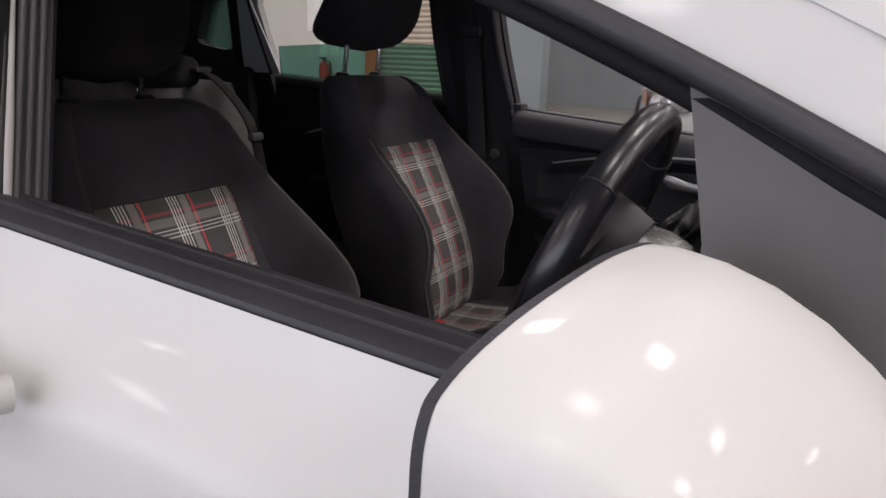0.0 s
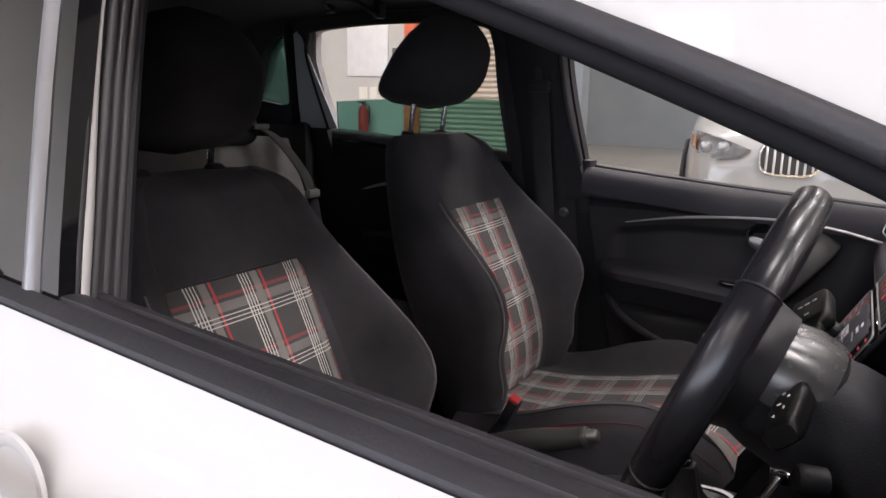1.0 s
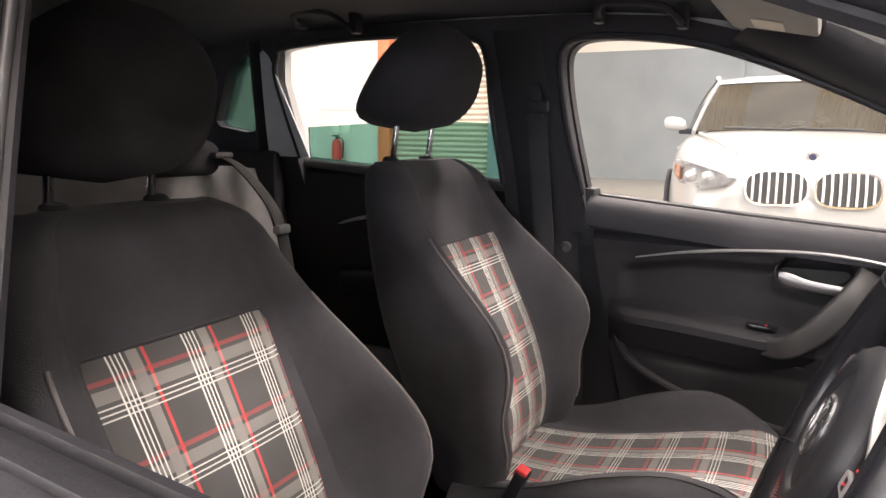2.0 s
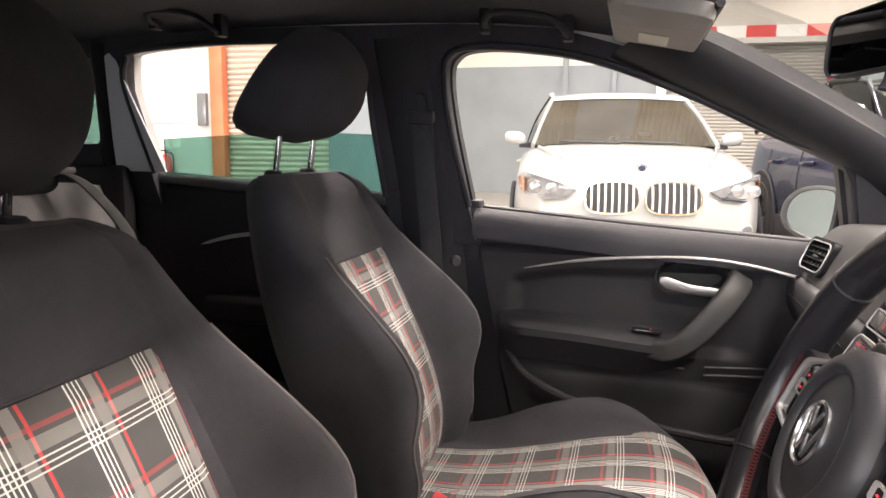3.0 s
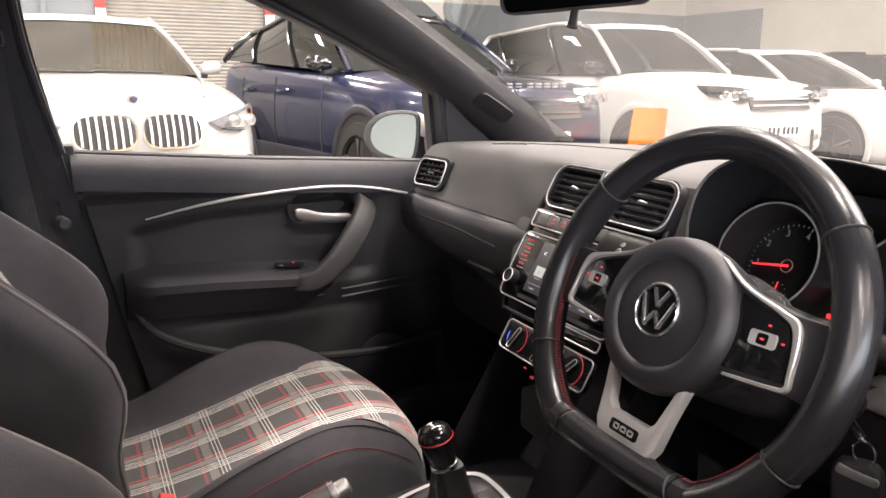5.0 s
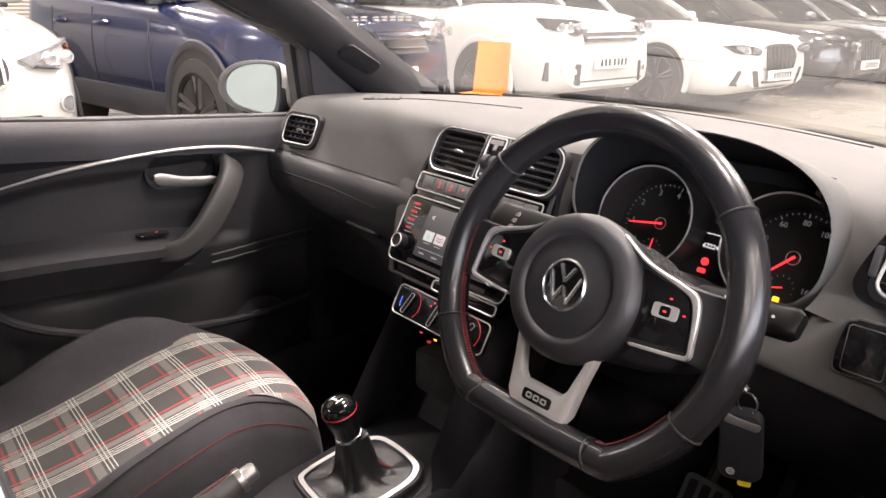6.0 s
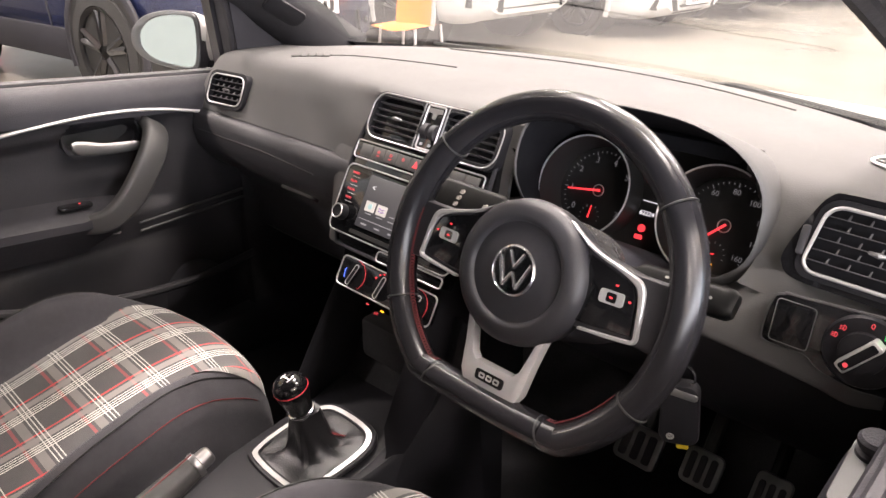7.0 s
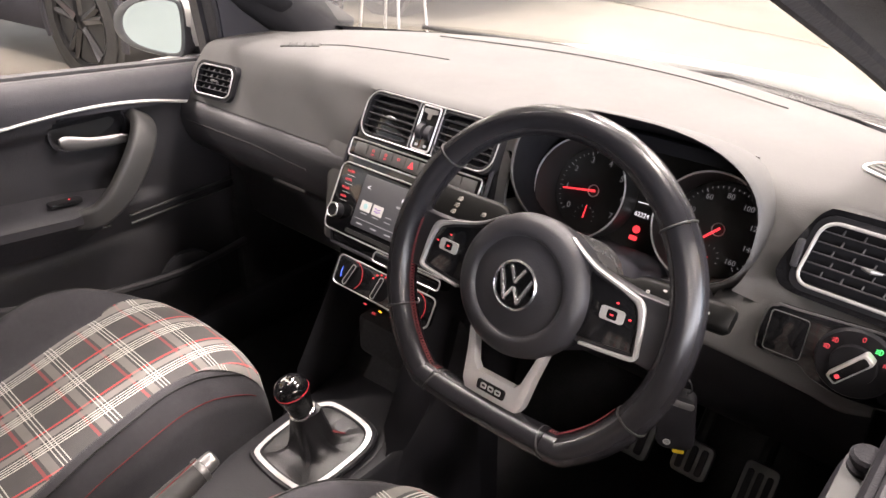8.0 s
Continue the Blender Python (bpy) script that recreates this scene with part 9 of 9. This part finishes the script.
def front_seat():
    seat = thing("front_seat", "black sports seat with red and grey tartan centre", "car seat", group="front seats")
    bm = bm_new()
    rings = []
    for z in [0.5, 0.53, 0.56, 0.6, 0.64, 0.68, 0.72, 0.76, 0.8, 0.84, 0.88, 0.92, 0.96, 1.0, 1.03, 1.06, 1.08, 1.092, 1.1]:
        w, f, b, r = half_width(z), back_front(z), bolster_reach(z), back_rear(z)
        half = []
        inner = min(0.14, w * 0.66)
        half.append((0, f))
        half.append((inner * 0.6, f))
        half.append((inner, f + 0.004))
        for q in (0.2, 0.45, 0.7, 0.88, 1.0):
            x = inner + (w - 0.035 - inner) * q
            half.append((x, f + b * math.sin(q * math.pi / 2) ** 1.3))
        top = f + b
        for q in (0.25, 0.5, 0.75, 1.0):
            a = q * math.pi / 2
            half.append((w - 0.035 + 0.035 * math.sin(a), top - 0.05 * (1 - math.cos(a))))
        side_y = top - 0.05
        for q in (0.4, 0.75, 0.95):
            half.append((w - 0.03 * q * q, side_y + (r + 0.03 - side_y) * q))
        half.append((w - 0.055, r + 0.008))
        half.append((w * 0.5, r))
        half.append((0, r))
        rings.append([Vector((x, y, z)) for x, y in half] + [Vector((-x, y, z)) for x, y in half[-2:0:-1]])
    loft(bm, rings)
    part("backrest", bm, M_FABRIC, seat, "black cloth backrest with raised wings", local=True)
    # tartan centre of the backrest
    bm = bm_new()
    zs = span(0.545, 0.945, 26)

    def panel(u, z):
        hw = lin(z, [(0.54, 0.115), (0.75, 0.128), (0.945, 0.14)])
        edge = max(0, abs(u) - 0.94) / 0.06
        topedge = max(0, z - 0.93) / 0.015
        return Vector((u * hw, back_front(z) + 0.0055 - 0.0025 * edge ** 2 - 0.0025 * topedge ** 2 + 0.004 * (1 - u * u), z))
    sheet(bm, panel, span(-1, 1, 24), zs, 0.0, cloth=lambda u, z: (-u * 0.135, z * 1.1))
    part("backrest_centre", bm, M_TARTAN, seat, "red, grey and white tartan cloth", local=True)
    # seams and piping along the wings
    for s in (-1, 1):
        bm = bm_new()
        pts = [Vector((s * (half_width(z) - 0.022), back_front(z) + bolster_reach(z) - 0.004, z)) for z in span(0.58, 0.97, 16)]
        tube(bm, pts, 0.0028, 8)
        part("piping", bm, M_PIPING, seat, "grey piping along the wing", local=True)
    bm = bm_new()
    tube(bm, [Vector((x, back_front(0.946) + 0.003, 0.946)) for x in span(-0.136, 0.136, 6)], 0.0022, 6)
    part("seam", bm, M_FABRIC, seat, local=True)
    # headrest
    bm = bm_new()
    rings = []
    c = Vector((0, -0.345, 1.264))
    for q in span(-1, 1, 16):
        zz = q
        k = (1 - abs(q) ** (4.5 if q < 0 else 2.6)) ** 0.5 * 0.97 + 0.03
        hw = lin(q, [(-1, 0.118), (-0.6, 0.133), (0, 0.13), (0.5, 0.118), (1, 0.09)])
        depth_f = lin(q, [(-1, 0.08), (-0.3, 0.108), (0.2, 0.112), (1, 0.085)])
        depth_r = lin(q, [(-1, 0.118), (-0.75, 0.116), (-0.3, 0.085), (0.4, 0.036), (1, 0.0)])
        cy = c.y + 0.02 * q
        r = []
        for i in range(28):
            a = 2 * math.pi * i / 28
            ca, sa = math.cos(a), math.sin(a)
            x = hw * k * math.copysign(abs(ca) ** 0.72, ca)
            y = (depth_f if sa > 0 else depth_r) * k * math.copysign(abs(sa) ** 0.8, sa)
            r.append(Vector((x, cy + y - 0.018 * (abs(x) / 0.13) ** 2, c.z + 0.108 * q)))
        rings.append(r)
    loft(bm, rings)
    part("headrest", bm, M_FABRIC, seat, "black cloth headrest", local=True)
    for s in (-1, 1):
        bm = bm_new()
        tube(bm, [(s * 0.071, -0.378, 1.07), (s * 0.071, -0.37, 1.12), (s * 0.071, -0.36, 1.2)], 0.0058, 12)
        part("headrest_post", bm, M_CHROME, seat, "chrome headrest post", local=True)
        bm = bm_new()
        lathe(bm, (s * 0.071, -0.378, 1.093), (0, 0.1, 1), [(0.017, 0), (0.0165, 0.01), (0.012, 0.014), (0.006, 0.014)], 16)
        part("post_guide", bm, M_DASHLOW, seat, local=True)

    # cushion
    def shrink(y):  # the cushion narrows towards its nose
        return 1 - 0.26 * (max(0, y - 0.15) / 0.288) ** 1.6

    def draw_back(x, y):  # rounded nose in plan
        return -0.03 * (x / 0.25) ** 2 * max(0, (y - 0.2) / 0.2)

    def cush(x, y):  # top height
        base = spl(y, [(-0.16, 0.525), (-0.02, 0.53), (0.1, 0.55), (0.24, 0.58), (0.33, 0.586), (0.385, 0.573), (0.42, 0.545), (0.438, 0.495)])
        e = abs(x)
        wing = spl(y, [(-0.16, 0.012), (0.0, 0.042), (0.1, 0.066), (0.2, 0.07), (0.28, 0.05), (0.35, 0.018), (0.4, 0.002)])
        rise = wing * math.sin(min(1, max(0, (e - 0.162) / 0.045)) * math.pi / 2)
        drop = 0.05 * max(0, (e - 0.19) / 0.065) ** 2
        return base + rise - drop

    bm = bm_new()
    xs = span(-0.255, 0.255, 40)
    ys = span(-0.16, 0.438, 44)
    rows = [[bm.verts.new((x * shrink(y), y + draw_back(x, y), cush(x, y))) for y in ys] for x in xs]
    for i in range(len(xs) - 1):
        for j in range(len(ys) - 1):
            bm.faces.new((rows[i][j], rows[i + 1][j], rows[i + 1][j + 1], rows[i][j + 1]))
    rim = [r[0] for r in rows] + rows[-1][1:] + [r[-1] for r in rows[::-1]][1:] + rows[0][::-1][1:-1]
    lowv = [bm.verts.new((v.co.x * 0.97, v.co.y * 0.97 - 0.004, 0.385)) for v in rim]
    k = len(rim)
    for i in range(k):
        bm.faces.new((rim[i], rim[(i + 1) % k], lowv[(i + 1) % k], lowv[i]))
    bm.faces.new(lowv)
    part("cushion", bm, M_FABRIC, seat, "black cloth cushion with raised sides", local=True, angle=60)
    bm = bm_new()

    def cpanel(u, y):
        hw = lin(y, [(-0.12, 0.12), (0.2, 0.153), (0.3, 0.158), (0.43, 0.155)])
        x = u * hw
        p = x / shrink(y)
        return Vector((x, y + 0.003 + draw_back(p, y), cush(p, y) + 0.0045 - 0.004 * max(0, abs(u - 0.08) - 0.99) / 0.06))
    sheet(bm, cpanel, span(-0.97, 1.13, 26), span(-0.12, 0.424, 40), 0.0, cloth=lambda u, y: (-u * 0.136, -y * 1.05 - 0.0072))
    part("cushion_centre", bm, M_TARTAN, seat, "red, grey and white tartan cloth", local=True)
    for s in (-1, 1):
        for dx, m2, r in ((0.243, M_REDTHREAD, 0.0009), (0.215, M_INK, 0.0012)):
            bm = bm_new()
            pts = [Vector((s * dx * shrink(y), y + draw_back(dx, y), cush(dx, y) + 0.0015)) for y in span(-0.1, 0.4, 24)]
            tube(bm, pts, r, 6)
            part("seam", bm, m2, seat, local=True)
        bm = bm_new()
        box(bm, s * 0.2 - 0.02, s * 0.2 + 0.02, -0.2, 0.34, 0.3, 0.36, 0.008)
        part("rail", bm, M_INK, seat, local=True)
    bm = bm_new()
    box(bm, -0.22, 0.22, -0.18, 0.36, 0.33, 0.4, 0.02)
    part("seat_base", bm, M_DASHLOW, seat, local=True)
    return seat


pseat = front_seat()
pseat.matrix_basis = pose(-0.343, 0, 0)
dseat = copy_thing(pseat, pose(0.357, -0.012, -0.035))
for o in dseat.children:
    if o.name.startswith("headrest"):
        o.location.z -= 0.03
        o.location.y -= 0.02
for o in dseat.children:
    if max(v.co.z for v in o.data.vertices) < 0.72:
        o.location.z += 0.045  # the driver's cushion is wound up
    zs_ = [v.co.z for v in o.data.vertices]
    if o.name.startswith("backrest_centre") or (o.name.startswith("seam") and max(zs_) > 0.85):
        o.location.z += 0.014
        o.location.y -= 0.0065
        o.scale.x = 1.048
        o.location.x += 0.023
dseat["label"] = "black sports seat with tartan centre, behind the wheel"
pseat["label"] = "black sports seat with tartan centre, on the passenger side"

# belt buckles
for x, y in ((-0.1, -0.02), (0.125, -0.03)):
    bk = thing("belt_buckle", "red and black seat belt buckle beside the seat", "buckle", (x, y, 0.5), group="belt buckles")
    bm = bm_new()
    B = basis((x, y, 0.585), (1, 0, 0), (0, 0.45, 1))
    slab(bm, rrect(0.03, 0.05, 0.006), -0.01, 0.01, B, bevel=0.003)
    part("body", bm, M_DASHLOW, bk)
    bm = bm_new()
    slab(bm, rrect(0.026, 0.016, 0.003), -0.008, 0.012, B @ Matrix.Translation((0, 0.02, 0)), bevel=0.002)
    part("button", bm, M_REDPLASTIC, bk, "red release button")
    bm = bm_new()
    tube(bm, [B @ Vector((0, -0.02, 0)), (x, y - 0.05, 0.5)], 0.012, 8)
    part("stem", bm, M_DASHLOW, bk)

# pale lever cover between seat and sill
bm = bm_new()
tube(bm, crom([(-0.6, -0.02, 0.52), (-0.59, 0.05, 0.53), (-0.585, 0.15, 0.5)], 4), 0.016, 10)
solo("seat_lever", bm, M_PIPING, "pale grey seat lever beside the cushion", "lever")

# ---- rear bench ----
rb = thing("rear_bench", "grey and black rear bench with folded belt", "car seat", (CX, -0.95, 0.3))
bm = bm_new()
sheet(bm, lambda u, v: Vector((CX + 0.6 * u, -0.8 - 0.2 * v + 0.03 * math.cos(u * 4.5) * (1 - v) - 0.02 * abs(u) ** 3, 0.55 + 0.5 * v + 0.02 * (1 - abs(u) ** 4) * v)), span(-1, 1, 40), span(0, 1, 14), 0.1)
part("backrest", bm, M_REARCLOTH, rb, "dark grey cloth backrest")
bm = bm_new()
sheet(bm, lambda u, v: Vector((CX + 0.6 * u, -0.82 + 0.45 * v, 0.56 + 0.04 * math.sin(math.pi * min(1, v * 1.1)) - 0.05 * max(0, v - 0.85) / 0.15)), span(-1, 1, 24), span(0, 1, 14), 0.16)
part("cushion", bm, M_FABRIC, rb, "black cloth cushion")
bm = bm_new()
sheet(bm, lambda u, v: Vector((-0.28 + 0.13 * u, -0.78 + 0.4 * v, 0.567 + 0.04 * math.sin(math.pi * min(1, v * 1.1)) - 0.05 * max(0, v - 0.85) / 0.15)), span(-1, 1, 10), span(0.02, 0.98, 14), 0.0, cloth=lambda u, v: (0.13 * u, 0.4 * v))
part("cushion_centre", bm, M_TARTAN, rb, "tartan cloth")
for x in (-0.3, 0.34):
    bm = bm_new()
    box(bm, x - 0.12, x + 0.12, -1.06, -0.97, 1.04, 1.13, 0.035, 4)
    part("headrest", bm, M_FABRIC, rb, "low black headrest")
rbelt = thing("seat_belt", "grey rear seat belt with a metal tongue", "seat belt", (-0.5, -0.95, 0.8))
bm = bm_new()
pts = crom([(-0.40, -0.985, 1.09), (-0.435, -0.945, 1.06), (-0.485, -0.905, 0.98), (-0.515, -0.885, 0.9), (-0.54, -0.875, 0.75)], 5)
rings = [[p + Vector((-0.02, 0.012, 0)), p + Vector((0, 0.016, 0.004)), p + Vector((0.022, 0.012, 0.006)), p + Vector((0.022, 0.008, 0.004)), p + Vector((0, 0.01, 0)), p + Vector((-0.02, 0.008, -0.002))] for p in pts]
loft(bm, rings)
part("webbing", bm, M_BELTGREY, rbelt)
bm = bm_new()
box(bm, -0.54, -0.492, -0.885, -0.86, 0.885, 0.91, 0.006)
part("tongue", bm, M_SATIN, rbelt, "metal belt tongue")
bm = bm_new()
box(bm, -0.43, -0.37, -0.99, -0.95, 1.085, 1.1, 0.005)
part("belt_guide", bm, M_PIPING, rbelt)
# parcel shelf
bm = bm_new()
box(bm, CX - 0.6, CX + 0.6, -1.5, -1.08, 0.97, 0.99, 0.006)
solo("parcel_shelf", bm, M_LINER, "black parcel shelf behind the rear bench", "shelf")
